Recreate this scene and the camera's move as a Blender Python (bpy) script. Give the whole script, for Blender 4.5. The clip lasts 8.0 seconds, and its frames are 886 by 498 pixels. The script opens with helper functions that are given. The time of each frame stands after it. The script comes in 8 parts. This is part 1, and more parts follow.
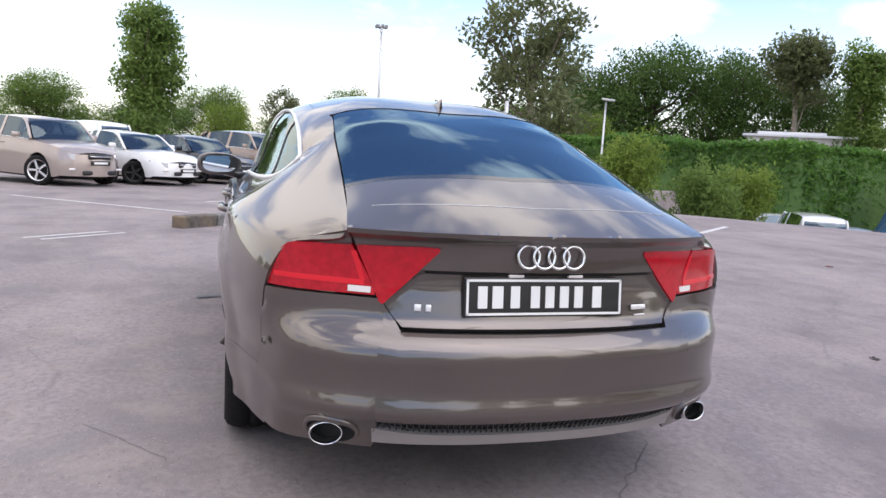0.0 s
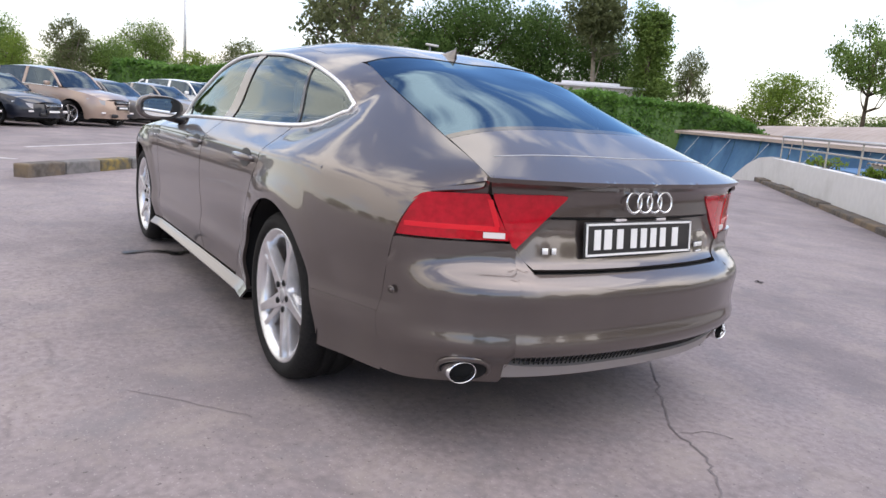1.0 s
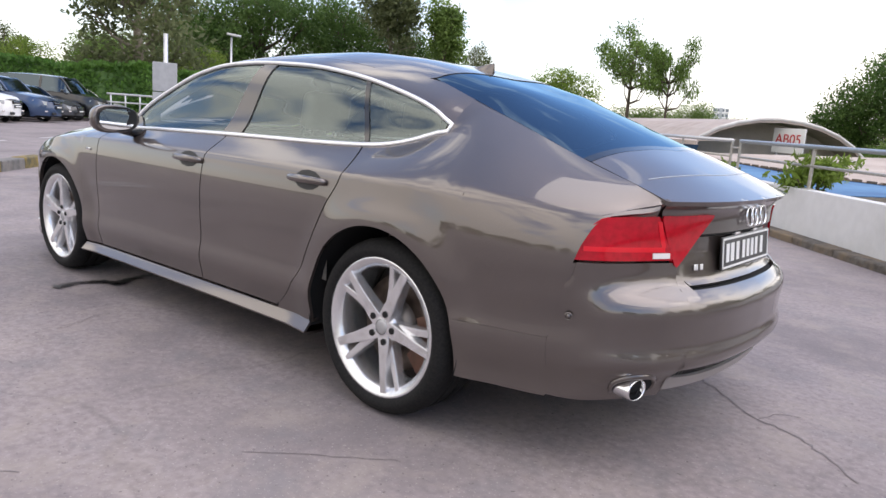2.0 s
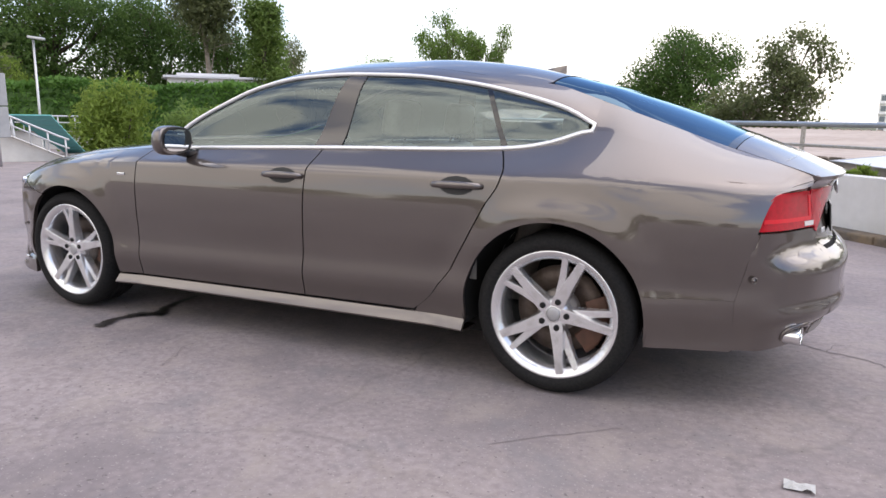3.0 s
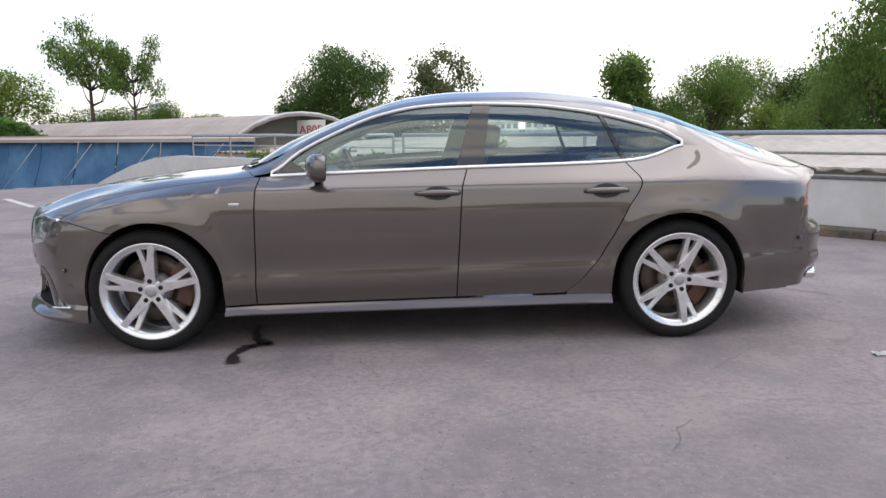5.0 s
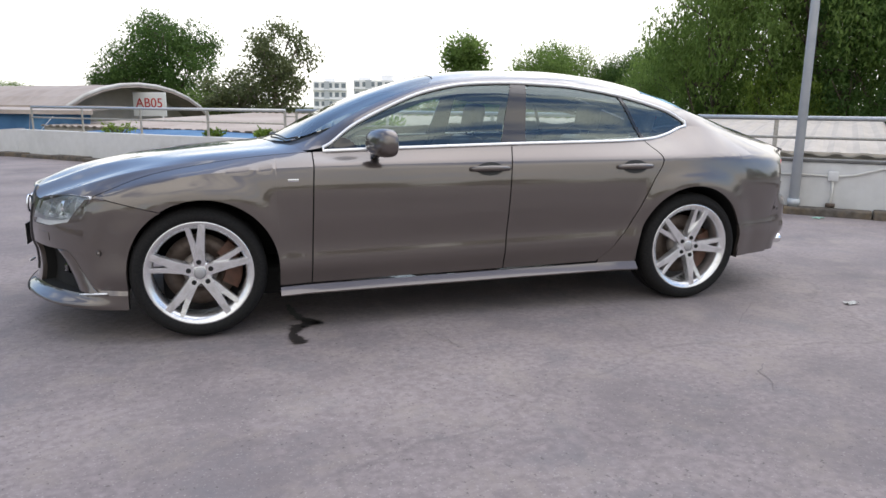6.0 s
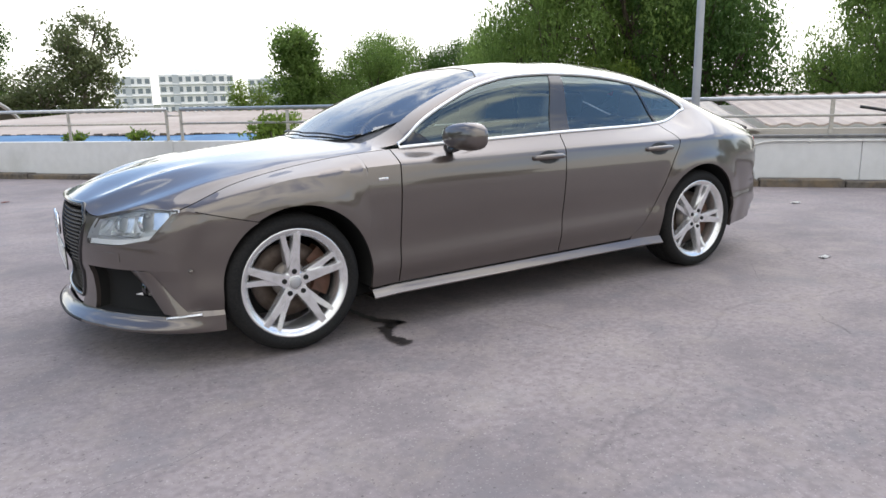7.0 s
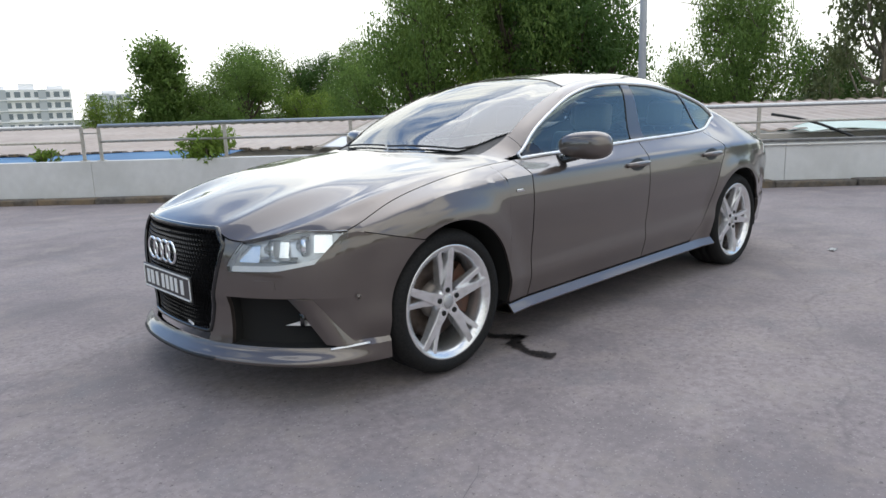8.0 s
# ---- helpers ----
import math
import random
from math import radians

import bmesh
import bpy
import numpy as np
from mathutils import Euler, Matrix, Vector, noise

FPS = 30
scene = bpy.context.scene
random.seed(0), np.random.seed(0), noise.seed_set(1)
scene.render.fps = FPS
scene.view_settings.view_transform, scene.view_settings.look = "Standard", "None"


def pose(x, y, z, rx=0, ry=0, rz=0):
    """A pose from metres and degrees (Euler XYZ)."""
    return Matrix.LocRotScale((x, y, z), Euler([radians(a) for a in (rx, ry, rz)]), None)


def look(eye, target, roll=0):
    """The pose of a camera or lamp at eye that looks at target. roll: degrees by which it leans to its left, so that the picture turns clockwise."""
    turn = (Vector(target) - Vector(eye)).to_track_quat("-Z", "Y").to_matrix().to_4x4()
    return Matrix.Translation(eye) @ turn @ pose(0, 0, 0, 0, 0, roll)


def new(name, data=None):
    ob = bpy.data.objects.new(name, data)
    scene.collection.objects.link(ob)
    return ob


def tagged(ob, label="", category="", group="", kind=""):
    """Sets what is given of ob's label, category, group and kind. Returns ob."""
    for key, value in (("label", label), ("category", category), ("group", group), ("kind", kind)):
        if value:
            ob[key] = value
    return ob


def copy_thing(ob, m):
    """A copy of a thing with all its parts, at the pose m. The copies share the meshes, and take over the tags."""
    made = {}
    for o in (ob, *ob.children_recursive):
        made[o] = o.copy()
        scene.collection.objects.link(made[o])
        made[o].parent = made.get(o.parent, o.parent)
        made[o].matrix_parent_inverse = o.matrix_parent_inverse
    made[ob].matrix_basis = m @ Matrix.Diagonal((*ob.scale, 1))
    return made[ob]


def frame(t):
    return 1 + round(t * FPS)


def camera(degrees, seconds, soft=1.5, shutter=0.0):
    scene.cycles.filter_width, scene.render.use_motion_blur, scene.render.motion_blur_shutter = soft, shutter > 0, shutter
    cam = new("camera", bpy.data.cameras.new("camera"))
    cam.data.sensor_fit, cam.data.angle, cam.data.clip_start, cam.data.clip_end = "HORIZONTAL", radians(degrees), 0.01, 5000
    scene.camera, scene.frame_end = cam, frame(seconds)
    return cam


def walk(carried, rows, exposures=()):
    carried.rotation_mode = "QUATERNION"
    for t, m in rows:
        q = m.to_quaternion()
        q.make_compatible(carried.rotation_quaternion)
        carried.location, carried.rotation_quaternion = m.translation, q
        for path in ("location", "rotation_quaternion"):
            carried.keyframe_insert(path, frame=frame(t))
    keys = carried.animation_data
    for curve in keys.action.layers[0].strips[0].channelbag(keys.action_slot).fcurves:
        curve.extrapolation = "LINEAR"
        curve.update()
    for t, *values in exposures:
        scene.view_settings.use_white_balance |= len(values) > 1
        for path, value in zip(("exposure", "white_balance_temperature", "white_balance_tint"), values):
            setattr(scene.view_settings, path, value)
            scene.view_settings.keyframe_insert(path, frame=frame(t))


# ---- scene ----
cam = camera(64.62, 8.0)
PATH = [
    (0, (4.3494, -0.9225, 1.1449), (1.5099, -0.0432, 0.7404), 3.369),
    (0.5, (4.3371, -1.3945, 1.1398), (1.6311, -0.1636, 0.7364), 3.831),
    (1, (4.0636, -1.8494, 1.1081), (1.5984, -0.2419, 0.5264), 4.430),
    (1.5, (3.6723, -2.2693, 1.1170), (1.4193, -0.3910, 0.4880), 1.969),
    (1.7, (3.5084, -2.4394, 1.1251), (1.3987, -0.3943, 0.5194), 3.163),
    (2.8, (2.4682, -3.4320, 1.1304), (1.0644, -0.8353, 0.5951), 1.482),
    (3, (2.2506, -3.5972, 1.1263), (0.9723, -0.9406, 0.5710), 0.729),
    (3.5, (1.7317, -4.0111, 1.1518), (0.8034, -1.2107, 0.6079), 0.449),
    (4, (1.1920, -4.3464, 1.1538), (0.6578, -1.4387, 0.6439), 1.074),
    (4.5, (0.5878, -4.6111, 1.1773), (0.3460, -1.6617, 0.6847), 0.392),
    (4.7, (0.3243, -4.6801, 1.1823), (0.2559, -1.7217, 0.6894), -0.026),
    (5.8, (-1.0231, -4.6742, 1.1827), (-0.3631, -1.8057, 0.6031), -0.384),
    (6, (-1.2957, -4.5906, 1.1770), (-0.4309, -1.7799, 0.5838), 0.596),
    (6.5, (-1.9516, -4.3821, 1.1766), (-0.7077, -1.7191, 0.5756), 0.410),
    (7, (-2.5644, -4.0640, 1.1958), (-1.0281, -1.5665, 0.5615), -1.222),
    (7.5, (-3.1478, -3.6318, 1.2128), (-1.4128, -1.2574, 0.6197), -1.163),
    (8, (-3.5941, -3.1551, 1.2124), (-1.5836, -1.0092, 0.6178), -1.815),
]
walk(cam, [(t, look(eye, target, roll)) for t, eye, target, roll in PATH], [(0, 1.22, 7150, 15), (1.2, 1.22, 7250, 15), (3.4, 1.24, 7250, 15), (4.5, 0.95, 7150, 13), (6.0, 0.98, 7050, 10), (7.2, 1.18, 7050, 8), (8.0, 0.84, 6850, 6)])

# ---- world and light ----
world = bpy.data.worlds.new("sky")
scene.world = world
world.use_nodes = True
SUN_EL, SUN_AZ = 66, 62


def world_sky():
    nt = world.node_tree
    bg = nt.nodes["Background"]
    sky = nt.nodes.new("ShaderNodeTexSky")
    sky.sky_type, sky.sun_disc = "NISHITA", False
    sky.sun_elevation, sky.sun_rotation = radians(SUN_EL), radians(SUN_AZ)
    sky.air_density, sky.dust_density, sky.ozone_density = 1.0, 0.5, 2.2
    co = nt.nodes.new("ShaderNodeTexCoord")
    mp = nt.nodes.new("ShaderNodeMapping")
    mp.inputs["Scale"].default_value = (1.0, 1.0, 2.6)
    mp.inputs["Location"].default_value = (0.35, 0.1, 0.0)
    no = nt.nodes.new("ShaderNodeTexNoise")
    no.inputs["Scale"].default_value, no.inputs["Detail"].default_value = 2.2, 10.0
    no.inputs["Roughness"].default_value = 0.56
    ramp = nt.nodes.new("ShaderNodeValToRGB")
    ramp.color_ramp.elements[0].position, ramp.color_ramp.elements[1].position = 0.50, 0.64
    # haze: the sky whitens towards the horizon and round the hidden sun
    sep = nt.nodes.new("ShaderNodeSeparateXYZ")
    haze = nt.nodes.new("ShaderNodeMapRange")
    haze.inputs["From Min"].default_value, haze.inputs["From Max"].default_value = 0.0, 0.23
    haze.inputs["To Min"].default_value, haze.inputs["To Max"].default_value = 0.75, 0.0
    dot = nt.nodes.new("ShaderNodeVectorMath")
    dot.operation = "DOT_PRODUCT"
    az, el = radians(SUN_AZ - 25), radians(8)
    dot.inputs[1].default_value = (math.sin(az) * math.cos(el), math.cos(az) * math.cos(el), math.sin(el))
    glow = nt.nodes.new("ShaderNodeMapRange")
    glow.inputs["From Min"].default_value, glow.inputs["From Max"].default_value = 0.15, 0.65
    glow.inputs["To Min"].default_value, glow.inputs["To Max"].default_value = 0.0, 0.92
    mx = nt.nodes.new("ShaderNodeMath")
    mx.operation = "MAXIMUM"
    mx2 = nt.nodes.new("ShaderNodeMath")
    mx2.operation = "MAXIMUM"
    bright = nt.nodes.new("ShaderNodeMapRange")
    bright.inputs["From Min"].default_value, bright.inputs["From Max"].default_value = 0.3, 0.95
    bright.inputs["To Min"].default_value, bright.inputs["To Max"].default_value = 6.8, 11.5
    mul = nt.nodes.new("ShaderNodeMixRGB")
    mul.blend_type = "MULTIPLY"
    mul.inputs[0].default_value = 1
    mul.inputs[1].default_value = (0.965, 0.985, 1.0, 1)
    mix = nt.nodes.new("ShaderNodeMixRGB")
    L = nt.links.new
    L(co.outputs["Generated"], mp.inputs["Vector"])
    L(mp.outputs[0], no.inputs["Vector"])
    # more cloud over the side away from the sun
    away = nt.nodes.new("ShaderNodeVectorMath")
    away.operation = "DOT_PRODUCT"
    away.inputs[1].default_value = (-0.40, -0.88, 0.10)
    L(co.outputs["Generated"], away.inputs[0])
    lean = nt.nodes.new("ShaderNodeMath")
    lean.operation = "MULTIPLY_ADD"
    lean.inputs[1].default_value = 0.17
    L(away.outputs["Value"], lean.inputs[0])
    L(no.outputs["Fac"], lean.inputs[2])
    # the cloud opens overhead
    top = nt.nodes.new("ShaderNodeMapRange")
    top.inputs["From Min"].default_value, top.inputs["From Max"].default_value = 0.72, 0.95
    top.inputs["To Min"].default_value, top.inputs["To Max"].default_value = 0.0, -0.13
    L(sep.outputs["Z"], top.inputs["Value"])
    cover = nt.nodes.new("ShaderNodeMath")
    cover.operation = "ADD"
    L(lean.outputs[0], cover.inputs[0])
    L(top.outputs[0], cover.inputs[1])
    L(cover.outputs[0], ramp.inputs[0])
    L(co.outputs["Generated"], sep.inputs[0])
    L(sep.outputs["Z"], haze.inputs["Value"])
    L(co.outputs["Generated"], dot.inputs[0])
    L(dot.outputs["Value"], glow.inputs["Value"])
    L(dot.outputs["Value"], bright.inputs["Value"])
    L(haze.outputs[0], mx.inputs[0])
    # the glow stays low over the roofs
    low = nt.nodes.new("ShaderNodeMapRange")
    low.inputs["From Min"].default_value, low.inputs["From Max"].default_value = 0.13, 0.27
    low.inputs["To Min"].default_value, low.inputs["To Max"].default_value = 1.0, 0.0
    keep = nt.nodes.new("ShaderNodeMath")
    keep.operation = "MULTIPLY"
    frayed = nt.nodes.new("ShaderNodeMath")
    frayed.operation = "MULTIPLY_ADD"
    frayed.inputs[1].default_value = -1.5
    lifted = nt.nodes.new("ShaderNodeMath")
    lifted.operation = "ADD"
    lifted.inputs[1].default_value = 0.75
    L(sep.outputs["Z"], lifted.inputs[0])
    wisp_map = nt.nodes.new("ShaderNodeMapping")
    wisp_map.inputs["Scale"].default_value = (2.0, 1.0, 3.6)
    wisp_map.inputs["Rotation"].default_value = (0, 0, radians(35))
    wisp = nt.nodes.new("ShaderNodeTexNoise")
    wisp.inputs["Scale"].default_value, wisp.inputs["Detail"].default_value, wisp.inputs["Roughness"].default_value = 3.4, 9.0, 0.62
    wisp.inputs["Distortion"].default_value = 0.5
    L(co.outputs["Generated"], wisp_map.inputs["Vector"])
    L(wisp_map.outputs[0], wisp.inputs["Vector"])
    L(wisp.outputs["Fac"], frayed.inputs[0])
    L(lifted.outputs[0], frayed.inputs[2])
    L(sep.outputs["Z"], low.inputs["Value"])
    # a brighter, higher break in the cloud on the sun's side
    az2, el2 = radians(SUN_AZ - 10), radians(18)
    side = nt.nodes.new("ShaderNodeVectorMath")
    side.operation = "DOT_PRODUCT"
    side.inputs[1].default_value = (math.sin(az2) * math.cos(el2), math.cos(az2) * math.cos(el2), math.sin(el2))
    L(co.outputs["Generated"], side.inputs[0])
    near = nt.nodes.new("ShaderNodeMapRange")
    near.inputs["From Min"].default_value, near.inputs["From Max"].default_value = 0.72, 0.93
    near.inputs["To Max"].default_value = 0.95
    L(side.outputs["Value"], near.inputs["Value"])
    tall = nt.nodes.new("ShaderNodeMapRange")
    tall.inputs["From Min"].default_value, tall.inputs["From Max"].default_value = 0.36, 0.68
    tall.inputs["To Min"].default_value, tall.inputs["To Max"].default_value = 1.0, 0.0
    L(frayed.outputs[0], tall.inputs["Value"])
    patch = nt.nodes.new("ShaderNodeMath")
    patch.operation = "MULTIPLY"
    L(near.outputs[0], patch.inputs[0])
    L(tall.outputs[0], patch.inputs[1])
    either = nt.nodes.new("ShaderNodeMath")
    either.operation = "MAXIMUM"
    L(patch.outputs[0], either.inputs[0])
    L(low.outputs[0], keep.inputs[0])
    L(glow.outputs[0], keep.inputs[1])
    L(keep.outputs[0], either.inputs[1])
    L(either.outputs[0], mx.inputs[1])
    L(mx.outputs[0], mx2.inputs[0])
    L(ramp.outputs[0], mx2.inputs[1])
    # an overcast sky is brighter high up than at the horizon
    high = nt.nodes.new("ShaderNodeMapRange")
    high.inputs["From Min"].default_value, high.inputs["From Max"].default_value = 0.20, 0.70
    high.inputs["To Min"].default_value, high.inputs["To Max"].default_value = 1.0, 1.7
    L(sep.outputs["Z"], high.inputs["Value"])
    lit = nt.nodes.new("ShaderNodeMath")
    lit.operation = "MULTIPLY"
    L(bright.outputs[0], lit.inputs[0])
    L(high.outputs[0], lit.inputs[1])
    L(lit.outputs[0], mul.inputs[2])
    clear = nt.nodes.new("ShaderNodeMixRGB")
    clear.blend_type = "MULTIPLY"
    clear.inputs[0].default_value = 1
    clear.inputs[2].default_value = (1.25, 1.32, 1.42, 1)
    L(sky.outputs[0], clear.inputs[1])
    L(clear.outputs[0], mix.inputs[1])
    L(mul.outputs[0], mix.inputs[2])
    L(mx2.outputs[0], mix.inputs[0])
    L(mix.outputs[0], bg.inputs[0])
    bg.inputs[1].default_value = 0.09


world_sky()
sun = new("sun", bpy.data.lights.new("sun", "SUN"))
sun.data.energy, sun.data.angle, sun.data.color = 0.9, radians(70), (1.0, 0.96, 0.9)
sun.matrix_world = look((60 * math.sin(radians(SUN_AZ)), 60 * math.cos(radians(SUN_AZ)), 60 * math.tan(radians(SUN_EL))), (0, 0, 0))

# ---- materials ----


def material(name, colour, rough=0.5, metal=0.0, grain=None, grain_size=40.0, spots=None, spot_size=2.0, bump=0.0,
             coat=0.0, vary=0.0, island=0.0, spec=0.5, spot_at=(0.45, 0.65), sheen=0.0, alpha=None):
    """A Principled material: fine grain and larger stains mixed into the colour, relief, and a random shade for each object or island."""
    m = bpy.data.materials.new(name)
    m.use_nodes = True
    nt = m.node_tree
    p = nt.nodes["Principled BSDF"]
    L = nt.links.new
    p.inputs["Roughness"].default_value, p.inputs["Metallic"].default_value = rough, metal
    p.inputs["Coat Weight"].default_value, p.inputs["Coat Roughness"].default_value = coat, 0.03
    p.inputs["Specular IOR Level"].default_value = spec
    co = nt.nodes.new("ShaderNodeTexCoord")
    src = None

    def mix(fac, a, b):
        x = nt.nodes.new("ShaderNodeMixRGB")
        if fac is not None:
            L(fac, x.inputs[0])
        for s, v in ((1, a), (2, b)):
            if isinstance(v, tuple):
                x.inputs[s].default_value = (*v, 1)
            else:
                L(v, x.inputs[s])
        return x

    col = tuple(colour)
    g = None
    if grain or bump:
        g = nt.nodes.new("ShaderNodeTexNoise")
        g.inputs["Scale"].default_value, g.inputs["Detail"].default_value = grain_size, 5
        L(co.outputs["Object"], g.inputs["Vector"])
    if grain:
        r = nt.nodes.new("ShaderNodeValToRGB")
        r.color_ramp.elements[0].position, r.color_ramp.elements[1].position = 0.35, 0.65
        L(g.outputs["Fac"], r.inputs[0])
        col = mix(r.outputs[0], col, tuple(grain)).outputs[0]
    if spots:
        s = nt.nodes.new("ShaderNodeTexNoise")
        s.inputs["Scale"].default_value, s.inputs["Detail"].default_value = spot_size, 7
        s.inputs["Roughness"].default_value = 0.62
        L(co.outputs["Object"], s.inputs["Vector"])
        r = nt.nodes.new("ShaderNodeValToRGB")
        r.color_ramp.elements[0].position, r.color_ramp.elements[1].position = spot_at
        L(s.outputs["Fac"], r.inputs[0])
        col = mix(r.outputs[0], col, tuple(spots)).outputs[0]
    if vary or island:
        if vary:
            info = nt.nodes.new("ShaderNodeObjectInfo").outputs["Random"]
        else:
            info = nt.nodes.new("ShaderNodeNewGeometry").outputs["Random Per Island"]
        mr = nt.nodes.new("ShaderNodeMapRange")
        k = vary or island
        mr.inputs["To Min"].default_value, mr.inputs["To Max"].default_value = 1 - k, 1 + k
        L(info, mr.inputs["Value"])
        x = nt.nodes.new("ShaderNodeMixRGB")
        x.blend_type = "MULTIPLY"
        x.inputs[0].default_value = 1
        if isinstance(col, tuple):
            x.inputs[1].default_value = (*col, 1)
        else:
            L(col, x.inputs[1])
        L(mr.outputs[0], x.inputs[2])
        col = x.outputs[0]
    if isinstance(col, tuple):
        p.inputs["Base Color"].default_value = (*col, 1)
    else:
        L(col, p.inputs["Base Color"])
    if bump:
        b = nt.nodes.new("ShaderNodeBump")
        b.inputs["Strength"].default_value, b.inputs["Distance"].default_value = bump, 0.01
        L(g.outputs["Fac"], b.inputs["Height"])
        L(b.outputs[0], p.inputs["Normal"])
    return m


def glass(name, tint, gloss=(1.0, 1.0, 1.0), ior=1.7):
    m = bpy.data.materials.new(name)
    m.use_nodes = True
    nt = m.node_tree
    nt.nodes.remove(nt.nodes["Principled BSDF"])
    t = nt.nodes.new("ShaderNodeBsdfTransparent")
    t.inputs[0].default_value = (*tint, 1)
    g = nt.nodes.new("ShaderNodeBsdfGlossy")
    g.inputs["Roughness"].default_value = 0.01
    g.inputs["Color"].default_value = (*gloss, 1)
    f = nt.nodes.new("ShaderNodeFresnel")
    f.inputs[0].default_value = ior
    mix = nt.nodes.new("ShaderNodeMixShader")
    L = nt.links.new
    L(f.outputs[0], mix.inputs[0])
    L(t.outputs[0], mix.inputs[1])
    L(g.outputs[0], mix.inputs[2])
    L(mix.outputs[0], nt.nodes["Material Output"].inputs[0])
    return m


def leafy(name, colour, bright, island=0.22):
    """Foliage: a leaf colour varied leaf by leaf, with light shining through."""
    m = material(name, colour, 0.55, grain=bright, grain_size=0.5, island=island, spec=0.3)
    nt = m.node_tree
    p = nt.nodes["Principled BSDF"]
    tr = nt.nodes.new("ShaderNodeBsdfTranslucent")
    mix = nt.nodes.new("ShaderNodeMixShader")
    mix.inputs[0].default_value = 0.58
    nt.links.new(p.inputs["Base Color"].links[0].from_socket, tr.inputs[0])
    nt.links.new(p.outputs[0], mix.inputs[1])
    nt.links.new(tr.outputs[0], mix.inputs[2])
    nt.links.new(mix.outputs[0], nt.nodes["Material Output"].inputs[0])
    return m


PAINT = material("taupe metallic paint", (0.098, 0.079, 0.071), 0.34, 0.66, grain=(0.122, 0.099, 0.089), grain_size=900, coat=1.0,
                 spots=(0.106, 0.086, 0.077), spot_size=3)
PAINT.node_tree.nodes["Principled BSDF"].inputs["Coat IOR"].default_value = 1.75
PAINT.node_tree.nodes["Principled BSDF"].inputs["Coat Roughness"].default_value = 0.03
CHROME = material("bright chrome", (0.82, 0.83, 0.84), 0.12, 1.0)
SATIN = material("satin aluminium trim", (0.88, 0.88, 0.88), 0.30, 0.5)
ALLOY = material("silver alloy", (0.80, 0.80, 0.81), 0.26, 0.8, grain=(0.74, 0.74, 0.75), grain_size=60, spots=(0.55, 0.54, 0.52), spot_size=14, spot_at=(0.55, 0.8))
RUBBER = material("tyre rubber", (0.008, 0.008, 0.0085), 0.8, spec=0.25, grain=(0.015, 0.0145, 0.014), grain_size=90, bump=0.15)
BLACK = material("black plastic", (0.012, 0.012, 0.013), 0.45, grain=(0.02, 0.02, 0.021), grain_size=120)
GLOSS = material("gloss black trim", (0.006, 0.006, 0.007), 0.12, coat=0.6)
PILLARTRIM = material("gloss brown-black pillar cover", (0.040, 0.034, 0.031), 0.2, coat=0.8)
DARK = material("dark cavity", (0.006, 0.006, 0.006), 0.9)
RUST = material("worn brake disc", (0.13, 0.10, 0.085), 0.5, 0.5, grain=(0.09, 0.065, 0.05), grain_size=30)
CALIPER = material("brown brake caliper", (0.13, 0.06, 0.04), 0.55, 0.1, grain=(0.09, 0.045, 0.03), grain_size=25)
RED = material("red lamp plastic", (0.40, 0.003, 0.012), 0.12, coat=0.7, grain=(0.52, 0.005, 0.018), grain_size=45, spec=0.3)
REDB = material("bright red lamp band", (0.74, 0.012, 0.025), 0.12, coat=0.7, spec=0.3)
CLEARLAMP = material("clear ribbed lamp plastic", (0.75, 0.70, 0.68), 0.2, coat=1.0)
SILVERIN = material("lamp reflector", (0.90, 0.92, 0.94), 0.16, 0.75)
SIDEGLASS = glass("tinted side glass", (0.84, 0.94, 0.91), (0.84, 0.98, 0.97), ior=2.02)
# the blue of the reflected sky is painted into this gloss tint
REARGLASS = glass("dark rear glass", (0.06, 0.07, 0.075), (0.50, 0.78, 1.0), ior=2.3)
SCREEN = glass("windscreen glass", (0.42, 0.5, 0.48), ior=2.5)
# blue gloss tint deepens the sky's reflection by colour
CARGLASS = glass("dim car glass", (0.16, 0.19, 0.20), (0.70, 0.88, 1.0), ior=2.0)
CLEAR = glass("clear lamp cover", (0.94, 0.96, 0.97), ior=1.38)
LAMPIN = material("bright lamp housing", (0.86, 0.88, 0.92), 0.22, 0.30)
LEATHER = material("taupe seat leather", (0.20, 0.175, 0.155), 0.5, grain=(0.24, 0.21, 0.185), grain_size=80, bump=0.1)
CABIN = material("grey cabin trim", (0.17, 0.16, 0.15), 0.7, grain=(0.20, 0.19, 0.18), grain_size=60)
BEIGE = material("pale headliner cloth", (0.42, 0.39, 0.35), 0.9, grain=(0.38, 0.35, 0.31), grain_size=100)
PLATE = material("black number plate", (0.012, 0.012, 0.013), 0.35, coat=0.3)
WHITE = material("white plate paint", (0.78, 0.78, 0.76), 0.4)
SEAL = material("panel gap seal", (0.004, 0.004, 0.004), 0.9)

# ---- building helpers ----


def part(name, bm, mat, parent=None, label="", smooth=True, merge=0.0):
    """One bmesh as one mesh object, under a thing or a part."""
    if merge:
        bmesh.ops.remove_doubles(bm, verts=bm.verts, dist=merge)
    me = bpy.data.meshes.new(name)
    if smooth:
        for f in bm.faces:
            f.smooth = True
    bm.to_mesh(me)
    bm.free()
    for one in (mat if isinstance(mat, (list, tuple)) else [mat]):
        me.materials.append(one)
    ob = new(name, me)
    if parent:
        ob.parent = parent
    if label:
        ob["label"] = label
    return ob


def thing(name, label, category, group="", kind=""):
    return tagged(new(name), label, category, group, kind)


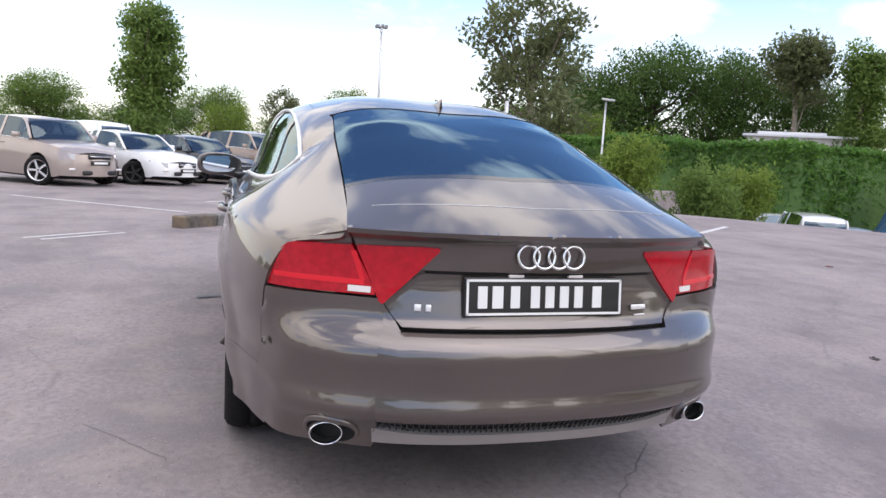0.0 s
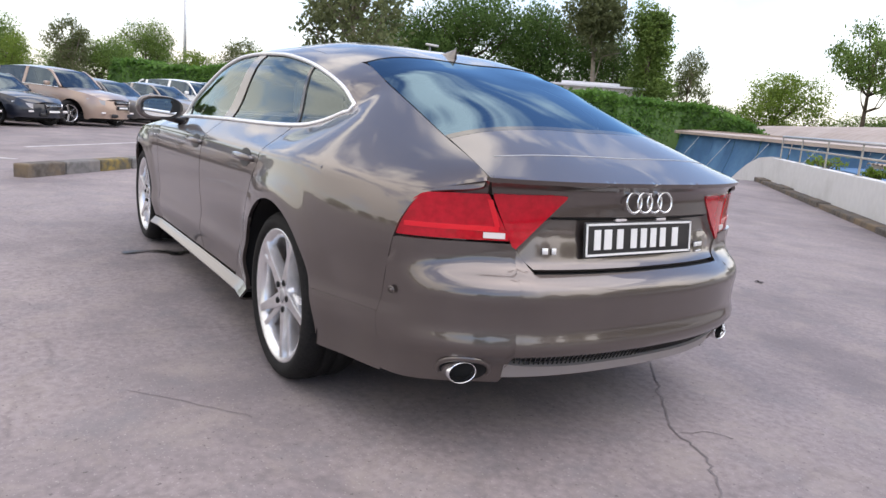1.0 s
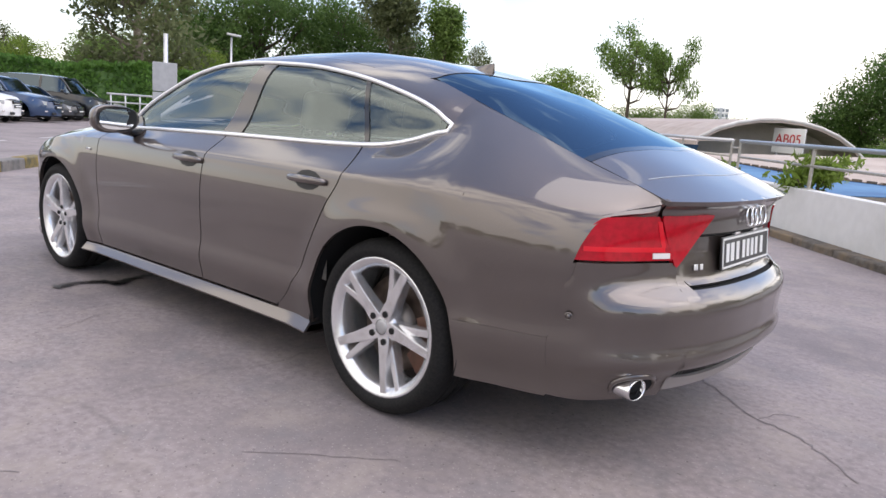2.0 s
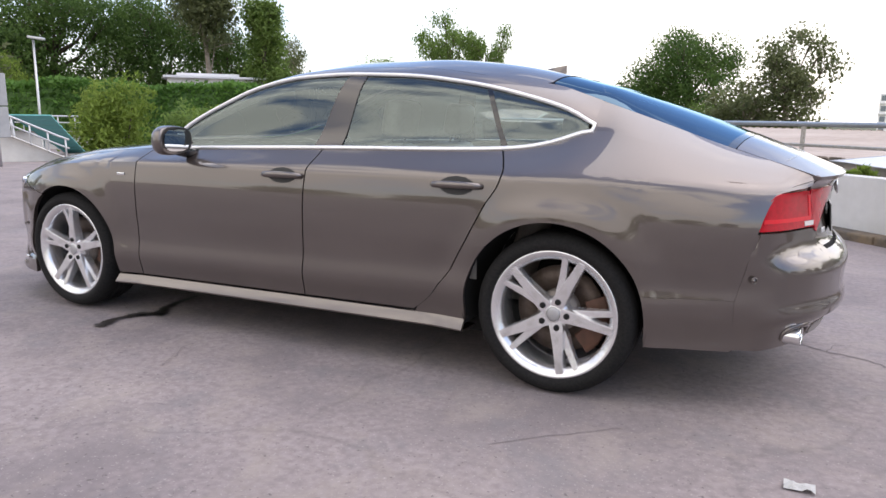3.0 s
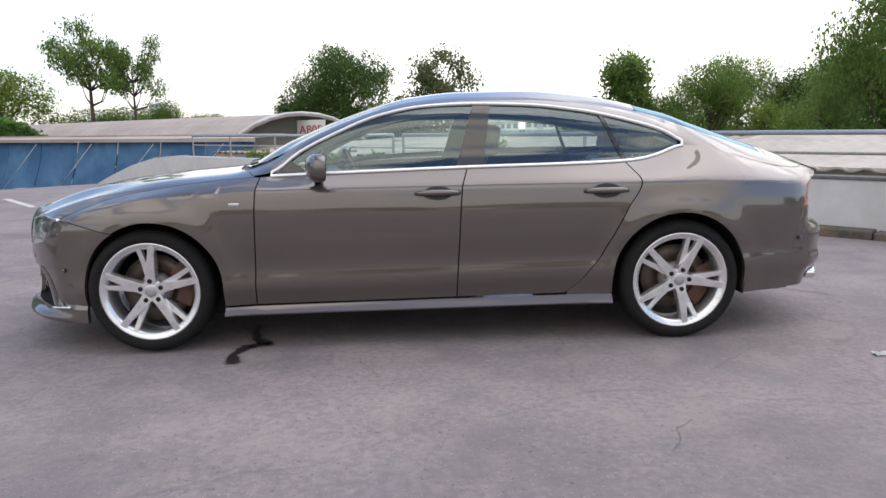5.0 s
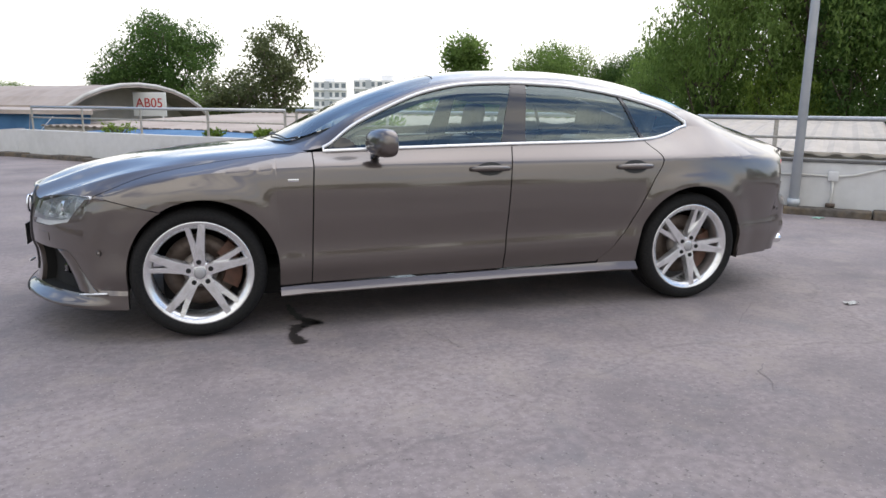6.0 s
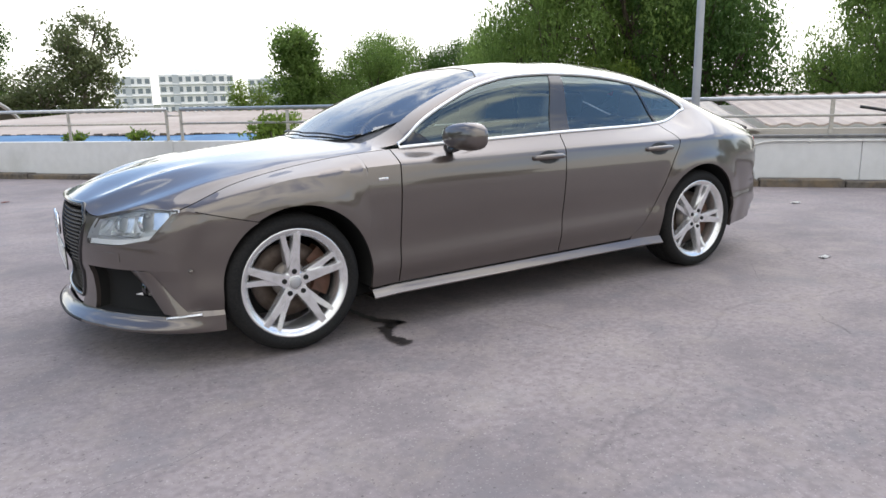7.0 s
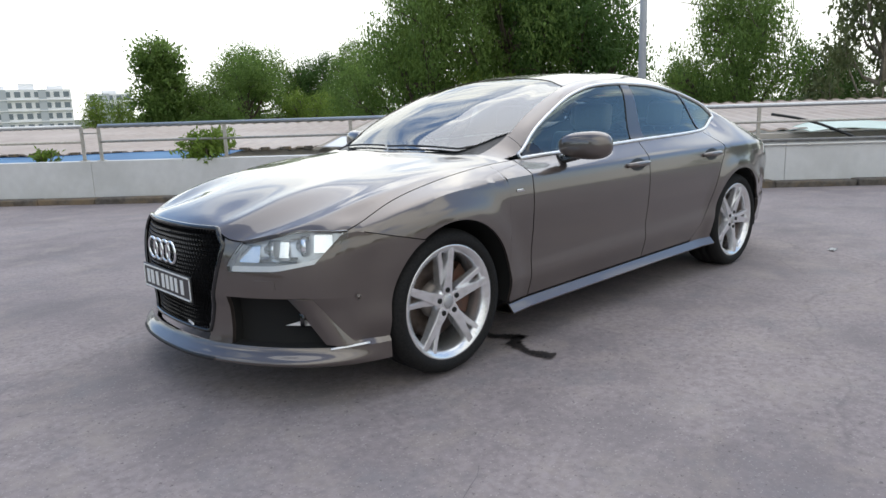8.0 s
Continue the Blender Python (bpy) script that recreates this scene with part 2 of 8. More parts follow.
def block(sx, sy, sz, m=None, bevel=0.0, bm=None, segments=2):
    """A box centred on x and y that stands on z = 0, edges rounded; added to bm if given."""
    tmp = bmesh.new()
    bmesh.ops.create_cube(tmp, size=1)
    for v in tmp.verts:
        v.co = Vector((v.co.x * sx, v.co.y * sy, (v.co.z + 0.5) * sz))
    if bevel:
        bmesh.ops.bevel(tmp, geom=tmp.edges[:], offset=bevel, segments=segments, profile=0.5, affect="EDGES")
    return joined(tmp, m, bm)


def joined(tmp, m=None, bm=None):
    if m is not None:
        tmp.transform(m)
    if bm is None:
        return tmp
    me = bpy.data.meshes.new("tmp")
    tmp.to_mesh(me)
    tmp.free()
    bm.from_mesh(me)
    bpy.data.meshes.remove(me)
    return bm


def rod(a, b, r0, r1=None, n=10, bm=None, caps=True):
    """A round bar from a to b."""
    r1 = r0 if r1 is None else r1
    a, b = Vector(a), Vector(b)
    tmp = bmesh.new()
    bmesh.ops.create_cone(tmp, cap_ends=caps, segments=n, radius1=r0, radius2=r1, depth=(b - a).length)
    q = (b - a).to_track_quat("Z", "Y").to_matrix().to_4x4()
    return joined(tmp, Matrix.Translation((a + b) / 2) @ q, bm)


def lathe(profile, n=48, bm=None, m=None, closed=False):
    """Turns (radius, height) points round z."""
    tmp = bmesh.new()
    rings = []
    for r, h in profile:
        rings.append([tmp.verts.new((r * math.cos(2 * math.pi * i / n), r * math.sin(2 * math.pi * i / n), h)) for i in range(n)])
    pairs = list(zip(rings, rings[1:])) + ([(rings[-1], rings[0])] if closed else [])
    for a, b in pairs:
        for i in range(n):
            tmp.faces.new((a[i], a[(i + 1) % n], b[(i + 1) % n], b[i]))
    bmesh.ops.recalc_face_normals(tmp, faces=tmp.faces)
    return joined(tmp, m, bm)


def tube(points, r, n=8, bm=None, closed=False, flat=1.0):
    """A round bar along points; flat squeezes it sideways."""
    tmp = bmesh.new()
    pts = [Vector(p) for p in points]
    rings = []
    side = None
    for i, p in enumerate(pts):
        a = pts[(i - 1) % len(pts)] if closed or i else p
        b = pts[(i + 1) % len(pts)] if closed or i < len(pts) - 1 else p
        d = (b - a).normalized()
        if side is None:
            side = d.orthogonal().normalized()
        side = (side - d * side.dot(d)).normalized()
        up = d.cross(side)
        rr = r(i / max(1, len(pts) - 1)) if callable(r) else r
        rings.append([tmp.verts.new(p + side * (rr * math.cos(2 * math.pi * k / n)) + up * (rr * flat * math.sin(2 * math.pi * k / n))) for k in range(n)])
    for a, b in list(zip(rings, rings[1:])) + ([(rings[-1], rings[0])] if closed else []):
        for k in range(n):
            tmp.faces.new((a[k], a[(k + 1) % n], b[(k + 1) % n], b[k]))
    if not closed:
        tmp.faces.new(rings[0][::-1])
        tmp.faces.new(rings[-1])
    bmesh.ops.recalc_face_normals(tmp, faces=tmp.faces)
    return joined(tmp, None, bm)


def sheet(rows, bm=None, flip=False):
    """A surface through rows of points."""
    bm = bm or bmesh.new()
    vs = [[bm.verts.new(p) for p in row] for row in rows]
    for a, b in zip(vs, vs[1:]):
        for i in range(len(a) - 1):
            q = (a[i], a[i + 1], b[i + 1], b[i])
            try:
                bm.faces.new(q[::-1] if flip else q)
            except ValueError:
                pass
    return bm




def smooth_curve(*keys, soft=0.06):
    """A smooth function through (x, value) keys."""
    xs, ys = np.array([k[0] for k in keys], float), np.array([k[1] for k in keys], float)
    h, d = np.diff(xs), np.diff(ys) / np.diff(xs)
    m = np.zeros(len(xs))
    m[0], m[-1] = d[0], d[-1]
    for i in range(1, len(xs) - 1):
        if d[i - 1] * d[i] > 0:
            w1, w2 = 2 * h[i] + h[i - 1], h[i] + 2 * h[i - 1]
            m[i] = (w1 + w2) / (w1 / d[i - 1] + w2 / d[i])
    step = 0.004
    pad = 4 * soft
    gx = np.arange(xs[0] - pad, xs[-1] + pad + step, step)
    j = np.clip(np.searchsorted(xs, gx) - 1, 0, len(xs) - 2)
    t = (gx - xs[j]) / h[j]
    gy = (2 * t**3 - 3 * t**2 + 1) * ys[j] + (t**3 - 2 * t**2 + t) * h[j] * m[j] + (-2 * t**3 + 3 * t**2) * ys[j + 1] + (t**3 - t**2) * h[j] * m[j + 1]
    gy = np.where(gx < xs[0], ys[0] + m[0] * (gx - xs[0]), gy)
    gy = np.where(gx > xs[-1], ys[-1] + m[-1] * (gx - xs[-1]), gy)
    if soft:
        k = np.exp(-0.5 * (np.arange(-3 * soft, 3 * soft + step, step) / soft) ** 2)
        r = len(k) // 2
        k = k / k.sum()
        gy2 = np.convolve(np.pad(gy, r, mode="reflect", reflect_type="odd"), k, mode="same")[r:-r]
        gy = gy2
    return lambda x: float(np.interp(x, gx, gy))


def flange(bm, depth=0.014, inward=None):
    """Folds the free edges of a panel inwards, so that it has thickness."""
    bmesh.ops.remove_doubles(bm, verts=bm.verts, dist=0.0008)
    bmesh.ops.recalc_face_normals(bm, faces=bm.faces)
    c = Vector((0, 0, 0.6))
    score = sum((f.calc_center_median() - c).dot(f.normal) * f.calc_area() for f in bm.faces)
    if score < 0:
        bmesh.ops.reverse_faces(bm, faces=bm.faces)
    bm.normal_update()
    edges = [e for e in bm.edges if len(e.link_faces) == 1]
    normals = {v: v.normal.copy() for e in edges for v in e.verts}
    made = bmesh.ops.extrude_edge_only(bm, edges=edges)["geom"]
    for v in made:
        if isinstance(v, bmesh.types.BMVert):
            near = min((n for n in v.link_edges), key=lambda e: e.calc_length()).other_vert(v)
            v.co -= normals.get(near, Vector((0, 0, 1))) * depth
    for e in bm.edges:
        if len(e.link_faces) == 2 and e.calc_face_angle(0) > 0.7:
            e.smooth = False
    return bm


def const(a):
    return lambda *_: a


def table(*keys):
    a, b = [k[0] for k in keys], [k[1] for k in keys]
    return lambda t: float(np.interp(t, a, b))



# ---- the roof deck, its parapet and what lies beyond ----
# s runs along the parapet, d outwards across it
AX, AY = (-0.690, 0.724), (0.724, 0.690)
WALL_TURN = math.degrees(math.atan2(AX[1], AX[0]))


def spot(s, d, z=0.0):
    return Vector((5.2 + AX[0] * s + AY[0] * d, 2.04 + AX[1] * s + AY[1] * d, z))


def deck_z(s, d):
    z = -0.013 * max(0.0, -d - 6.0)
    z = max(z, -0.22)
    ramp = min(max((s - 16.0) / 12.0, 0), 1)
    side = min(max((d + 9.8) / 0.6, 0), 1)
    return z - 2.1 * ramp * ramp * (3 - 2 * ramp) * side


def asphalt():
    m = material("weathered pale asphalt", (0.212, 0.182, 0.182), 0.85, grain=(0.280, 0.242, 0.240), grain_size=30, spots=(0.182, 0.159, 0.162), spot_size=0.9, bump=0.22, spot_at=(0.46, 0.66))
    nt = m.node_tree
    p = nt.nodes["Principled BSDF"]
    L = nt.links.new
    co = [n for n in nt.nodes if n.type == "TEX_COORD"][0]
    col = p.inputs["Base Color"].links[0].from_socket

    def layer(col, scale, detail, rough, lo, hi, colour, most, distort=0.0):
        """Mixes a colour in where a noise is high."""
        n = nt.nodes.new("ShaderNodeTexNoise")
        n.inputs["Scale"].default_value, n.inputs["Detail"].default_value, n.inputs["Roughness"].default_value = scale, detail, rough
        n.inputs["Distortion"].default_value = distort
        L(co.outputs["Object"], n.inputs["Vector"])
        r = nt.nodes.new("ShaderNodeMapRange")
        r.inputs["From Min"].default_value, r.inputs["From Max"].default_value = lo, hi
        r.inputs["To Max"].default_value = most
        L(n.outputs["Fac"], r.inputs["Value"])
        x = nt.nodes.new("ShaderNodeMixRGB")
        x.inputs[2].default_value = (*colour, 1)
        L(r.outputs[0], x.inputs[0])
        L(col, x.inputs[1])
        return x.outputs[0]

    # sandy wear, blue-grey binder, pale chips and dark pits
    col = layer(col, 3.1, 11, 0.72, 0.50, 0.66, (0.300, 0.260, 0.234), 0.62, 0.4)
    col = layer(col, 2.3, 10, 0.70, 0.52, 0.66, (0.180, 0.170, 0.178), 0.60)
    col = layer(col, 85, 3, 0.6, 0.60, 0.70, (0.42, 0.39, 0.37), 0.55)
    col = layer(col, 46, 4, 0.6, 0.63, 0.70, (0.085, 0.075, 0.072), 0.75)
    # tyre-worn streaks and damp blotches
    mp = nt.nodes.new("ShaderNodeMapping")
    mp.inputs["Rotation"].default_value = (0, 0, radians(WALL_TURN))
    mp.inputs["Scale"].default_value = (0.45, 1.0, 1)
    L(co.outputs["Object"], mp.inputs["Vector"])
    n = nt.nodes.new("ShaderNodeTexNoise")
    n.inputs["Scale"].default_value, n.inputs["Detail"].default_value, n.inputs["Roughness"].default_value = 0.7, 8, 0.65
    L(mp.outputs[0], n.inputs["Vector"])
    r2 = nt.nodes.new("ShaderNodeValToRGB")
    r2.color_ramp.elements[0].position, r2.color_ramp.elements[1].position = 0.38, 0.62
    r2.color_ramp.elements[0].color, r2.color_ramp.elements[1].color = (0.84, 0.83, 0.845, 1), (1.10, 1.09, 1.085, 1)
    L(n.outputs["Fac"], r2.inputs[0])
    mu = nt.nodes.new("ShaderNodeMixRGB")
    mu.blend_type = "MULTIPLY"
    mu.inputs[0].default_value = 1
    L(col, mu.inputs[1])
    L(r2.outputs[0], mu.inputs[2])
    # fine hairline cracks
    w = nt.nodes.new("ShaderNodeTexVoronoi")
    w.feature = "DISTANCE_TO_EDGE"
    w.inputs["Scale"].default_value = 0.33
    dn = nt.nodes.new("ShaderNodeTexNoise")
    dn.inputs["Scale"].default_value, dn.inputs["Detail"].default_value = 2.2, 6
    L(co.outputs["Object"], dn.inputs["Vector"])
    ad = nt.nodes.new("ShaderNodeMixRGB")
    ad.inputs[0].default_value = 0.35
    L(co.outputs["Object"], ad.inputs[1])
    L(dn.outputs["Color"], ad.inputs[2])
    L(ad.outputs[0], w.inputs["Vector"])
    r3 = nt.nodes.new("ShaderNodeValToRGB")
    r3.color_ramp.elements[0].position, r3.color_ramp.elements[1].position = 0.0, 0.003
    r3.color_ramp.elements[0].color = (0.86, 0.86, 0.86, 1)
    L(w.outputs["Distance"], r3.inputs[0])
    m2 = nt.nodes.new("ShaderNodeMixRGB")
    m2.blend_type = "MULTIPLY"
    m2.inputs[0].default_value = 1
    L(mu.outputs[0], m2.inputs[1])
    L(r3.outputs[0], m2.inputs[2])
    L(m2.outputs[0], p.inputs["Base Color"])
    return m


ASPHALT = asphalt()
GRASS = material("rough grass and soil", (0.05, 0.075, 0.025), 0.9, grain=(0.08, 0.10, 0.04), grain_size=2, spots=(0.10, 0.085, 0.06), spot_size=0.05)
CONCRETE = material("painted concrete", (0.64, 0.64, 0.64), 0.75, grain=(0.60, 0.60, 0.60), grain_size=8, spots=(0.52, 0.52, 0.51), spot_size=1.3, bump=0.08, spot_at=(0.5, 0.75))
DIRTY = material("dirty kerb concrete", (0.13, 0.115, 0.10), 0.9, grain=(0.07, 0.06, 0.05), grain_size=14, spots=(0.19, 0.14, 0.09), spot_size=2.4, bump=0.5)
STEEL = material("galvanised steel", (0.55, 0.56, 0.57), 0.38, 0.75, grain=(0.48, 0.49, 0.5), grain_size=30)
POSTS = material("weathered rail post", (0.48, 0.46, 0.42), 0.5, 0.4, grain=(0.38, 0.35, 0.30), grain_size=25)
LINE = material("worn white road paint", (0.62, 0.61, 0.60), 0.75, grain=(0.46, 0.45, 0.44), grain_size=18, spots=(0.33, 0.31, 0.31), spot_size=5, spot_at=(0.5, 0.72))
YELLOW = material("weathered yellow paint", (0.30, 0.21, 0.05), 0.85, grain=(0.10, 0.09, 0.05), grain_size=10, spots=(0.08, 0.075, 0.065), spot_size=6)
KERB = material("grey kerb stone", (0.17, 0.165, 0.16), 0.85, grain=(0.12, 0.115, 0.11), grain_size=14, spots=(0.22, 0.2, 0.18), spot_size=4, bump=0.3)
ROOFING = material("faded brown roof sheet", (0.40, 0.33, 0.29), 0.7, grain=(0.35, 0.29, 0.25), grain_size=3, spots=(0.46, 0.40, 0.36), spot_size=0.3)
ROOF2 = material("pale roof sheet", (0.50, 0.45, 0.40), 0.7, grain=(0.44, 0.40, 0.35), grain_size=3, spots=(0.36, 0.32, 0.28), spot_size=0.5)
TARP = material("blue tarpaulin", (0.05, 0.15, 0.30), 0.75, grain=(0.04, 0.12, 0.25), grain_size=2, spots=(0.09, 0.22, 0.38), spot_size=0.6)
TEAL = material("teal canopy sheet", (0.15, 0.47, 0.46), 0.6, grain=(0.12, 0.41, 0.40), grain_size=2)
WHITEWALL = material("white painted wall", (0.70, 0.69, 0.66), 0.8, grain=(0.62, 0.61, 0.58), grain_size=3, spots=(0.5, 0.48, 0.45), spot_size=0.7)


def deck():
    ss = [-80, -50, -30, -20] + [-14 + 2 * i for i in range(15)] + [16 + 1.0 * i for i in range(15)] + [34, 40, 50, 70, 110]
    ds = [-110, -70, -50, -40, -30, -26, -23, -20, -17, -14, -12, -10.5, -9.9, -9.5, -9.2] + [-9 + i for i in range(10)]
    rows = [[spot(s, d, deck_z(s, d)) for d in ds] for s in ss]
    bm = sheet(rows)
    bmesh.ops.recalc_face_normals(bm, faces=bm.faces)
    if sum(f.normal.z for f in bm.faces) < 0:
        bmesh.ops.reverse_faces(bm, faces=bm.faces)
    tagged(part("road_deck", bm, ASPHALT, smooth=False), "weathered pale grey asphalt roof deck", "ground", kind="structure")
    R = 4000
    bm = sheet([[(x, y, -3.4) for y in (-R, -120, 120, R)] for x in (-R, -120, 120, R)])
    tagged(part("ground", bm, GRASS), "rough grass land reaching the horizon", "ground", kind="structure")


deck()


def run(s0, s1, d, width, z0, z1, bm, n=1, zf=None, bevel=0.0):
    """A bar along the parapet's direction."""
    c = spot((s0 + s1) / 2, d)
    block(abs(s1 - s0), width, z1 - z0, Matrix.Translation((c.x, c.y, z0)) @ pose(0, 0, 0, 0, 0, WALL_TURN), bevel, bm)


def parapet():
    w = tagged(new("wall_parapet"), "low white-grey painted concrete parapet wall", "wall", kind="structure")
    joints = [-40, -30, -20, -9.2, -1.9, 7.95, 16.0]
    for a, b in zip(joints, joints[1:]):
        bm = bmesh.new()
        run(a + 0.002, b - 0.002, 0.10, 0.2, -0.4, 0.6, bm, bevel=0.006)
        part("wall_panel", bm, CONCRETE, w, smooth=False)
    # the stretch that runs down beside the ramp
    rows = []
    for i in range(9):
        s = 16.0 + 1.5 * i
        z = deck_z(s, -0.5)
        rows.append([spot(s, 0.0, z - 0.4), spot(s, 0.0, z + 0.62), spot(s, 0.2, z + 0.62), spot(s, 0.2, z - 0.4)])
    part("wall_panel", flange(sheet(rows), 0.01), CONCRETE, w, smooth=False)
    rng = random.Random(4)
    s = -12.0
    while s < 16.2:
        ln = rng.uniform(0.75, 1.25)
        bm = bmesh.new()
        run(s + 0.006, s + ln - 0.006, -0.115 + rng.uniform(-0.012, 0.012), 0.23, -0.02, 0.085 + rng.uniform(-0.012, 0.015), bm, bevel=0.018)
        tagged(part("kerb_stone", bm, DIRTY, w, smooth=False))
        s += ln
    part("coping", (lambda bm: (run(-40, 1.6, 0.10, 0.24, 0.6, 0.635, bm, bevel=0.008), bm)[1])(bmesh.new()), material("dark coping", (0.10, 0.10, 0.10), 0.8, grain=(0.16, 0.155, 0.15), grain_size=10), w, smooth=False)

    r = tagged(new("railing"), "galvanised steel pipe railing on the parapet", "railing", kind="structure")
    for a, b in ((-40, -22.0), (-22.0, 7.83), (8.09, 15.5)):
        part("top_rail", rod(spot(a, 0.1, 1.10), spot(b, 0.1, 1.10), 0.027, None, 12), STEEL, r)
        part("middle_rail", rod(spot(a, 0.1, 0.875), spot(b, 0.1, 0.875), 0.017, None, 10), POSTS, r)
    for s in [-20.3 + 1.875 * k for k in range(10)] + [-1.55, 0.38, 2.2, 4.14, 5.97, 7.83, 8.09, 9.97, 11.84, 13.7, 15.5]:
        bm = bmesh.new()
        block(0.05, 0.022, 0.50, Matrix.Translation(spot(s, 0.1, 0.59)) @ pose(0, 0, 0, 0, 0, WALL_TURN), 0.004, bm)
        block(0.10, 0.10, 0.012, Matrix.Translation(spot(s, 0.1, 0.60)) @ pose(0, 0, 0, 0, 0, WALL_TURN), 0.002, bm)
        part("rail_post", bm, POSTS, r, smooth=False)
    part("short_rail", rod(spot(7.83, 0.1, 1.0), spot(8.09, 0.1, 1.0), 0.012, None, 8), POSTS, r)

    # white conduit along the wall's top
    c = thing("conduit", "thin white plastic conduit clipped to the parapet", "pipe")
    pts = [spot(0.4, -0.02, 0.45), spot(-0.35, -0.02, 0.45), spot(-0.5, -0.02, 0.47), spot(-0.75, -0.02, 0.55), spot(-0.9, -0.02, 0.565), spot(-2.6, -0.02, 0.565), spot(-8.5, -0.02, 0.56)]
    part("conduit_pipe", tube(pts, 0.013, 8), WHITEWALL, c)
    part("conduit_box", block(0.11, 0.05, 0.11, Matrix.Translation(spot(-0.28, -0.025, 0.39)) @ pose(0, 0, 0, 0, 0, WALL_TURN), 0.008), CONCRETE, c, "small grey junction box")
    part("down_pipe", tube([spot(-0.28, -0.02, 0.40), spot(-0.285, -0.02, 0.25), spot(-0.275, -0.025, 0.10)], 0.014, 8), WHITEWALL, c)
    part("pipe_foot", block(0.10, 0.05, 0.05, Matrix.Translation(spot(-0.28, -0.03, 0.085)) @ pose(0, 0, 0, 0, 0, WALL_TURN), 0.012), RUST, c, "rusty pipe foot")
    for s in (-1.3, -2.2, -3.4, -5.0, -6.6):
        part("conduit_clip", block(0.03, 0.03, 0.05, Matrix.Translation(spot(s, -0.015, 0.54)), 0.005), WHITEWALL, c)


parapet()


POLEPAINT = material("grey galvanised pole", (0.52, 0.56, 0.60), 0.5, 0.0, grain=(0.47, 0.51, 0.55), grain_size=12, spots=(0.58, 0.61, 0.64), spot_size=3)


def lamp_post(s, d, h, r, label):
    p = thing("lamp_post", label, "lamp post")
    part("pole", rod(spot(s, d, 0.0), spot(s, d, h), r, r * 0.62, 16), POLEPAINT, p)
    part("pole_collar", rod(spot(s, d, 0.10), spot(s, d, 0.17), r * 1.25, None, 16), POLEPAINT, p)
    bm = bmesh.new()
    tube([spot(s, d, h - 0.05), spot(s, d - 0.4, h + 0.12), spot(s, d - 1.0, h + 0.18)], 0.03, 8, bm)
    part("arm", bm, STEEL, p)
    part("lantern", block(0.6, 0.25, 0.1, Matrix.Translation(spot(s, d - 1.2, h + 0.13)) @ pose(0, 0, 0, 0, 0, WALL_TURN + 90), 0.03), material("lantern shell", (0.4, 0.4, 0.42), 0.4), p)


lamp_post(0.10, -0.085, 7.5, 0.054, "tall grey steel lamp post standing before the parapet")


def markings():
    def stripe(s0, d0, s1, d1, w):
        a, b = spot(s0, d0), spot(s1, d1)
        n = (b - a).normalized().cross(Vector((0, 0, 1))) * (w / 2)
        rows = []
        k = max(2, int((b - a).length / 0.6))
        for i in range(k + 1):
            t = i / k
            s, d = s0 + (s1 - s0) * t, d0 + (d1 - d0) * t
            p = spot(s, d, deck_z(s, d) + 0.004)
            rows.append([p - n, p + n])
        bm = sheet(rows)
        bmesh.ops.recalc_face_normals(bm, faces=bm.faces)
        if sum(f.normal.z for f in bm.faces) < 0:
            bmesh.ops.reverse_faces(bm, faces=bm.faces)
        tagged(part("road_marking", bm, LINE), "worn white painted line on asphalt", "road marking", "deck markings", "structure")
    for s in (0.1, 2.9, -2.8, 11.0):
        stripe(s, -10.52, s + 1.05, -10.52, 0.07)
        stripe(s + 0.06, -10.28, s + 1.12, -10.28, 0.07)
    stripe(6.15, -16.6, 6.55, -12.1, 0.10)
    stripe(8.4, -13.75, 14.5, -13.75, 0.10)
    stripe(16.0, -13.75, 22.0, -13.75, 0.10)
    stripe(11.6, -4.75, 13.7, -4.6, 0.12)
    for k in range(11):
        stripe(9.6 + 2.45 * k, -23.5, 9.6 + 2.45 * k, -18.8, 0.09)


markings()


def kerbs():
    k = thing("divider_kerb", "raised kerb of grey and weathered yellow stones", "kerb")
    rng = random.Random(8)
    s = 4.85
    i = 0
    while s < 12.0:
        ln = 0.62
        bm = bmesh.new()
        run(s + 0.008, s + ln - 0.008, -10.35 + rng.uniform(-0.01, 0.01), 0.22, -0.08, 0.10 + rng.uniform(-0.008, 0.008), bm, bevel=0.022)
        part("kerb_stone", bm, DIRTY if i == 0 else (KERB if i % 2 else YELLOW), k, smooth=False)
        s += ln
        i += 1


kerbs()


def stain(points, width, name, label, mat, seed=1, z=0.003):
    """A flat wet patch along a winding line."""
    rng = random.Random(seed)
    pts = [Vector((*p, 0)) for p in points]
    rows = []
    n = 10
    for a, b in zip(pts, pts[1:]):
        for k in range(n):
            p = a.lerp(b, k / n)
            d = (b - a).normalized()
            q = Vector((-d.y, d.x, 0))
            w = width(len(rows) / (n * (len(pts) - 1))) * rng.uniform(0.65, 1.35)
            o = q * rng.uniform(-0.3, 0.3) * w
            rows.append([p + o - q * w, p + o, p + o + q * w])
    for r in rows:
        for p in r:
            p.z = z
    bm = sheet(rows)
    bmesh.ops.recalc_face_normals(bm, faces=bm.faces)
    if sum(f.normal.z for f in bm.faces) < 0:
        bmesh.ops.reverse_faces(bm, faces=bm.faces)
    return tagged(part(name, bm, mat), label, "stain", kind="structure")


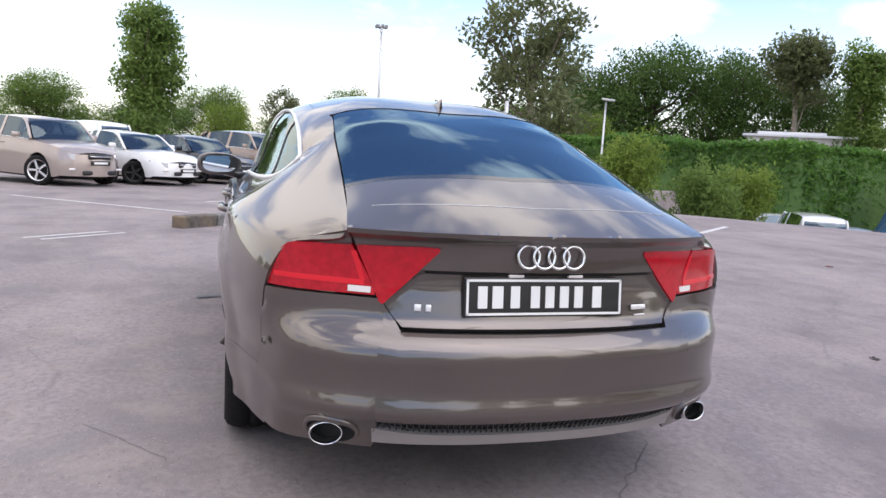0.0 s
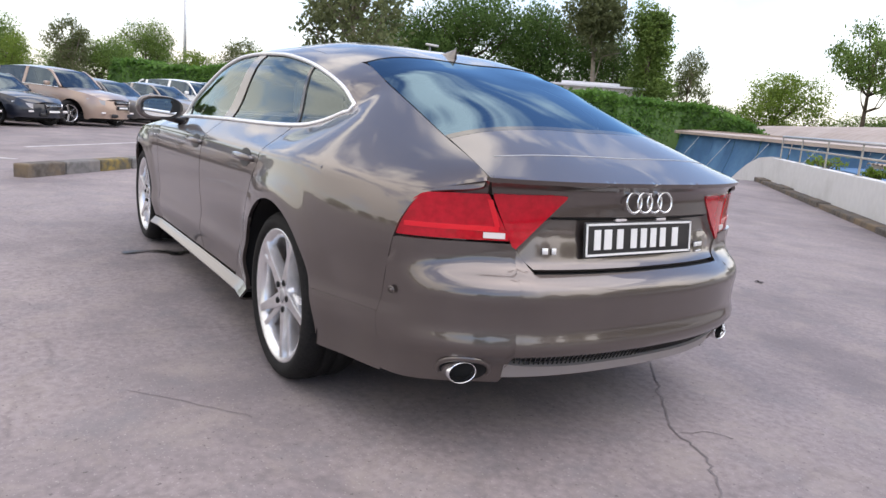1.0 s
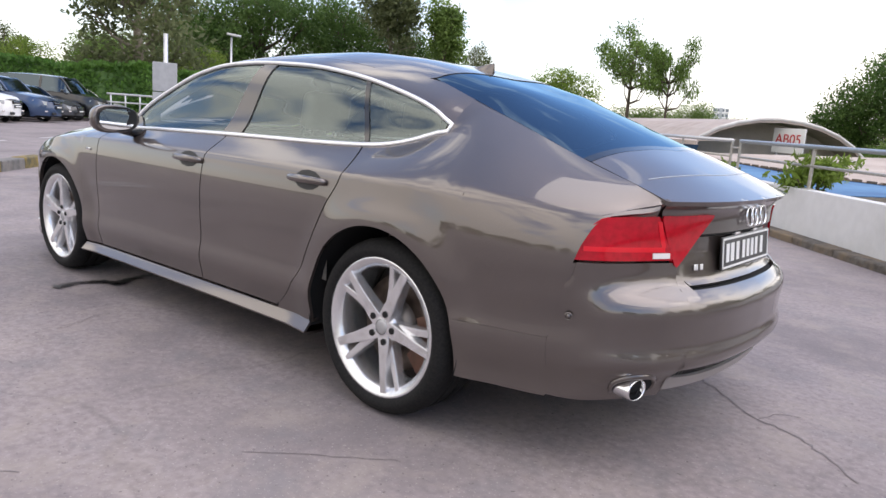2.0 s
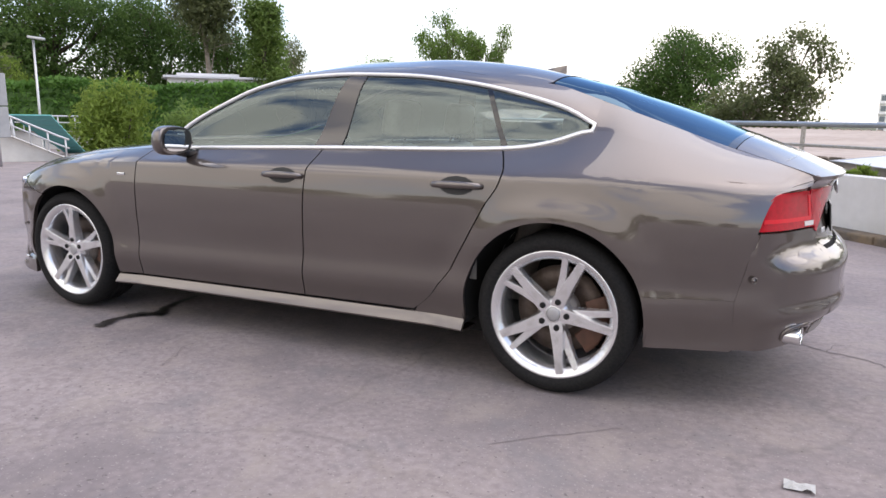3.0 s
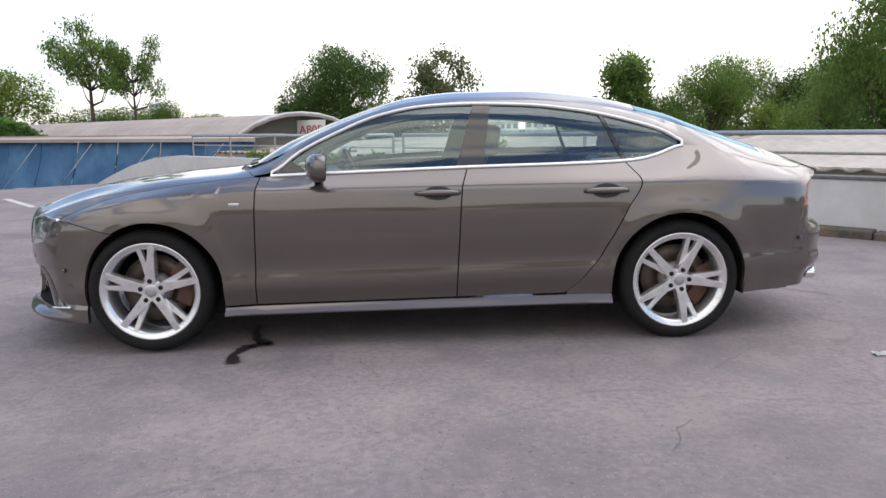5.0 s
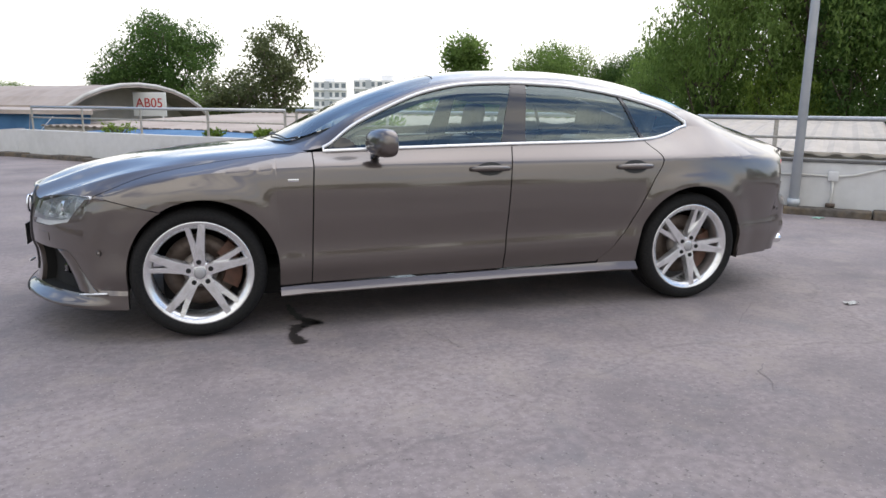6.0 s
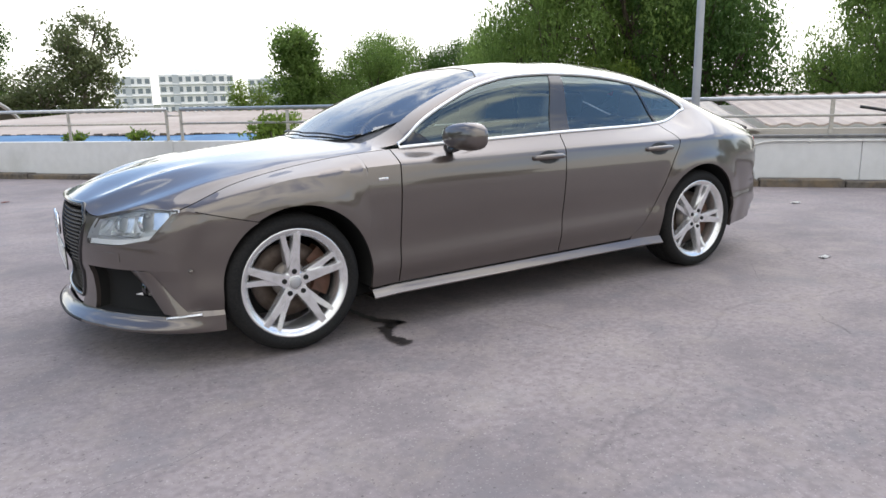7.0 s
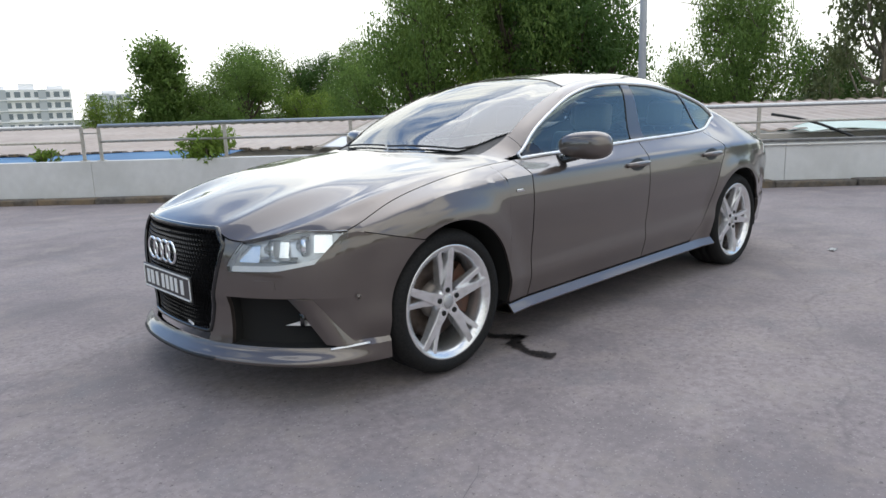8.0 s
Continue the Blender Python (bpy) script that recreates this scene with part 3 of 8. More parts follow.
WET = material("dark wet oil", (0.022, 0.019, 0.018), 0.4, grain=(0.034, 0.029, 0.027), grain_size=30)
stain([(-0.99, -0.42), (-0.975, -0.60), (-0.945, -0.72), (-0.90, -0.79), (-0.84, -0.82)], lambda t: 0.014 + 0.02 * t, "oil_stain", "dark wet oil run beside the front wheel", WET, 3)
stain([(-0.83, -0.83), (-0.90, -0.835), (-0.965, -0.86), (-0.99, -0.93), (-1.02, -1.0), (-1.0, -1.06), (-0.985, -1.15)], lambda t: 0.016 + 0.018 * abs(math.sin(5 * t)), "oil_stain", "dark wet oil run beside the front wheel", WET, 5)
CRACK = material("dark crack filling", (0.160, 0.142, 0.142), 0.9, grain=(0.125, 0.111, 0.110), grain_size=22, spots=(0.19, 0.168, 0.168), spot_size=6)
for pts, wd, sd in (([(1.95, 0.76), (2.12, 0.60), (2.275, 0.464), (2.40, 0.34), (2.526, 0.242), (2.60, 0.235), (2.673, 0.205), (2.75, 0.15), (2.83, 0.07), (2.95, -0.06)], 0.0055, 1),
                    ([(1.409, -1.466), (1.586, -1.293), (1.712, -1.189), (1.80, -1.12)], 0.0022, 2),
                    ([(-0.20, -1.42), (-0.24, -1.34), (-0.30, -1.22), (-0.32, -1.12)], 0.003, 4),
                    ([(0.9, -2.3), (0.98, -2.2), (1.0, -2.1), (1.1, -2.02)], 0.003, 6),
                    ([(2.53, 0.24), (2.56, 0.36), (2.66, 0.42)], 0.003, 7),
                    ([(-2.6, -1.9), (-2.45, -1.75), (-2.2, -1.72), (-2.0, -1.6)], 0.0025, 9)):
    rj = random.Random(sd)
    jag = [pts[0]]
    for a, b in zip(pts, pts[1:]):
        for q in (0.33, 0.66, 1.0):
            k = 0.016 if q < 1 else 0.006
            jag.append((a[0] + (b[0] - a[0]) * q + rj.uniform(-k, k), a[1] + (b[1] - a[1]) * q + rj.uniform(-k, k)))
    stain(jag, lambda t, w=wd: w * 0.65, "asphalt_crack", "thin dark crack in the asphalt", CRACK, sd, 0.002)


def litter(x, y, size, colour, label, seed):
    rng = random.Random(seed)
    bm = bmesh.new()
    n = 7
    rows = [[Vector((x + size * (i / n - 0.5), y + size * 0.55 * (j / n - 0.5), 0.004 + rng.uniform(0, 0.016) * size * 9)) for j in range(n + 1)] for i in range(n + 1)]
    sheet(rows, bm)
    part_ob = part("litter", flange(bm, 0.001), material("litter " + str(seed), colour, 0.6), smooth=False)
    tagged(part_ob, label, "litter")


litter(2.388, -1.30, 0.09, (0.45, 0.45, 0.44), "crumpled pale scrap of paper on the deck", 1)
litter(3.2, 0.85, 0.10, (0.7, 0.7, 0.68), "crumpled white scrap of paper on the deck", 2)
litter(-2.65, 6.4, 0.09, (0.25, 0.08, 0.05), "reddish scrap lying on the asphalt", 3)
litter(1.0, 3.05, 0.06, (0.06, 0.05, 0.05), "dark scrap lying on the asphalt", 4)
litter(4.6, 0.3, 0.10, (0.6, 0.6, 0.58), "torn white paper scrap on the deck", 5)
litter(5.0, 1.6, 0.13, (0.30, 0.5, 0.42), "greenish plastic scrap by the kerb", 6)


# ---- sheds beyond the parapet ----




def sheds():
    # long barrel-vaulted shed
    sh = thing("market_shed", "long low shed with faded brown barrel roof and blue tarpaulins", "building")
    rows = []
    for i in range(80):
        s = 23.2 + 0.5 * i
        r = []
        for k in range(13):
            a = math.pi * (0.10 + 0.80 * k / 12)
            rib = 0.02 if i % 2 else 0.0
            r.append(spot(s, 8.9 - 3.9 * math.cos(a), -0.55 + 2.45 * math.sin(a) + rib))
        rows.append(r)
    part("vault_roof", flange(sheet(rows), 0.08), ROOFING, sh, smooth=False)
    part("gable", (lambda bm: (bm.faces.new([bm.verts.new(spot(24.6, 8.9 - 3.8 * math.cos(math.pi * (0.10 + 0.8 * k / 12)), -0.6 + 2.4 * math.sin(math.pi * (0.10 + 0.8 * k / 12)))) for k in range(13)] + [bm.verts.new(spot(24.6, 12.4, -3.3)), bm.verts.new(spot(24.6, 5.3, -3.3))]), bm)[1])(bmesh.new()), ROOF2, sh)
    part("gable_edge", tube([spot(23.25, 8.9 - 3.9 * math.cos(math.pi * (0.10 + 0.80 * k / 12)), -0.52 + 2.45 * math.sin(math.pi * (0.10 + 0.80 * k / 12))) for k in range(13)], 0.07, 6), WHITEWALL, sh, "white gable edge")
    bend = lambda s: 5.2 * min(max((s - 20) / 18, 0), 1)
    for k in range(8):
        s0 = 20.0 + 2.2 * k
        rows = [[spot(s0 + 2.16 * t, 4.6 - bend(s0 + 2.16 * t) - 0.9 * (1 - u) ** 1.5 + 0.05 * math.sin(7 * t + k), -1.9 + 2.75 * u) for t in np.linspace(0, 1, 7)] for u in np.linspace(0, 1, 6)]
        part("tarpaulin", flange(sheet(rows), 0.01), TARP, sh)
    rows = [[spot(19.6 + 18.0 * t, d - bend(19.6 + 18.0 * t), z) for d, z in ((4.4, 0.86), (4.4, 0.98), (5.6, 1.06))] for t in np.linspace(0, 1, 16)]
    part("roof_edge", flange(sheet(rows), 0.06), ROOFING, sh, smooth=False)
    for k in range(5):
        part("tarpaulin_stay", rod(spot(21 + 3.3 * k, 4.3 - bend(21 + 3.3 * k), 0.8), spot(22.6 + 3.3 * k, 3.2 - bend(22.6 + 3.3 * k), -1.8), 0.012, None, 6), STEEL, sh)
    sg = thing("shed_sign", "white sign board with red letters on the shed gable", "sign")
    c = spot(23.0, 9.2, 0)
    ang = -25
    part("board", block(1.35, 0.06, 0.9, pose(-4.05, 25.1, 0.74, 0, 0, ang), 0.01), WHITE, sg, smooth=False)
    txt = bpy.data.curves.new("sign_text", "FONT")
    txt.body, txt.size, txt.extrude, txt.align_x = "AB05", 0.50, 0.006, "CENTER"
    tmp = bpy.data.objects.new("sign_text", txt)
    me = bpy.data.meshes.new_from_object(tmp)
    bpy.data.objects.remove(tmp)
    me.materials.append(material("red sign paint", (0.5, 0.03, 0.03), 0.6))
    o = new("sign_text", me)
    o.parent = sg
    o.matrix_basis = pose(-4.05, 25.1, 1.08, 0, 0, ang) @ pose(0, -0.042, 0, 90, 0, 0)
    part("sign_leg", rod((-4.5, 25.4, -3.3), (-4.5, 25.4, 0.8), 0.05), STEEL, sg)
    part("sign_leg", rod((-3.6, 25.0, -3.3), (-3.6, 25.0, 0.8), 0.05), STEEL, sg)

    # low corrugated roofs just past the wall
    low = thing("low_shed", "low shed roofed with faded corrugated sheets", "building")

    def ribbed(name, s0, s1, d0, d1, z0, z1, mat, pitch=0.35):
        rows = []
        n = int((s1 - s0) / (pitch / 4))
        for i in range(n + 1):
            s = s0 + (s1 - s0) * i / n
            up = 0.035 if i % 4 in (1, 2) else 0.0
            rows.append([spot(s, d0 + (d1 - d0) * t, z0 + (z1 - z0) * t + up) for t in np.linspace(0, 1, 5)])
        part(name, flange(sheet(rows), 0.03), mat, low, smooth=False)

    ribbed("roof_sheet", -16, -1.2, 2.6, 9.5, 0.62, 1.06, ROOFING)
    ribbed("roof_sheet", -1.1, 5.2, 2.2, 10.5, 0.55, 0.98, ROOF2)
    ribbed("roof_sheet", 5.3, 21, 3.6, 12.5, 0.50, 0.86, ROOFING)
    part("front_wall", (lambda bm: (run(-16, 5.2, 2.5, 0.2, -3.3, 0.60, bm), bm)[1])(bmesh.new()), ROOF2, low, smooth=False)
    part("front_wall", (lambda bm: (run(5.2, 21, 3.8, 0.2, -3.3, 0.50, bm), bm)[1])(bmesh.new()), ROOF2, low, smooth=False)
    part("back_wall", (lambda bm: (run(-16, 21, 12.4, 0.2, -3.3, 0.8, bm), bm)[1])(bmesh.new()), WHITEWALL, low, smooth=False)
    rows = [[spot(-3.0 - 2.4 * a, 1.7 + 1.3 * b, 0.64 + 0.10 * math.sin(math.pi * a) * (0.4 + b) + 0.03 * math.sin(9 * a + 5 * b)) for b in np.linspace(0, 1, 7)] for a in np.linspace(0, 1, 12)]
    part("plastic_sheet", flange(sheet(rows), 0.01), material("pale green plastic sheet", (0.50, 0.60, 0.55), 0.5, grain=(0.44, 0.55, 0.50), grain_size=3), low, "pale green plastic sheet on the roof")
    rows = [[spot(2.6 + 2.2 * a, 1.2 + 1.6 * b, 0.63 + 0.10 * b + 0.02 * math.sin(8 * a)) for b in np.linspace(0, 1, 5)] for a in np.linspace(0, 1, 10)]
    part("plastic_sheet", flange(sheet(rows), 0.01), material("pale grey roof sheet", (0.55, 0.57, 0.60), 0.4), low)
    for k in range(26):
        s = 5.6 + 0.42 * k
        part("roof_bracket", block(0.16, 0.10, 0.07, Matrix.Translation(spot(s, 3.5, 0.50)) @ pose(0, 0, 0, 0, 0, WALL_TURN), 0.01), DIRTY, low, smooth=False)
    rows = [[spot(6.6 + 9.5 * t, 0.9 + 1.8 * u, 0.50 + 0.06 * u + 0.02 * math.sin(11 * t)) for u in np.linspace(0, 1, 4)] for t in np.linspace(0, 1, 24)]
    part("blue_sheet", flange(sheet(rows), 0.01), TARP, low, "blue sheet hung below the roof edge")
    cb = thing("loose_cable", "thick black cable sagging over the roof edge", "cable")
    part("cable_run", tube([spot(-2.2 - 1.2 * t, 1.3 + 0.2 * t, 0.95 - 0.33 * t + 0.05 * math.sin(3 * t)) for t in np.linspace(0, 2.2, 14)], 0.022, 8), BLACK, cb)


sheds()


def flats(name, x, y, w, dpt, h, turn, storeys, bays):
    """A far block of flats: storeys, window bays, balconies and a stepped roofline."""
    b = thing(name, "far white block of flats with dark windows", "building", "far flats")
    wall = material("white render", (0.88, 0.88, 0.88), 0.8, grain=(0.84, 0.84, 0.85), grain_size=0.4)
    pane = material("far window glass", (0.20, 0.24, 0.27), 0.2)
    grey = material("grey panel", (0.52, 0.55, 0.58), 0.7)
    m = pose(x, y, -3.4, 0, 0, turn)
    bm = block(w, dpt, h, None)
    for k in range(bays // 3):
        block(w / bays * 1.6, dpt * 0.6, h * 0.07 + 0.5 * (k % 2), pose(-w / 2 + w * (k + 0.5) / (bays // 3), 0, h), 0, bm)
    o = part("wall", bm, wall, b, smooth=False)
    sh = h / storeys
    proto = None
    for i in range(storeys):
        for k in range(bays):
            c = pose(-w / 2 + w * (k + 0.5) / bays, -dpt / 2 - 0.02, sh * i + sh * 0.3)
            if proto is None:
                proto = part("window", block(w / bays * 0.60, 0.16, sh * 0.50), pane, b, smooth=False)
                proto.matrix_basis = c
            else:
                one = new("window", proto.data)
                one.parent = b
                one.matrix_basis = c
        if i:
            s = part("floor_band", block(w + 0.1, 0.5, 0.22, pose(0, -dpt / 2 - 0.1, sh * i)), wall, b, smooth=False)
    for k in range(1, bays, 4):
        part("panel_strip", block(w / bays * 0.8, 0.3, h, pose(-w / 2 + w * (k + 1.0) / bays, -dpt / 2 - 0.1, 0)), grey, b, smooth=False)
    b.matrix_basis = m


flats("apartment_block", 22.5, 164, 7.6, 8, 10.2, -8, 5, 5)
flats("apartment_block", 35.6, 161.5, 15.5, 9, 10.6, -12, 5, 9)
flats("apartment_block", 50.5, 158, 8.5, 8, 9.6, -16, 5, 5)
flats("tower_block", -97.3, 280, 6.0, 8, 15.8, 20, 8, 4)


def lower_park():
    """Parapets, ramp canopy and a sign at the far end of the deck."""
    p = tagged(new("wall_ramp"), "white ramp parapet with pipe rails", "wall", kind="structure")
    stair_top = table((-12.6, 0.66), (-10.85, 0.66), (-9.46, 0.02), (-9.3, 0.0))
    line = np.linspace(-12.6, -9.42, 15)
    part("wall_panel", flange(sheet([[spot(17.2, d, -0.4), spot(17.2, d, stair_top(d))] for d in line]), 0.15), WHITEWALL, p, smooth=False)
    part("wall_panel", flange(sheet([[spot(24.0, d, -2.6), spot(24.0, d, 0.52)] for d in np.linspace(-13.5, -9.35, 6)]), 0.15), WHITEWALL, p, smooth=False)
    for h, rr in ((0.45, 0.026), (0.24, 0.02)):
        part("rail", tube([spot(17.2, d, stair_top(d) + h) for d in line], rr, 8), STEEL, p)
        part("rail", tube([spot(24.0, -13.5, 0.55 + h), spot(24.0, -9.35, 0.55 + h)], rr, 8), STEEL, p)
    for d in np.linspace(-12.5, -9.5, 9):
        part("rail_post", rod(spot(17.2, d, stair_top(d) - 0.05), spot(17.2, d, stair_top(d) + 0.46), 0.022, None, 8), STEEL, p)
    for d in np.linspace(-13.4, -9.4, 9):
        part("rail_post", rod(spot(24.0, d, 0.45), spot(24.0, d, 1.01), 0.022, None, 8), STEEL, p)
    t = thing("ramp_canopy", "sloping teal sheet canopy over the ramp stairs", "canopy")
    rows = []
    for i, u in enumerate(np.linspace(0, 1, 20)):
        a, b = spot(18.6, -11.0, 1.06).lerp(spot(21.6, -10.15, -0.2), u), spot(18.6, -10.05, 1.06).lerp(spot(21.6, -9.72, -0.12), u)
        rows.append([a.lerp(b, w) + Vector((0, 0, 0.02 * (i % 2))) for w in (0, 0.5, 1)])
    part("canopy_sheet", flange(sheet(rows), 0.03), TEAL, t, smooth=False)
    for u in (0.05, 0.5):
        q = spot(18.6, -11.0, 1.06).lerp(spot(21.6, -10.15, -0.2), u)
        part("canopy_post", rod(Vector((q.x, q.y, -0.4)), q, 0.03, None, 8), STEEL, t)
    s = thing("board_sign", "grey double sign board on a steel pole", "sign")
    q = Vector((-13.1, 6.0, -0.15))
    part("pole", rod(q, q + Vector((0, 0, 2.75)), 0.05, None, 12), STEEL, s)
    face = math.degrees(math.atan2(q.y + 3.4, q.x - 2.4)) + 90
    for z, hh in ((1.4, 0.68), (0.72, 0.66)):
        part("sign_board", block(0.55, 0.04, hh, Matrix.Translation(q + Vector((0.05, -0.05, z))) @ pose(0, 0, 0, 0, 0, face), 0.015), material("grey sign back", (0.40, 0.41, 0.42), 0.6, grain=(0.34, 0.35, 0.36), grain_size=8), s, smooth=False)
    for (x, y, base, h) in ((-27.5, 17.0, -2.4, 6.6),):
        l = thing("lamp_post", "slim grey lamp post beside the ramp", "lamp post")
        part("pole", rod((x, y, base), (x, y, base + h), 0.07, 0.045, 10), STEEL, l)
        part("lantern", block(0.7, 0.25, 0.12, pose(x + 0.2, y, base + h, 0, 8, 20), 0.03), STEEL, l)
    m = thing("lighting_mast", "very tall thin lighting mast with lamps on top", "mast")
    part("pole", rod((-46.6, 9.3, -0.5), (-46.6, 9.3, 9.9), 0.13, 0.07, 10), STEEL, m)
    for k in range(6):
        a = k * math.pi / 3
        part("floodlight", block(0.25, 0.18, 0.22, pose(-46.6 + 0.35 * math.cos(a), 9.3 + 0.35 * math.sin(a), 9.75, 0, 0, math.degrees(a)), 0.03), material("lamp body", (0.3, 0.3, 0.31), 0.5), m)
    part("mast_ring", tube([(-46.6 + 0.33 * math.cos(a), 9.3 + 0.33 * math.sin(a), 9.8) for a in np.linspace(0, 2 * math.pi, 17)[:-1]], 0.04, 6, None, True), STEEL, m)
    h = thing("pavilion", "long low white pavilion behind the hedge", "building")
    bm = block(7.2, 4, 1.2, None)
    hw = part("wall", bm, WHITEWALL, h, smooth=False)
    part("roof", block(7.8, 4.6, 0.18, pose(0, 0, 1.2), 0.03), material("pale roof edge", (0.62, 0.63, 0.66), 0.6), h, smooth=False)
    part("upper_roof", block(4.6, 3.4, 0.22, pose(-0.6, 0, 1.38), 0.03), material("white roof edge", (0.72, 0.73, 0.75), 0.6), h, smooth=False)
    h.matrix_basis = pose(-39.2, 40.2, 2.6, 0, 0, WALL_TURN - 86)


lower_park()


def barrier():
    """A low wall with a yellow and black striped top, below the hedge."""
    b = thing("barrier_wall", "low concrete barrier with yellow and black striped top", "barrier")
    bm = bmesh.new()
    run_at = lambda d0, d1, z0, z1, w, bm: block(w, abs(d1 - d0), z1 - z0, Matrix.Translation(spot(34.2, (d0 + d1) / 2, z0)) @ pose(0, 0, 0, 0, 0, WALL_TURN), 0.02, bm)
    part("barrier_base", run_at(-16, -1, -2.6, -1.35, 0.22, bm), CONCRETE, b, smooth=False)
    for k in range(15):
        part("striped_cap", run_at(-16 + k + 0.01, -15 + k - 0.01, -1.35, -1.1, 0.26, bmesh.new()), YELLOW if k % 2 else BLACK, b, smooth=False)


barrier()

# ---- trees, hedge and shrubs ----
BARK = material("grey-brown bark", (0.13, 0.10, 0.075), 0.9, grain=(0.08, 0.06, 0.045), grain_size=6, bump=0.5)
PALEBARK = material("pale bark", (0.28, 0.24, 0.19), 0.9, grain=(0.2, 0.17, 0.13), grain_size=6, bump=0.4)
LEAF = {"dark": leafy("dark green leaves", (0.060, 0.120, 0.030), (0.115, 0.195, 0.050)),
        "mid": leafy("green leaves", (0.122, 0.200, 0.048), (0.205, 0.300, 0.080)),
        "lime": leafy("yellow-green leaves", (0.150, 0.230, 0.038), (0.245, 0.330, 0.070)),
        "olive": leafy("dull olive leaves", (0.120, 0.145, 0.062), (0.185, 0.210, 0.100)),
        "hedge": leafy("clipped hedge leaves", (0.085, 0.190, 0.040), (0.145, 0.285, 0.062))}


def leaves(centres, radii, count, size, rng, flat=0.5, clump=9, spread=0.27):
    """Many small bent leaf blades, gathered in clumps over the outside of the given rounded masses."""
    centres, radii = np.array(centres, float), np.array(radii, float)
    weight = (radii.prod(axis=1)) ** (2 / 3)
    pick = rng.choice(len(centres), count // clump, p=weight / weight.sum())
    d = rng.normal(size=(len(pick), 3))
    d /= np.linalg.norm(d, axis=1)[:, None]
    depth = 1 - 0.55 * rng.random(len(pick)) ** 2.2
    bump = 1 + 0.16 * np.sin(5 * d[:, 0] + 3 * pick) * np.sin(4 * d[:, 1] + pick) + 0.10 * rng.normal(size=len(pick))
    c = centres[pick] + d * radii[pick] * (depth * bump)[:, None]
    c = np.repeat(c, clump, axis=0)
    n = len(c)
    c = c + rng.normal(size=(n, 3)) * spread * np.array([1, 1, 0.7])
    a = rng.normal(size=(n, 3))
    a /= np.linalg.norm(a, axis=1)[:, None]
    up = rng.normal(size=(n, 3)) + np.array([0, 0, 1.1]) + np.repeat(d, clump, axis=0) * 0.6
    b = np.cross(a, up)
    b /= np.linalg.norm(b, axis=1)[:, None]
    s = size * rng.uniform(0.6, 1.3, n)[:, None]
    nn = np.cross(a, b) * s * 0.18
    p = np.stack([c - a * s, c - b * s * flat + nn, c + a * s, c + b * s * flat + nn], 1).reshape(-1, 3)
    i = np.arange(n)[:, None] * 4
    f = np.concatenate([i + np.array([[0, 1, 2]]), i + np.array([[0, 2, 3]])], 1).reshape(-1, 3)
    return p, f


def leaf_mesh(name, p, f, mat, parent):
    me = bpy.data.meshes.new(name)
    me.from_pydata(p.tolist(), [], f.tolist())
    me.materials.append(mat)
    ob = new(name, me)
    if parent:
        ob.parent = parent
    return ob


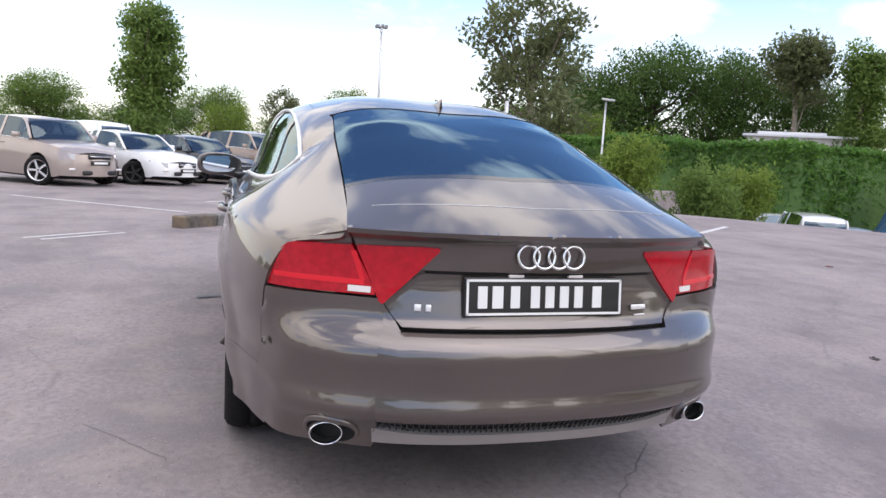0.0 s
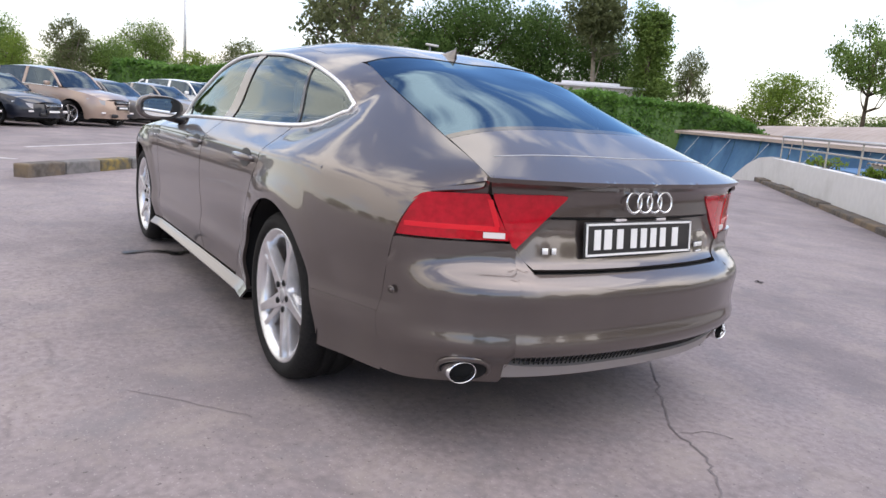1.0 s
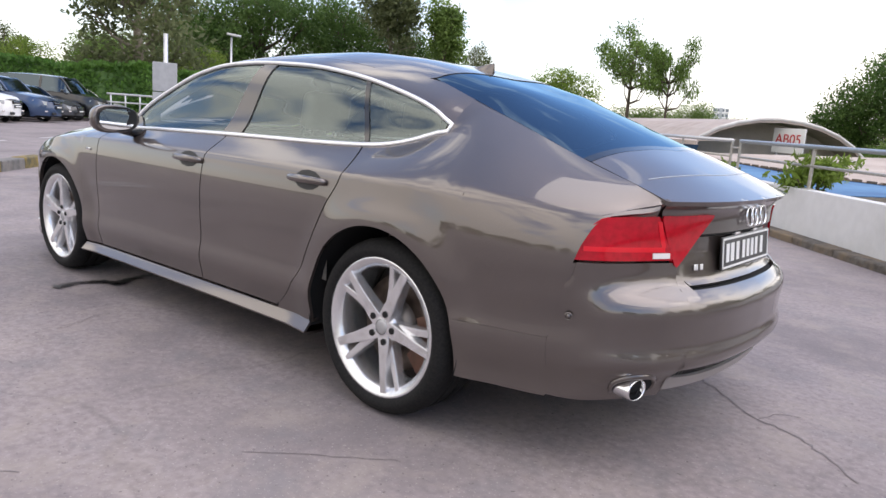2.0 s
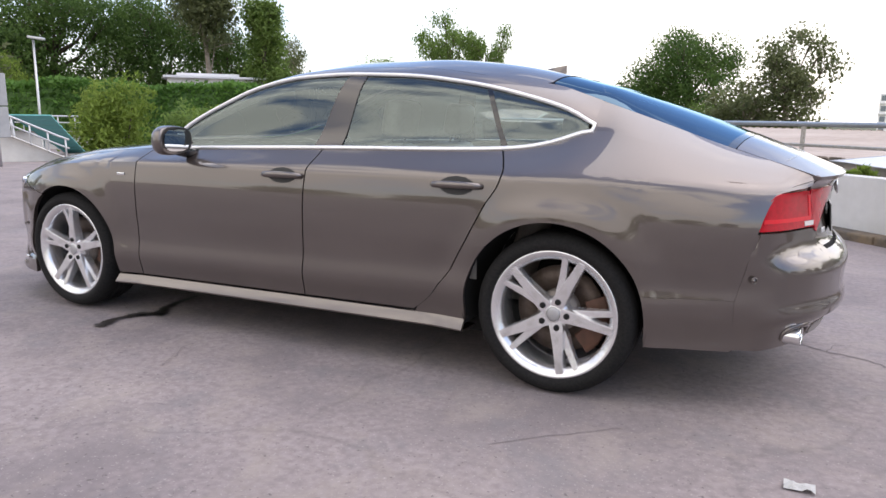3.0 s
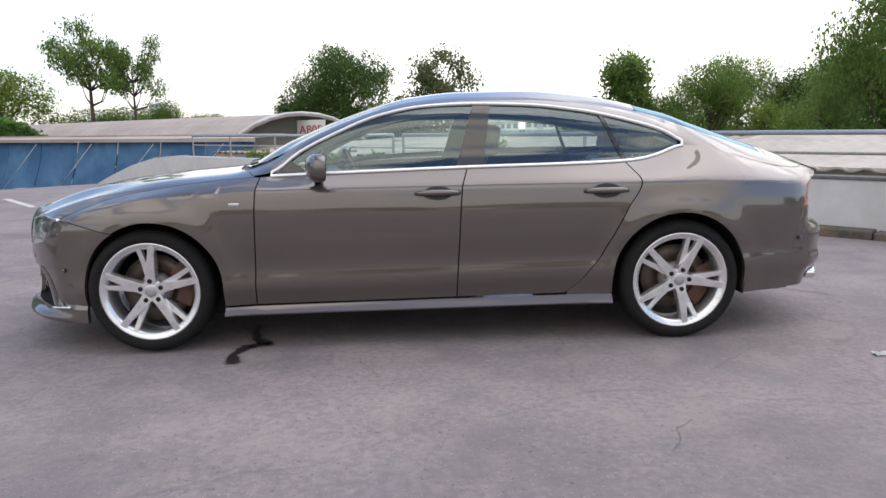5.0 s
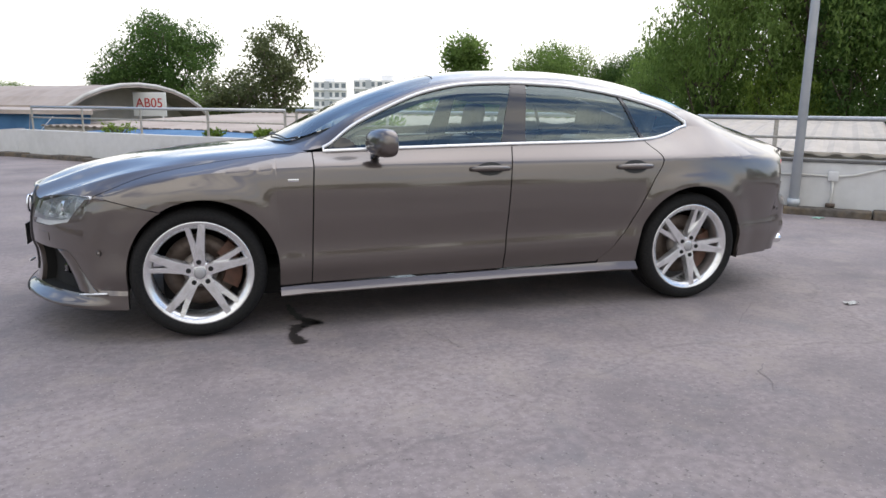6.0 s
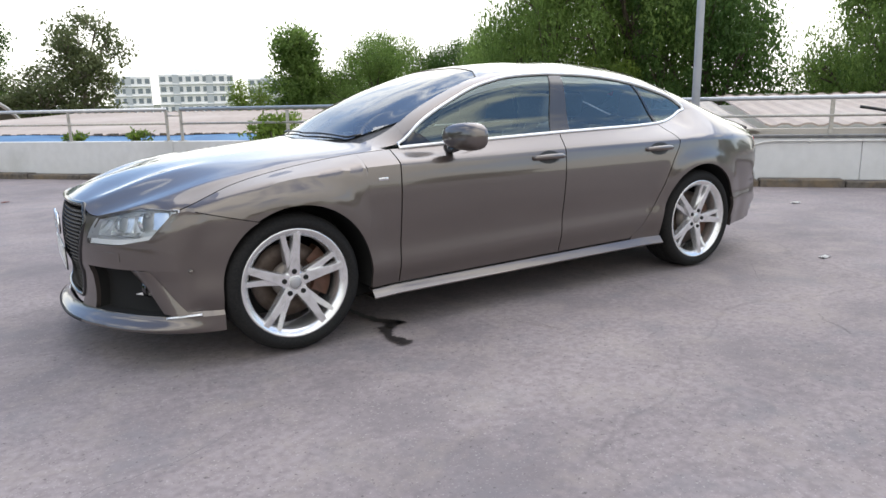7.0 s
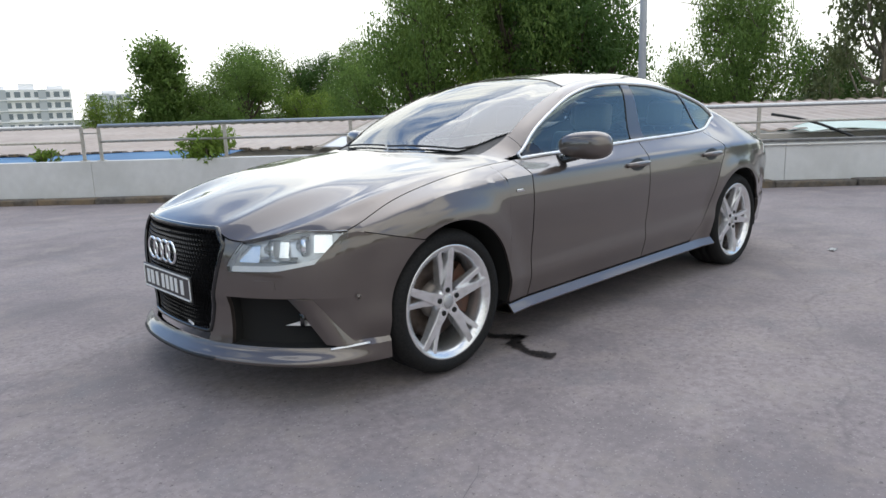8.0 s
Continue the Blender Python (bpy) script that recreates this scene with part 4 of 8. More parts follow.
def tree(kind, seed, label):
    """A tree 10 m high on the origin: tapered trunk, limbs, and a crown of leaf clumps round the limbs' ends."""
    rng = np.random.default_rng(seed)
    t = thing("tree", label, "tree", "trees round the deck")
    spec = dict(
        dense=dict(base=2.2, n=16, spread=3.3, low=3.0, high=8.3, rad=(1.7, 1.6, 1.3), leaves=25000, size=0.104, leaf="dark", bark=BARK, r=0.34, lim=0.36),
        broad=dict(base=2.0, n=18, spread=4.2, low=3.6, high=8.2, rad=(1.7, 1.7, 1.15), leaves=25000, size=0.104, leaf="mid", bark=BARK, r=0.34, lim=0.38),
        airy=dict(base=2.6, n=22, spread=3.6, low=3.6, high=9.2, rad=(0.95, 0.95, 0.7), leaves=6500, size=0.15, leaf="olive", bark=PALEBARK, r=0.26, lim=0.30),
        umbrella=dict(base=3.4, n=16, spread=4.2, low=6.2, high=9.4, rad=(1.2, 1.2, 0.55), leaves=6500, size=0.14, leaf="mid", bark=BARK, r=0.24, lim=0.30),
        lime=dict(base=1.0, n=18, spread=3.6, low=2.2, high=8.6, rad=(1.6, 1.6, 1.25), leaves=17000, size=0.118, leaf="lime", bark=BARK, r=0.3, lim=0.3),
        column=dict(base=0.6, n=16, spread=0.75, low=1.0, high=9.2, rad=(0.95, 0.95, 1.0), leaves=15000, size=0.15, leaf="mid", bark=BARK, r=0.25, lim=0.3),
        slender=dict(base=5.0, n=9, spread=1.6, low=6.0, high=9.2, rad=(1.0, 1.0, 0.8), leaves=5000, size=0.15, leaf="olive", bark=PALEBARK, r=0.16, lim=0.16),
        tall=dict(base=1.6, n=16, spread=1.7, low=2.4, high=9.2, rad=(1.05, 1.05, 0.95), leaves=14000, size=0.15, leaf="mid", bark=BARK, r=0.24, lim=0.22))[kind]
    bm = bmesh.new()
    lean = rng.normal(size=2) * 0.25
    top = spec["low"] + (spec["high"] - spec["low"]) * 0.55
    trunk = [Vector((lean[0] * u * u + 0.08 * math.sin(4 * u + seed), lean[1] * u * u, top * u)) for u in np.linspace(0, 1, 9)]
    tube(trunk, lambda u: spec["r"] * (1.25 - 1.0 * u) + 0.04 + 0.12 * max(0, 0.12 - u) * 8 * spec["r"], 9, bm)
    part("trunk", bm, spec["bark"], t)
    centres, radii = [], []
    for k in range(spec["n"]):
        u = k / (spec["n"] - 1)
        z = spec["low"] + (spec["high"] - spec["low"]) * (u ** 0.85)
        wide = math.sin(math.pi * (0.18 + 0.74 * u)) if kind not in ("column", "umbrella") else 1
        if kind in ("dense", "broad", "lime"):
            wide = math.sqrt(1 - ((u - 0.35) / 0.75) ** 2)
        a = k * 2.4 + rng.normal() * 0.4
        r = spec["spread"] * wide * rng.uniform(0.35, 1.0)
        c = Vector((r * math.cos(a), r * math.sin(a), z + rng.normal() * 0.3))
        centres.append(c)
        q = rng.uniform(0.7, 1.25)
        radii.append([spec["rad"][0] * q, spec["rad"][1] * q, spec["rad"][2] * q])
        bm = bmesh.new()
        h = min(max((z - 1.2) / top, 0.3), 0.97)
        start = trunk[int(h * 8)]
        mid = start.lerp(c, 0.5) + Vector((0, 0, -0.15 * r))
        pts = [start, start.lerp(mid, 0.6), mid, mid.lerp(c, 0.6) + Vector((0, 0, 0.1)), c]
        tube(pts, lambda v: 0.02 + 0.28 * spec["lim"] * spec["r"] / 0.3 * (1 - v), 6, bm)
        for j in range(3):
            e = c + Vector(rng.normal(size=3) * np.array(radii[-1]) * 0.6)
            tube([mid.lerp(c, 0.4 + 0.2 * j), (mid.lerp(c, 0.7) + e) / 2, e], lambda v: 0.012 + 0.03 * (1 - v), 5, bm)
        part("limb", bm, spec["bark"], t)
    p, f = leaves([tuple(c) for c in centres], radii, spec["leaves"], spec["size"], rng)
    leaf_mesh("crown", p, f, LEAF[spec["leaf"]], t)
    return t


TREES = {k: tree(k, sd, lb) for k, sd, lb in (
    ("dense", 2, "dense dark green broadleaf tree with rounded crown"), ("broad", 5, "wide spreading green broadleaf tree"),
    ("airy", 7, "sparse olive tree with open airy crown"), ("umbrella", 9, "tree with thin flat-topped feathery crown"),
    ("lime", 11, "bushy yellow-green broadleaf tree"), ("column", 13, "narrow column of a tree grown over by creeper"),
    ("slender", 15, "slim pale-trunked tree with small crown"), ("tall", 17, "tall narrow green tree"))}
_used = set()


def plant(kind, x, y, top, base=-3.0, wide=None, turn=0.0):
    """Sets a tree of a kind, its top at a height, its crown as wide as given."""
    natural = dict(dense=8.6, broad=10.4, airy=8.6, umbrella=10.2, lime=9.4, column=3.4, slender=4.6, tall=5.4)[kind]
    h = top - base
    s = h / 10.0
    w = (wide / natural) if wide else s
    m = pose(x, y, base, 0, 0, turn) @ Matrix.Diagonal((w, w, s, 1))
    if kind not in _used:
        _used.add(kind)
        TREES[kind].matrix_basis = m
        return TREES[kind]
    k = TREES[kind].scale
    return copy_thing(TREES[kind], m @ Matrix.Diagonal((1 / k[0], 1 / k[1], 1 / k[2], 1)))


for row in (
        # beyond the parked cars
        ("broad", -54.2, -14.2, 5.6, -1.5, 9.5, 0), ("tall", -45.4, -5.9, 9.6, -1.5, 5.6, 30), ("broad", -65.6, -2.4, 6.4, -2, 9.0, 60), ("lime", -50, -1.0, 4.2, -1.5, 5.0, 0),
        ("airy", -55.5, 3.3, 5.7, -1.5, 5.2, 10), ("broad", -64.8, 10.1, 7.1, -2, 7.0, 80), ("lime", -44, 9.0, 3.9, -1.5, 5.0, 45), ("airy", -62, 18, 6.0, -2, 7, 20), ("broad", -58, 5.5, 4.8, -2, 9.0, 50),
        ("lime", -48, 14.5, 4.6, -1.5, 5.5, 45), ("broad", -62, 27, 7.0, -2, 8.0, 10), ("dense", -58, -8, 4.6, -2, 8.0, 10), ("broad", -50, 21, 5.5, -2, 8.0, 200),
        ("airy", -36.9, 17.0, 11.4, -2, 11.8, 0), ("dense", -50.2, 34.5, 13.0, -2.5, 12.5, 0), ("dense", -45.9, 40.4, 12.2, -2.5, 10.5, 70), ("dense", -55, 31, 11, -2.5, 10, 130), ("dense", -42, 44.5, 9.5, -2.5, 8.0, 200),
        ("slender", -39.3, 40.0, 12.2, -1.5, 6.0, 0), ("column", -35.5, 42.0, 10.8, 0.5, 3.6, 0), ("lime", -40, 22, 5.0, -2.4, 6, 90),
        ("airy", -65.2, 83.5, 12.4, -3, 7.5, 40), ("lime", -37.2, 61.6, 7.6, -3, 10.5, 20), ("umbrella", -28.3, 61.2, 10.4, -3, 8.6, 0), ("umbrella", -25.0, 62.4, 9.6, -3, 5.6, 60), ("broad", -25.9, 72.1, 4.8, -3, 6.5, 0),
        ("dense", -45.5, 66, 4.4, -3, 7.0, 40), ("broad", -29, 66, 3.9, -3, 12, 10), ("broad", -20, 68, 3.2, -3, 12, 90),
        # beyond the sheds
        ("dense", -5.4, 60.1, 9.7, -3.4, 10.4, 20), ("dense", -9.5, 60, 5.6, -3.4, 6, 200), ("airy", 2.1, 45.4, 6.9, -3.4, 7.8, 90), ("airy", -0.2, 46.5, 3.8, -3.4, 9, 10), ("broad", -2.0, 49, 2.6, -3.4, 8, 10),
        ("tall", 13.4, 38.5, 5.6, -3.4, 4.4, 0), ("broad", 18.7, 38.6, 5.4, -3.4, 7.2, 0), ("broad", 15.5, 38, 3.2, -3.4, 6, 70), ("lime", 11.0, 41, 2.9, -3.4, 4.5, 70), ("broad", 25.3, 49.1, 6.8, -3.4, 7.6, 120), ("dense", 29.3, 46.8, 6.6, -3.4, 6.0, 200), ("broad", 29.1, 41.0, 6.6, -3.4, 6.0, 30), ("lime", 21.5, 36, 2.9, -3.4, 5.0, 30),
        ("broad", 18.4, 20.8, 8.6, -3.4, 6.2, 10), ("broad", 20.8, 18.4, 9.6, -3.4, 7.2, 100), ("dense", 22.5, 15.6, 8.2, -3.4, 6.2, 60), ("broad", 23.8, 20, 9.6, -3.4, 7.4, 240), ("broad", 20.0, 24, 5.6, -3.4, 7, 290), ("lime", 18.5, 17.5, 3.0, -3.4, 4.0, 10),
        ("broad", 23.6, 9.2, 6.6, -3.4, 5.2, 40), ("dense", 28.7, 7.4, 3.9, -3.4, 4.6, 10), ("airy", 23.5, 4.2, 6.4, -3.4, 5.0, 140), ("dense", 49.6, 24.7, 5.0, -3.4, 3.6, 30), ("dense", 26.5, 11.5, 3.0, -3.4, 6, 30), ("broad", 27.5, 3.0, 3.6, -3.4, 6, 130), ("dense", 26, -4, 4.6, -3.4, 7, 30), ("broad", 25, -11, 5.6, -3.4, 7, 210),
        # behind the camera, seen in the paint
        ("broad", 16, -92, 8.5, -3.5, 22, 10), ("dense", -4, -90, 7.6, -3.5, 20, 100), ("broad", -24, -92, 8.2, -3.5, 22, 200), ("broad", 36, -90, 8.5, -3.5, 22, 60), ("dense", -44, -93, 8.0, -3.5, 20, 20), ("broad", -64, -84, 8.0, -3.5, 20, 90), ("dense", 55, -80, 8.5, -3.5, 20, 60)):
    plant(*row)


def hedge():
    """A thick hedge bank at the far side of the lower car park."""
    h = tagged(new("hedge"), "thick clipped green hedge along a bank", "hedge")
    rng = np.random.default_rng(21)
    rows = []
    top_of = lambda d: 2.45 + 0.12 * np.sin(0.9 * d) + 0.07 * np.sin(2.3 * d) - 1.5 * np.maximum(0, (d + 0.5) / 5.0) ** 1.4
    back_of = lambda d: 3.8 * np.clip((d + 4.0) / 3.5, 0, 1)
    for d in np.linspace(-34, 4.4, 58):
        top, o = float(top_of(d)), float(back_of(d))
        rows.append([spot(34.6 + o + 0.1 * math.sin(3 * d), d, -3.0), spot(35.0 + o + 0.15 * math.sin(2 * d + 1), d, -0.6), spot(35.6 + o, d, top - 0.35), spot(36.6 + o, d, top - 0.1), spot(38.5 + o, d, top - 0.2), spot(39.5 + o, d, -3.0)])
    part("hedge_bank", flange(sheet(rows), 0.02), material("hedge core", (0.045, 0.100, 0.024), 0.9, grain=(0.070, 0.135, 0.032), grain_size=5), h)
    n = 42000
    d = rng.uniform(-34, 4.5, n)
    u = rng.random(n)
    face = rng.random(n) < 0.72
    top = top_of(d)
    s = back_of(d) + np.where(face, 34.75 + 0.9 * u, 35.5 + 2.6 * u) + rng.normal(size=n) * 0.08
    z = np.where(face, -2.8 + (top + 2.6) * u ** 0.9, top + rng.normal(size=n) * 0.09)
    c = np.stack([5.2 + AX[0] * s + AY[0] * d, 2.04 + AX[1] * s + AY[1] * d, z], 1)
    a = rng.normal(size=(n, 3))
    a /= np.linalg.norm(a, axis=1)[:, None]
    b = np.cross(a, rng.normal(size=(n, 3)) + np.array([0.3, 0, 1]))
    b /= np.linalg.norm(b, axis=1)[:, None]
    q = rng.uniform(0.08, 0.19, n)[:, None]
    p = np.stack([c - a * q, c - b * q * 0.6, c + a * q, c + b * q * 0.6], 1).reshape(-1, 3)
    i = np.arange(n)[:, None] * 4
    f = np.concatenate([i + np.array([[0, 1, 2]]), i + np.array([[0, 2, 3]])], 1).reshape(-1, 3)
    tagged(leaf_mesh("hedge_leaves", p, f, LEAF["hedge"], h), kind="stuff")


hedge()


def shrub(x, y, base, w, h, leaf, seed, n=2600, size=0.07, label="leafy green shrub"):
    rng = np.random.default_rng(seed)
    s = thing("shrub", label, "shrub")
    centres, radii = [], []
    bm = bmesh.new()
    for k in range(9):
        a = k * 2.4
        r = w * 0.32 * math.sqrt(k / 8)
        c = (x + r * math.cos(a), y + r * math.sin(a), base + h * (0.45 + 0.35 * rng.random()))
        centres.append(c)
        radii.append((w * 0.22, w * 0.22, h * 0.24))
        tube([(x + 0.1 * math.cos(a) * w, y + 0.1 * w * math.sin(a), base), ((x + c[0]) / 2, (y + c[1]) / 2, base + h * 0.3), c], lambda v: 0.008 * w + 0.012 * w * (1 - v), 5, bm)
    part("stem", bm, BARK, s)
    p, f = leaves(centres, radii, n, size, rng, 0.35, 6, w * 0.05)
    leaf_mesh("foliage", p, f, LEAF[leaf], s)


q = spot(6.35, 0.35)
shrub(q.x, q.y, 0.42, 0.95, 0.62, "lime", 3, 1000, 0.060, "leafy shrub growing up behind the parapet")
for s, w, h in ((8.9, 0.5, 0.35), (10.2, 0.45, 0.3), (13.0, 0.8, 0.42), (3.6, 0.3, 0.22)):
    q = spot(s, 0.4)
    shrub(q.x, q.y, 0.45, w, h, "lime", int(s * 10), 280, 0.048, "small weed growing behind the parapet")
shrub(-17.0, 12.0, -2.2, 2.5, 4.4, "lime", 31, 7000, 0.10, "round yellow-green bush below the deck")
shrub(-17.2, 15.6, -2.4, 2.6, 3.9, "mid", 33, 5000, 0.10, "bright green bush in front of the hedge")
shrub(-20.0, 19.6, -2.4, 2.4, 3.7, "lime", 35, 5000, 0.10, "bright green bush in front of the hedge")

# ---- the parked hatchback: body surfaces ----
# forward is -x; half widths are positive, the side sign mirrors them
WIDE = smooth_curve((-2.35, 0.42), (-2.2, 0.60), (-2.05, 0.775), (-1.93, 0.862), (-1.8, 0.905), (-1.6, 0.93), (-1.4, 0.938), (-1.0, 0.932), (-0.4, 0.928),
                    (0.3, 0.928), (0.9, 0.932), (1.45, 0.945), (1.75, 0.93), (1.95, 0.893), (2.1, 0.852), (2.2, 0.812), (2.3, 0.735), (2.38, 0.63), soft=0.05)
slope = lambda a, b: (lambda x: a + (b - a) * (x + 1.06) / 2.12)
TOP_Z = {
    6: smooth_curve((-2.3, 0.60), (-2.05, 0.67), (-1.88, 0.735), (-1.7, 0.79), (-1.45, 0.838), (-1.2, 0.858), (-0.86, 0.872), (0, 0.878), (1.0, 0.886), (1.5, 0.892), (1.9, 0.887), (2.2, 0.868), (2.38, 0.868)),
    7: smooth_curve((-2.35, 0.58), (-2.05, 0.685), (-1.9, 0.746), (-1.7, 0.826), (-1.45, 0.878), (-1.1, 0.923), (-0.8, 0.942), (-0.54, 0.952), (0.29, 0.977), (1.1, 0.994), (1.25, 1.004),
                    (1.38, 1.032), (1.53, 1.079), (1.65, 1.062), (1.8, 1.025), (2.1, 0.952), (2.38, 0.895), soft=0.03),
    8: smooth_curve((-2.35, 0.64), (-2.05, 0.748), (-1.9, 0.800), (-1.7, 0.858), (-1.45, 0.897), (-1.1, 0.931), (-0.9, 0.945), (-0.80, 0.958), (-0.66, 1.062), (-0.46, 1.164), (-0.20, 1.266), (0.05, 1.312),
                    (0.31, 1.323), (0.62, 1.315), (0.93, 1.281), (1.24, 1.216), (1.45, 1.148), (1.53, 1.098), (1.65, 1.085), (1.8, 1.055), (2.1, 0.982), (2.38, 0.905), soft=0.03),
    9: smooth_curve((-2.4, 0.66), (-2.25, 0.735), (-2.1, 0.800), (-2.0, 0.838), (-1.83, 0.880), (-1.46, 0.925), (-1.15, 0.953), (-1.02, 0.965), (-0.95, 0.995), (-0.8, 1.075), (-0.6, 1.172), (-0.41, 1.252), (-0.06, 1.355),
                    (0.28, 1.388), (0.62, 1.390), (0.96, 1.360), (1.29, 1.285), (1.53, 1.205), (1.8, 1.113), (2.015, 1.036), (2.2, 0.978), (2.38, 0.925), soft=0.04),
    10: smooth_curve((-2.45, 0.70), (-2.38, 0.748), (-2.3, 0.792), (-2.2, 0.832), (-2.0, 0.876), (-1.8, 0.905), (-1.46, 0.940), (-1.2, 0.962), (-1.09, 0.974), (-1.02, 1.000), (-0.85, 1.088), (-0.70, 1.162), (-0.41, 1.280), (-0.06, 1.380),
                     (0.28, 1.414), (0.62, 1.416), (0.96, 1.392), (1.29, 1.332), (1.63, 1.245), (1.96, 1.135), (2.15, 1.062), (2.3, 1.000), (2.4, 0.955), (2.48, 0.925), soft=0.04)}
TOP_Y = {
    7: smooth_curve((-2.35, 0.36), (-2.05, 0.765), (-1.9, 0.832), (-1.7, 0.820), (-1.45, 0.797), (-1.1, 0.782), (-0.8, 0.782), (-0.5, 0.802), (0, 0.812), (0.6, 0.806), (1.0, 0.785), (1.2, 0.760), (1.38, 0.712), (1.53, 0.672),
                    (1.65, 0.690), (1.8, 0.708), (2.1, 0.700), (2.25, 0.665), (2.38, 0.610), soft=0.04),
    8: smooth_curve((-2.35, 0.30), (-2.05, 0.62), (-1.9, 0.705), (-1.7, 0.735), (-1.45, 0.745), (-1.1, 0.750), (-0.8, 0.764), (-0.66, 0.738), (-0.46, 0.704), (-0.2, 0.668), (0.05, 0.648), (0.31, 0.637), (0.62, 0.632), (0.93, 0.634),
                    (1.24, 0.642), (1.53, 0.656), (1.65, 0.665), (1.8, 0.672), (2.1, 0.655), (2.25, 0.632), (2.38, 0.600), soft=0.04),
    9: smooth_curve((-2.4, 0.30), (-2.25, 0.38), (-2.0, 0.43), (-1.5, 0.47), (-0.9, 0.50), (-0.4, 0.455), (0.3, 0.42), (0.9, 0.44), (1.29, 0.505), (1.6, 0.535), (2.0, 0.560), (2.38, 0.592))}
LOW_Z = [slope(0.187, 0.212), slope(0.243, 0.272), slope(0.355, 0.412), slope(0.44, 0.48), lambda x: 0.61, lambda x: min(0.775, TOP_Z[6](x) - 0.06)]
LOW_IN = [0.036, 0.034, 0.008, 0.0135, 0.002, 0.0]
_cache = {}


def section(x):
    key = round(x, 5)
    if key not in _cache:
        w = WIDE(x)
        y = [w - i for i in LOW_IN] + [w - 0.016 - 0.02 * max(0, min(1, (abs(x) - 1.6) / 0.6)), TOP_Y[7](x), TOP_Y[8](x), TOP_Y[9](x), 0.0]
        z = [f(x) for f in LOW_Z] + [TOP_Z[k](x) for k in (6, 7, 8, 9, 10)]
        p = np.array([y, z]).T
        # behind the side windows the wing runs evenly up to the lid
        even = min(1.0, max(0.0, (x - 1.53) / 0.22))
        even = even * even * (3 - 2 * even)
        if even:
            chord = p[9] - p[6]
            length = np.linalg.norm(chord)
            for k in (7, 8):
                t = float((p[k] - p[6]) @ chord) / length**2
                goal = p[6] + chord * t + np.array([chord[1], -chord[0]]) * 0.042 * math.sin(math.pi * min(max(t, 0), 1))
                p[k] += (goal - p[k]) * even
        p = np.vstack([2 * p[0] - p[1], p, [-p[-2, 0], p[-2, 1]]])
        d = np.maximum(np.linalg.norm(np.diff(p, axis=0), axis=1), 1e-4)
        before, after = [], []
        # the shoulder line is a crease that softens towards nose and tail
        crease = 0.75 * max(0.0, min(1.0, (x + 2.0) / 0.3, (2.25 - x) / 0.3))
        for i in range(1, len(p) - 1):
            a, b = (p[i] - p[i - 1]) / d[i - 1], (p[i + 1] - p[i]) / d[i]
            t = (a * d[i] + b * d[i - 1]) / (d[i] + d[i - 1])
            k = crease if i == 7 else 0.0
            into = k
            if i == 8:  # the wing runs flat up to the window line behind the rear door
                into = 0.85 * min(1.0, max(0.0, (x - 0.95) / 0.35)) * min(1.0, max(0.0, (1.80 - x) / 0.20))
            before.append(tuple(map(float, t + (a - t) * into)))
            after.append(tuple(map(float, t + (b - t) * k)))
        _cache[key] = [p[1:-1].tolist(), after, d[1:-1].tolist(), before]
    return _cache[key]


def at_section(x, v):
    p, t, d, arrive = _cache[round(x, 5)]
    k = min(max(int(v), 0), 9)
    u = v - k
    h = d[k]
    a, c = u * u * (2 * u - 3) + 1, u * u * (3 - 2 * u)
    b, e = u * (u - 1) * (u - 1) * h, u * u * (u - 1) * h
    return tuple(a * p[k][i] + b * t[k][i] + c * p[k + 1][i] + e * arrive[k + 1][i] for i in (0, 1))


def flare(x, z):
    """How far the body swells out round the wheel arches."""
    out = 0.0
    for cx, r in ((-1.43, 0.372), (1.445, 0.377)):
        t = (math.hypot(x - cx, max(z - 0.345, 0.0)) - r) / 0.15
        if t < 1:
            t = max(t, 0.0)
            out = max(out, 0.017 * (1 - t * t * (3 - 2 * t)) * min(1, max(0, (0.87 - z) / 0.10)))
    return out


def skin(x, v, side=-1, off=0.0):
    """The upper and side body surface: along the car by x, round the section by v (0 sill, 7 belt, 8 roof rail, 10 centre line)."""
    x = round(x, 5)
    section(x)
    y, z = at_section(x, v)
    y += flare(x, z)
    if off:
        e, f = 0.01, 0.02
        y -= flare(x, z)
        y1, z1 = at_section(x, min(v + f, 10))
        y0, z0 = at_section(x, max(v - f, 0))
        section(round(x + e, 5))
        ye, ze = at_section(round(x + e, 5), v)
        n = Vector((e, ye - y, ze - z)).cross(Vector((0, y1 - y0, z1 - z0)))
        n.normalize()
        if n.y * 1.0 + n.z * 0.5 < 0:
            n = -n
        return Vector((x + n.x * off, side * (y + flare(x, z) + n.y * off), z + n.z * off))
    return Vector((x, side * y, z))


def level(x, z):
    """The v of a height on the side."""
    x = round(x, 5)
    lo, hi = 0.0, 8.0
    section(x)
    for _ in range(14):
        mid = (lo + hi) / 2
        if at_section(x, mid)[1] < z:
            lo = mid
        else:
            hi = mid
    return (lo + hi) / 2


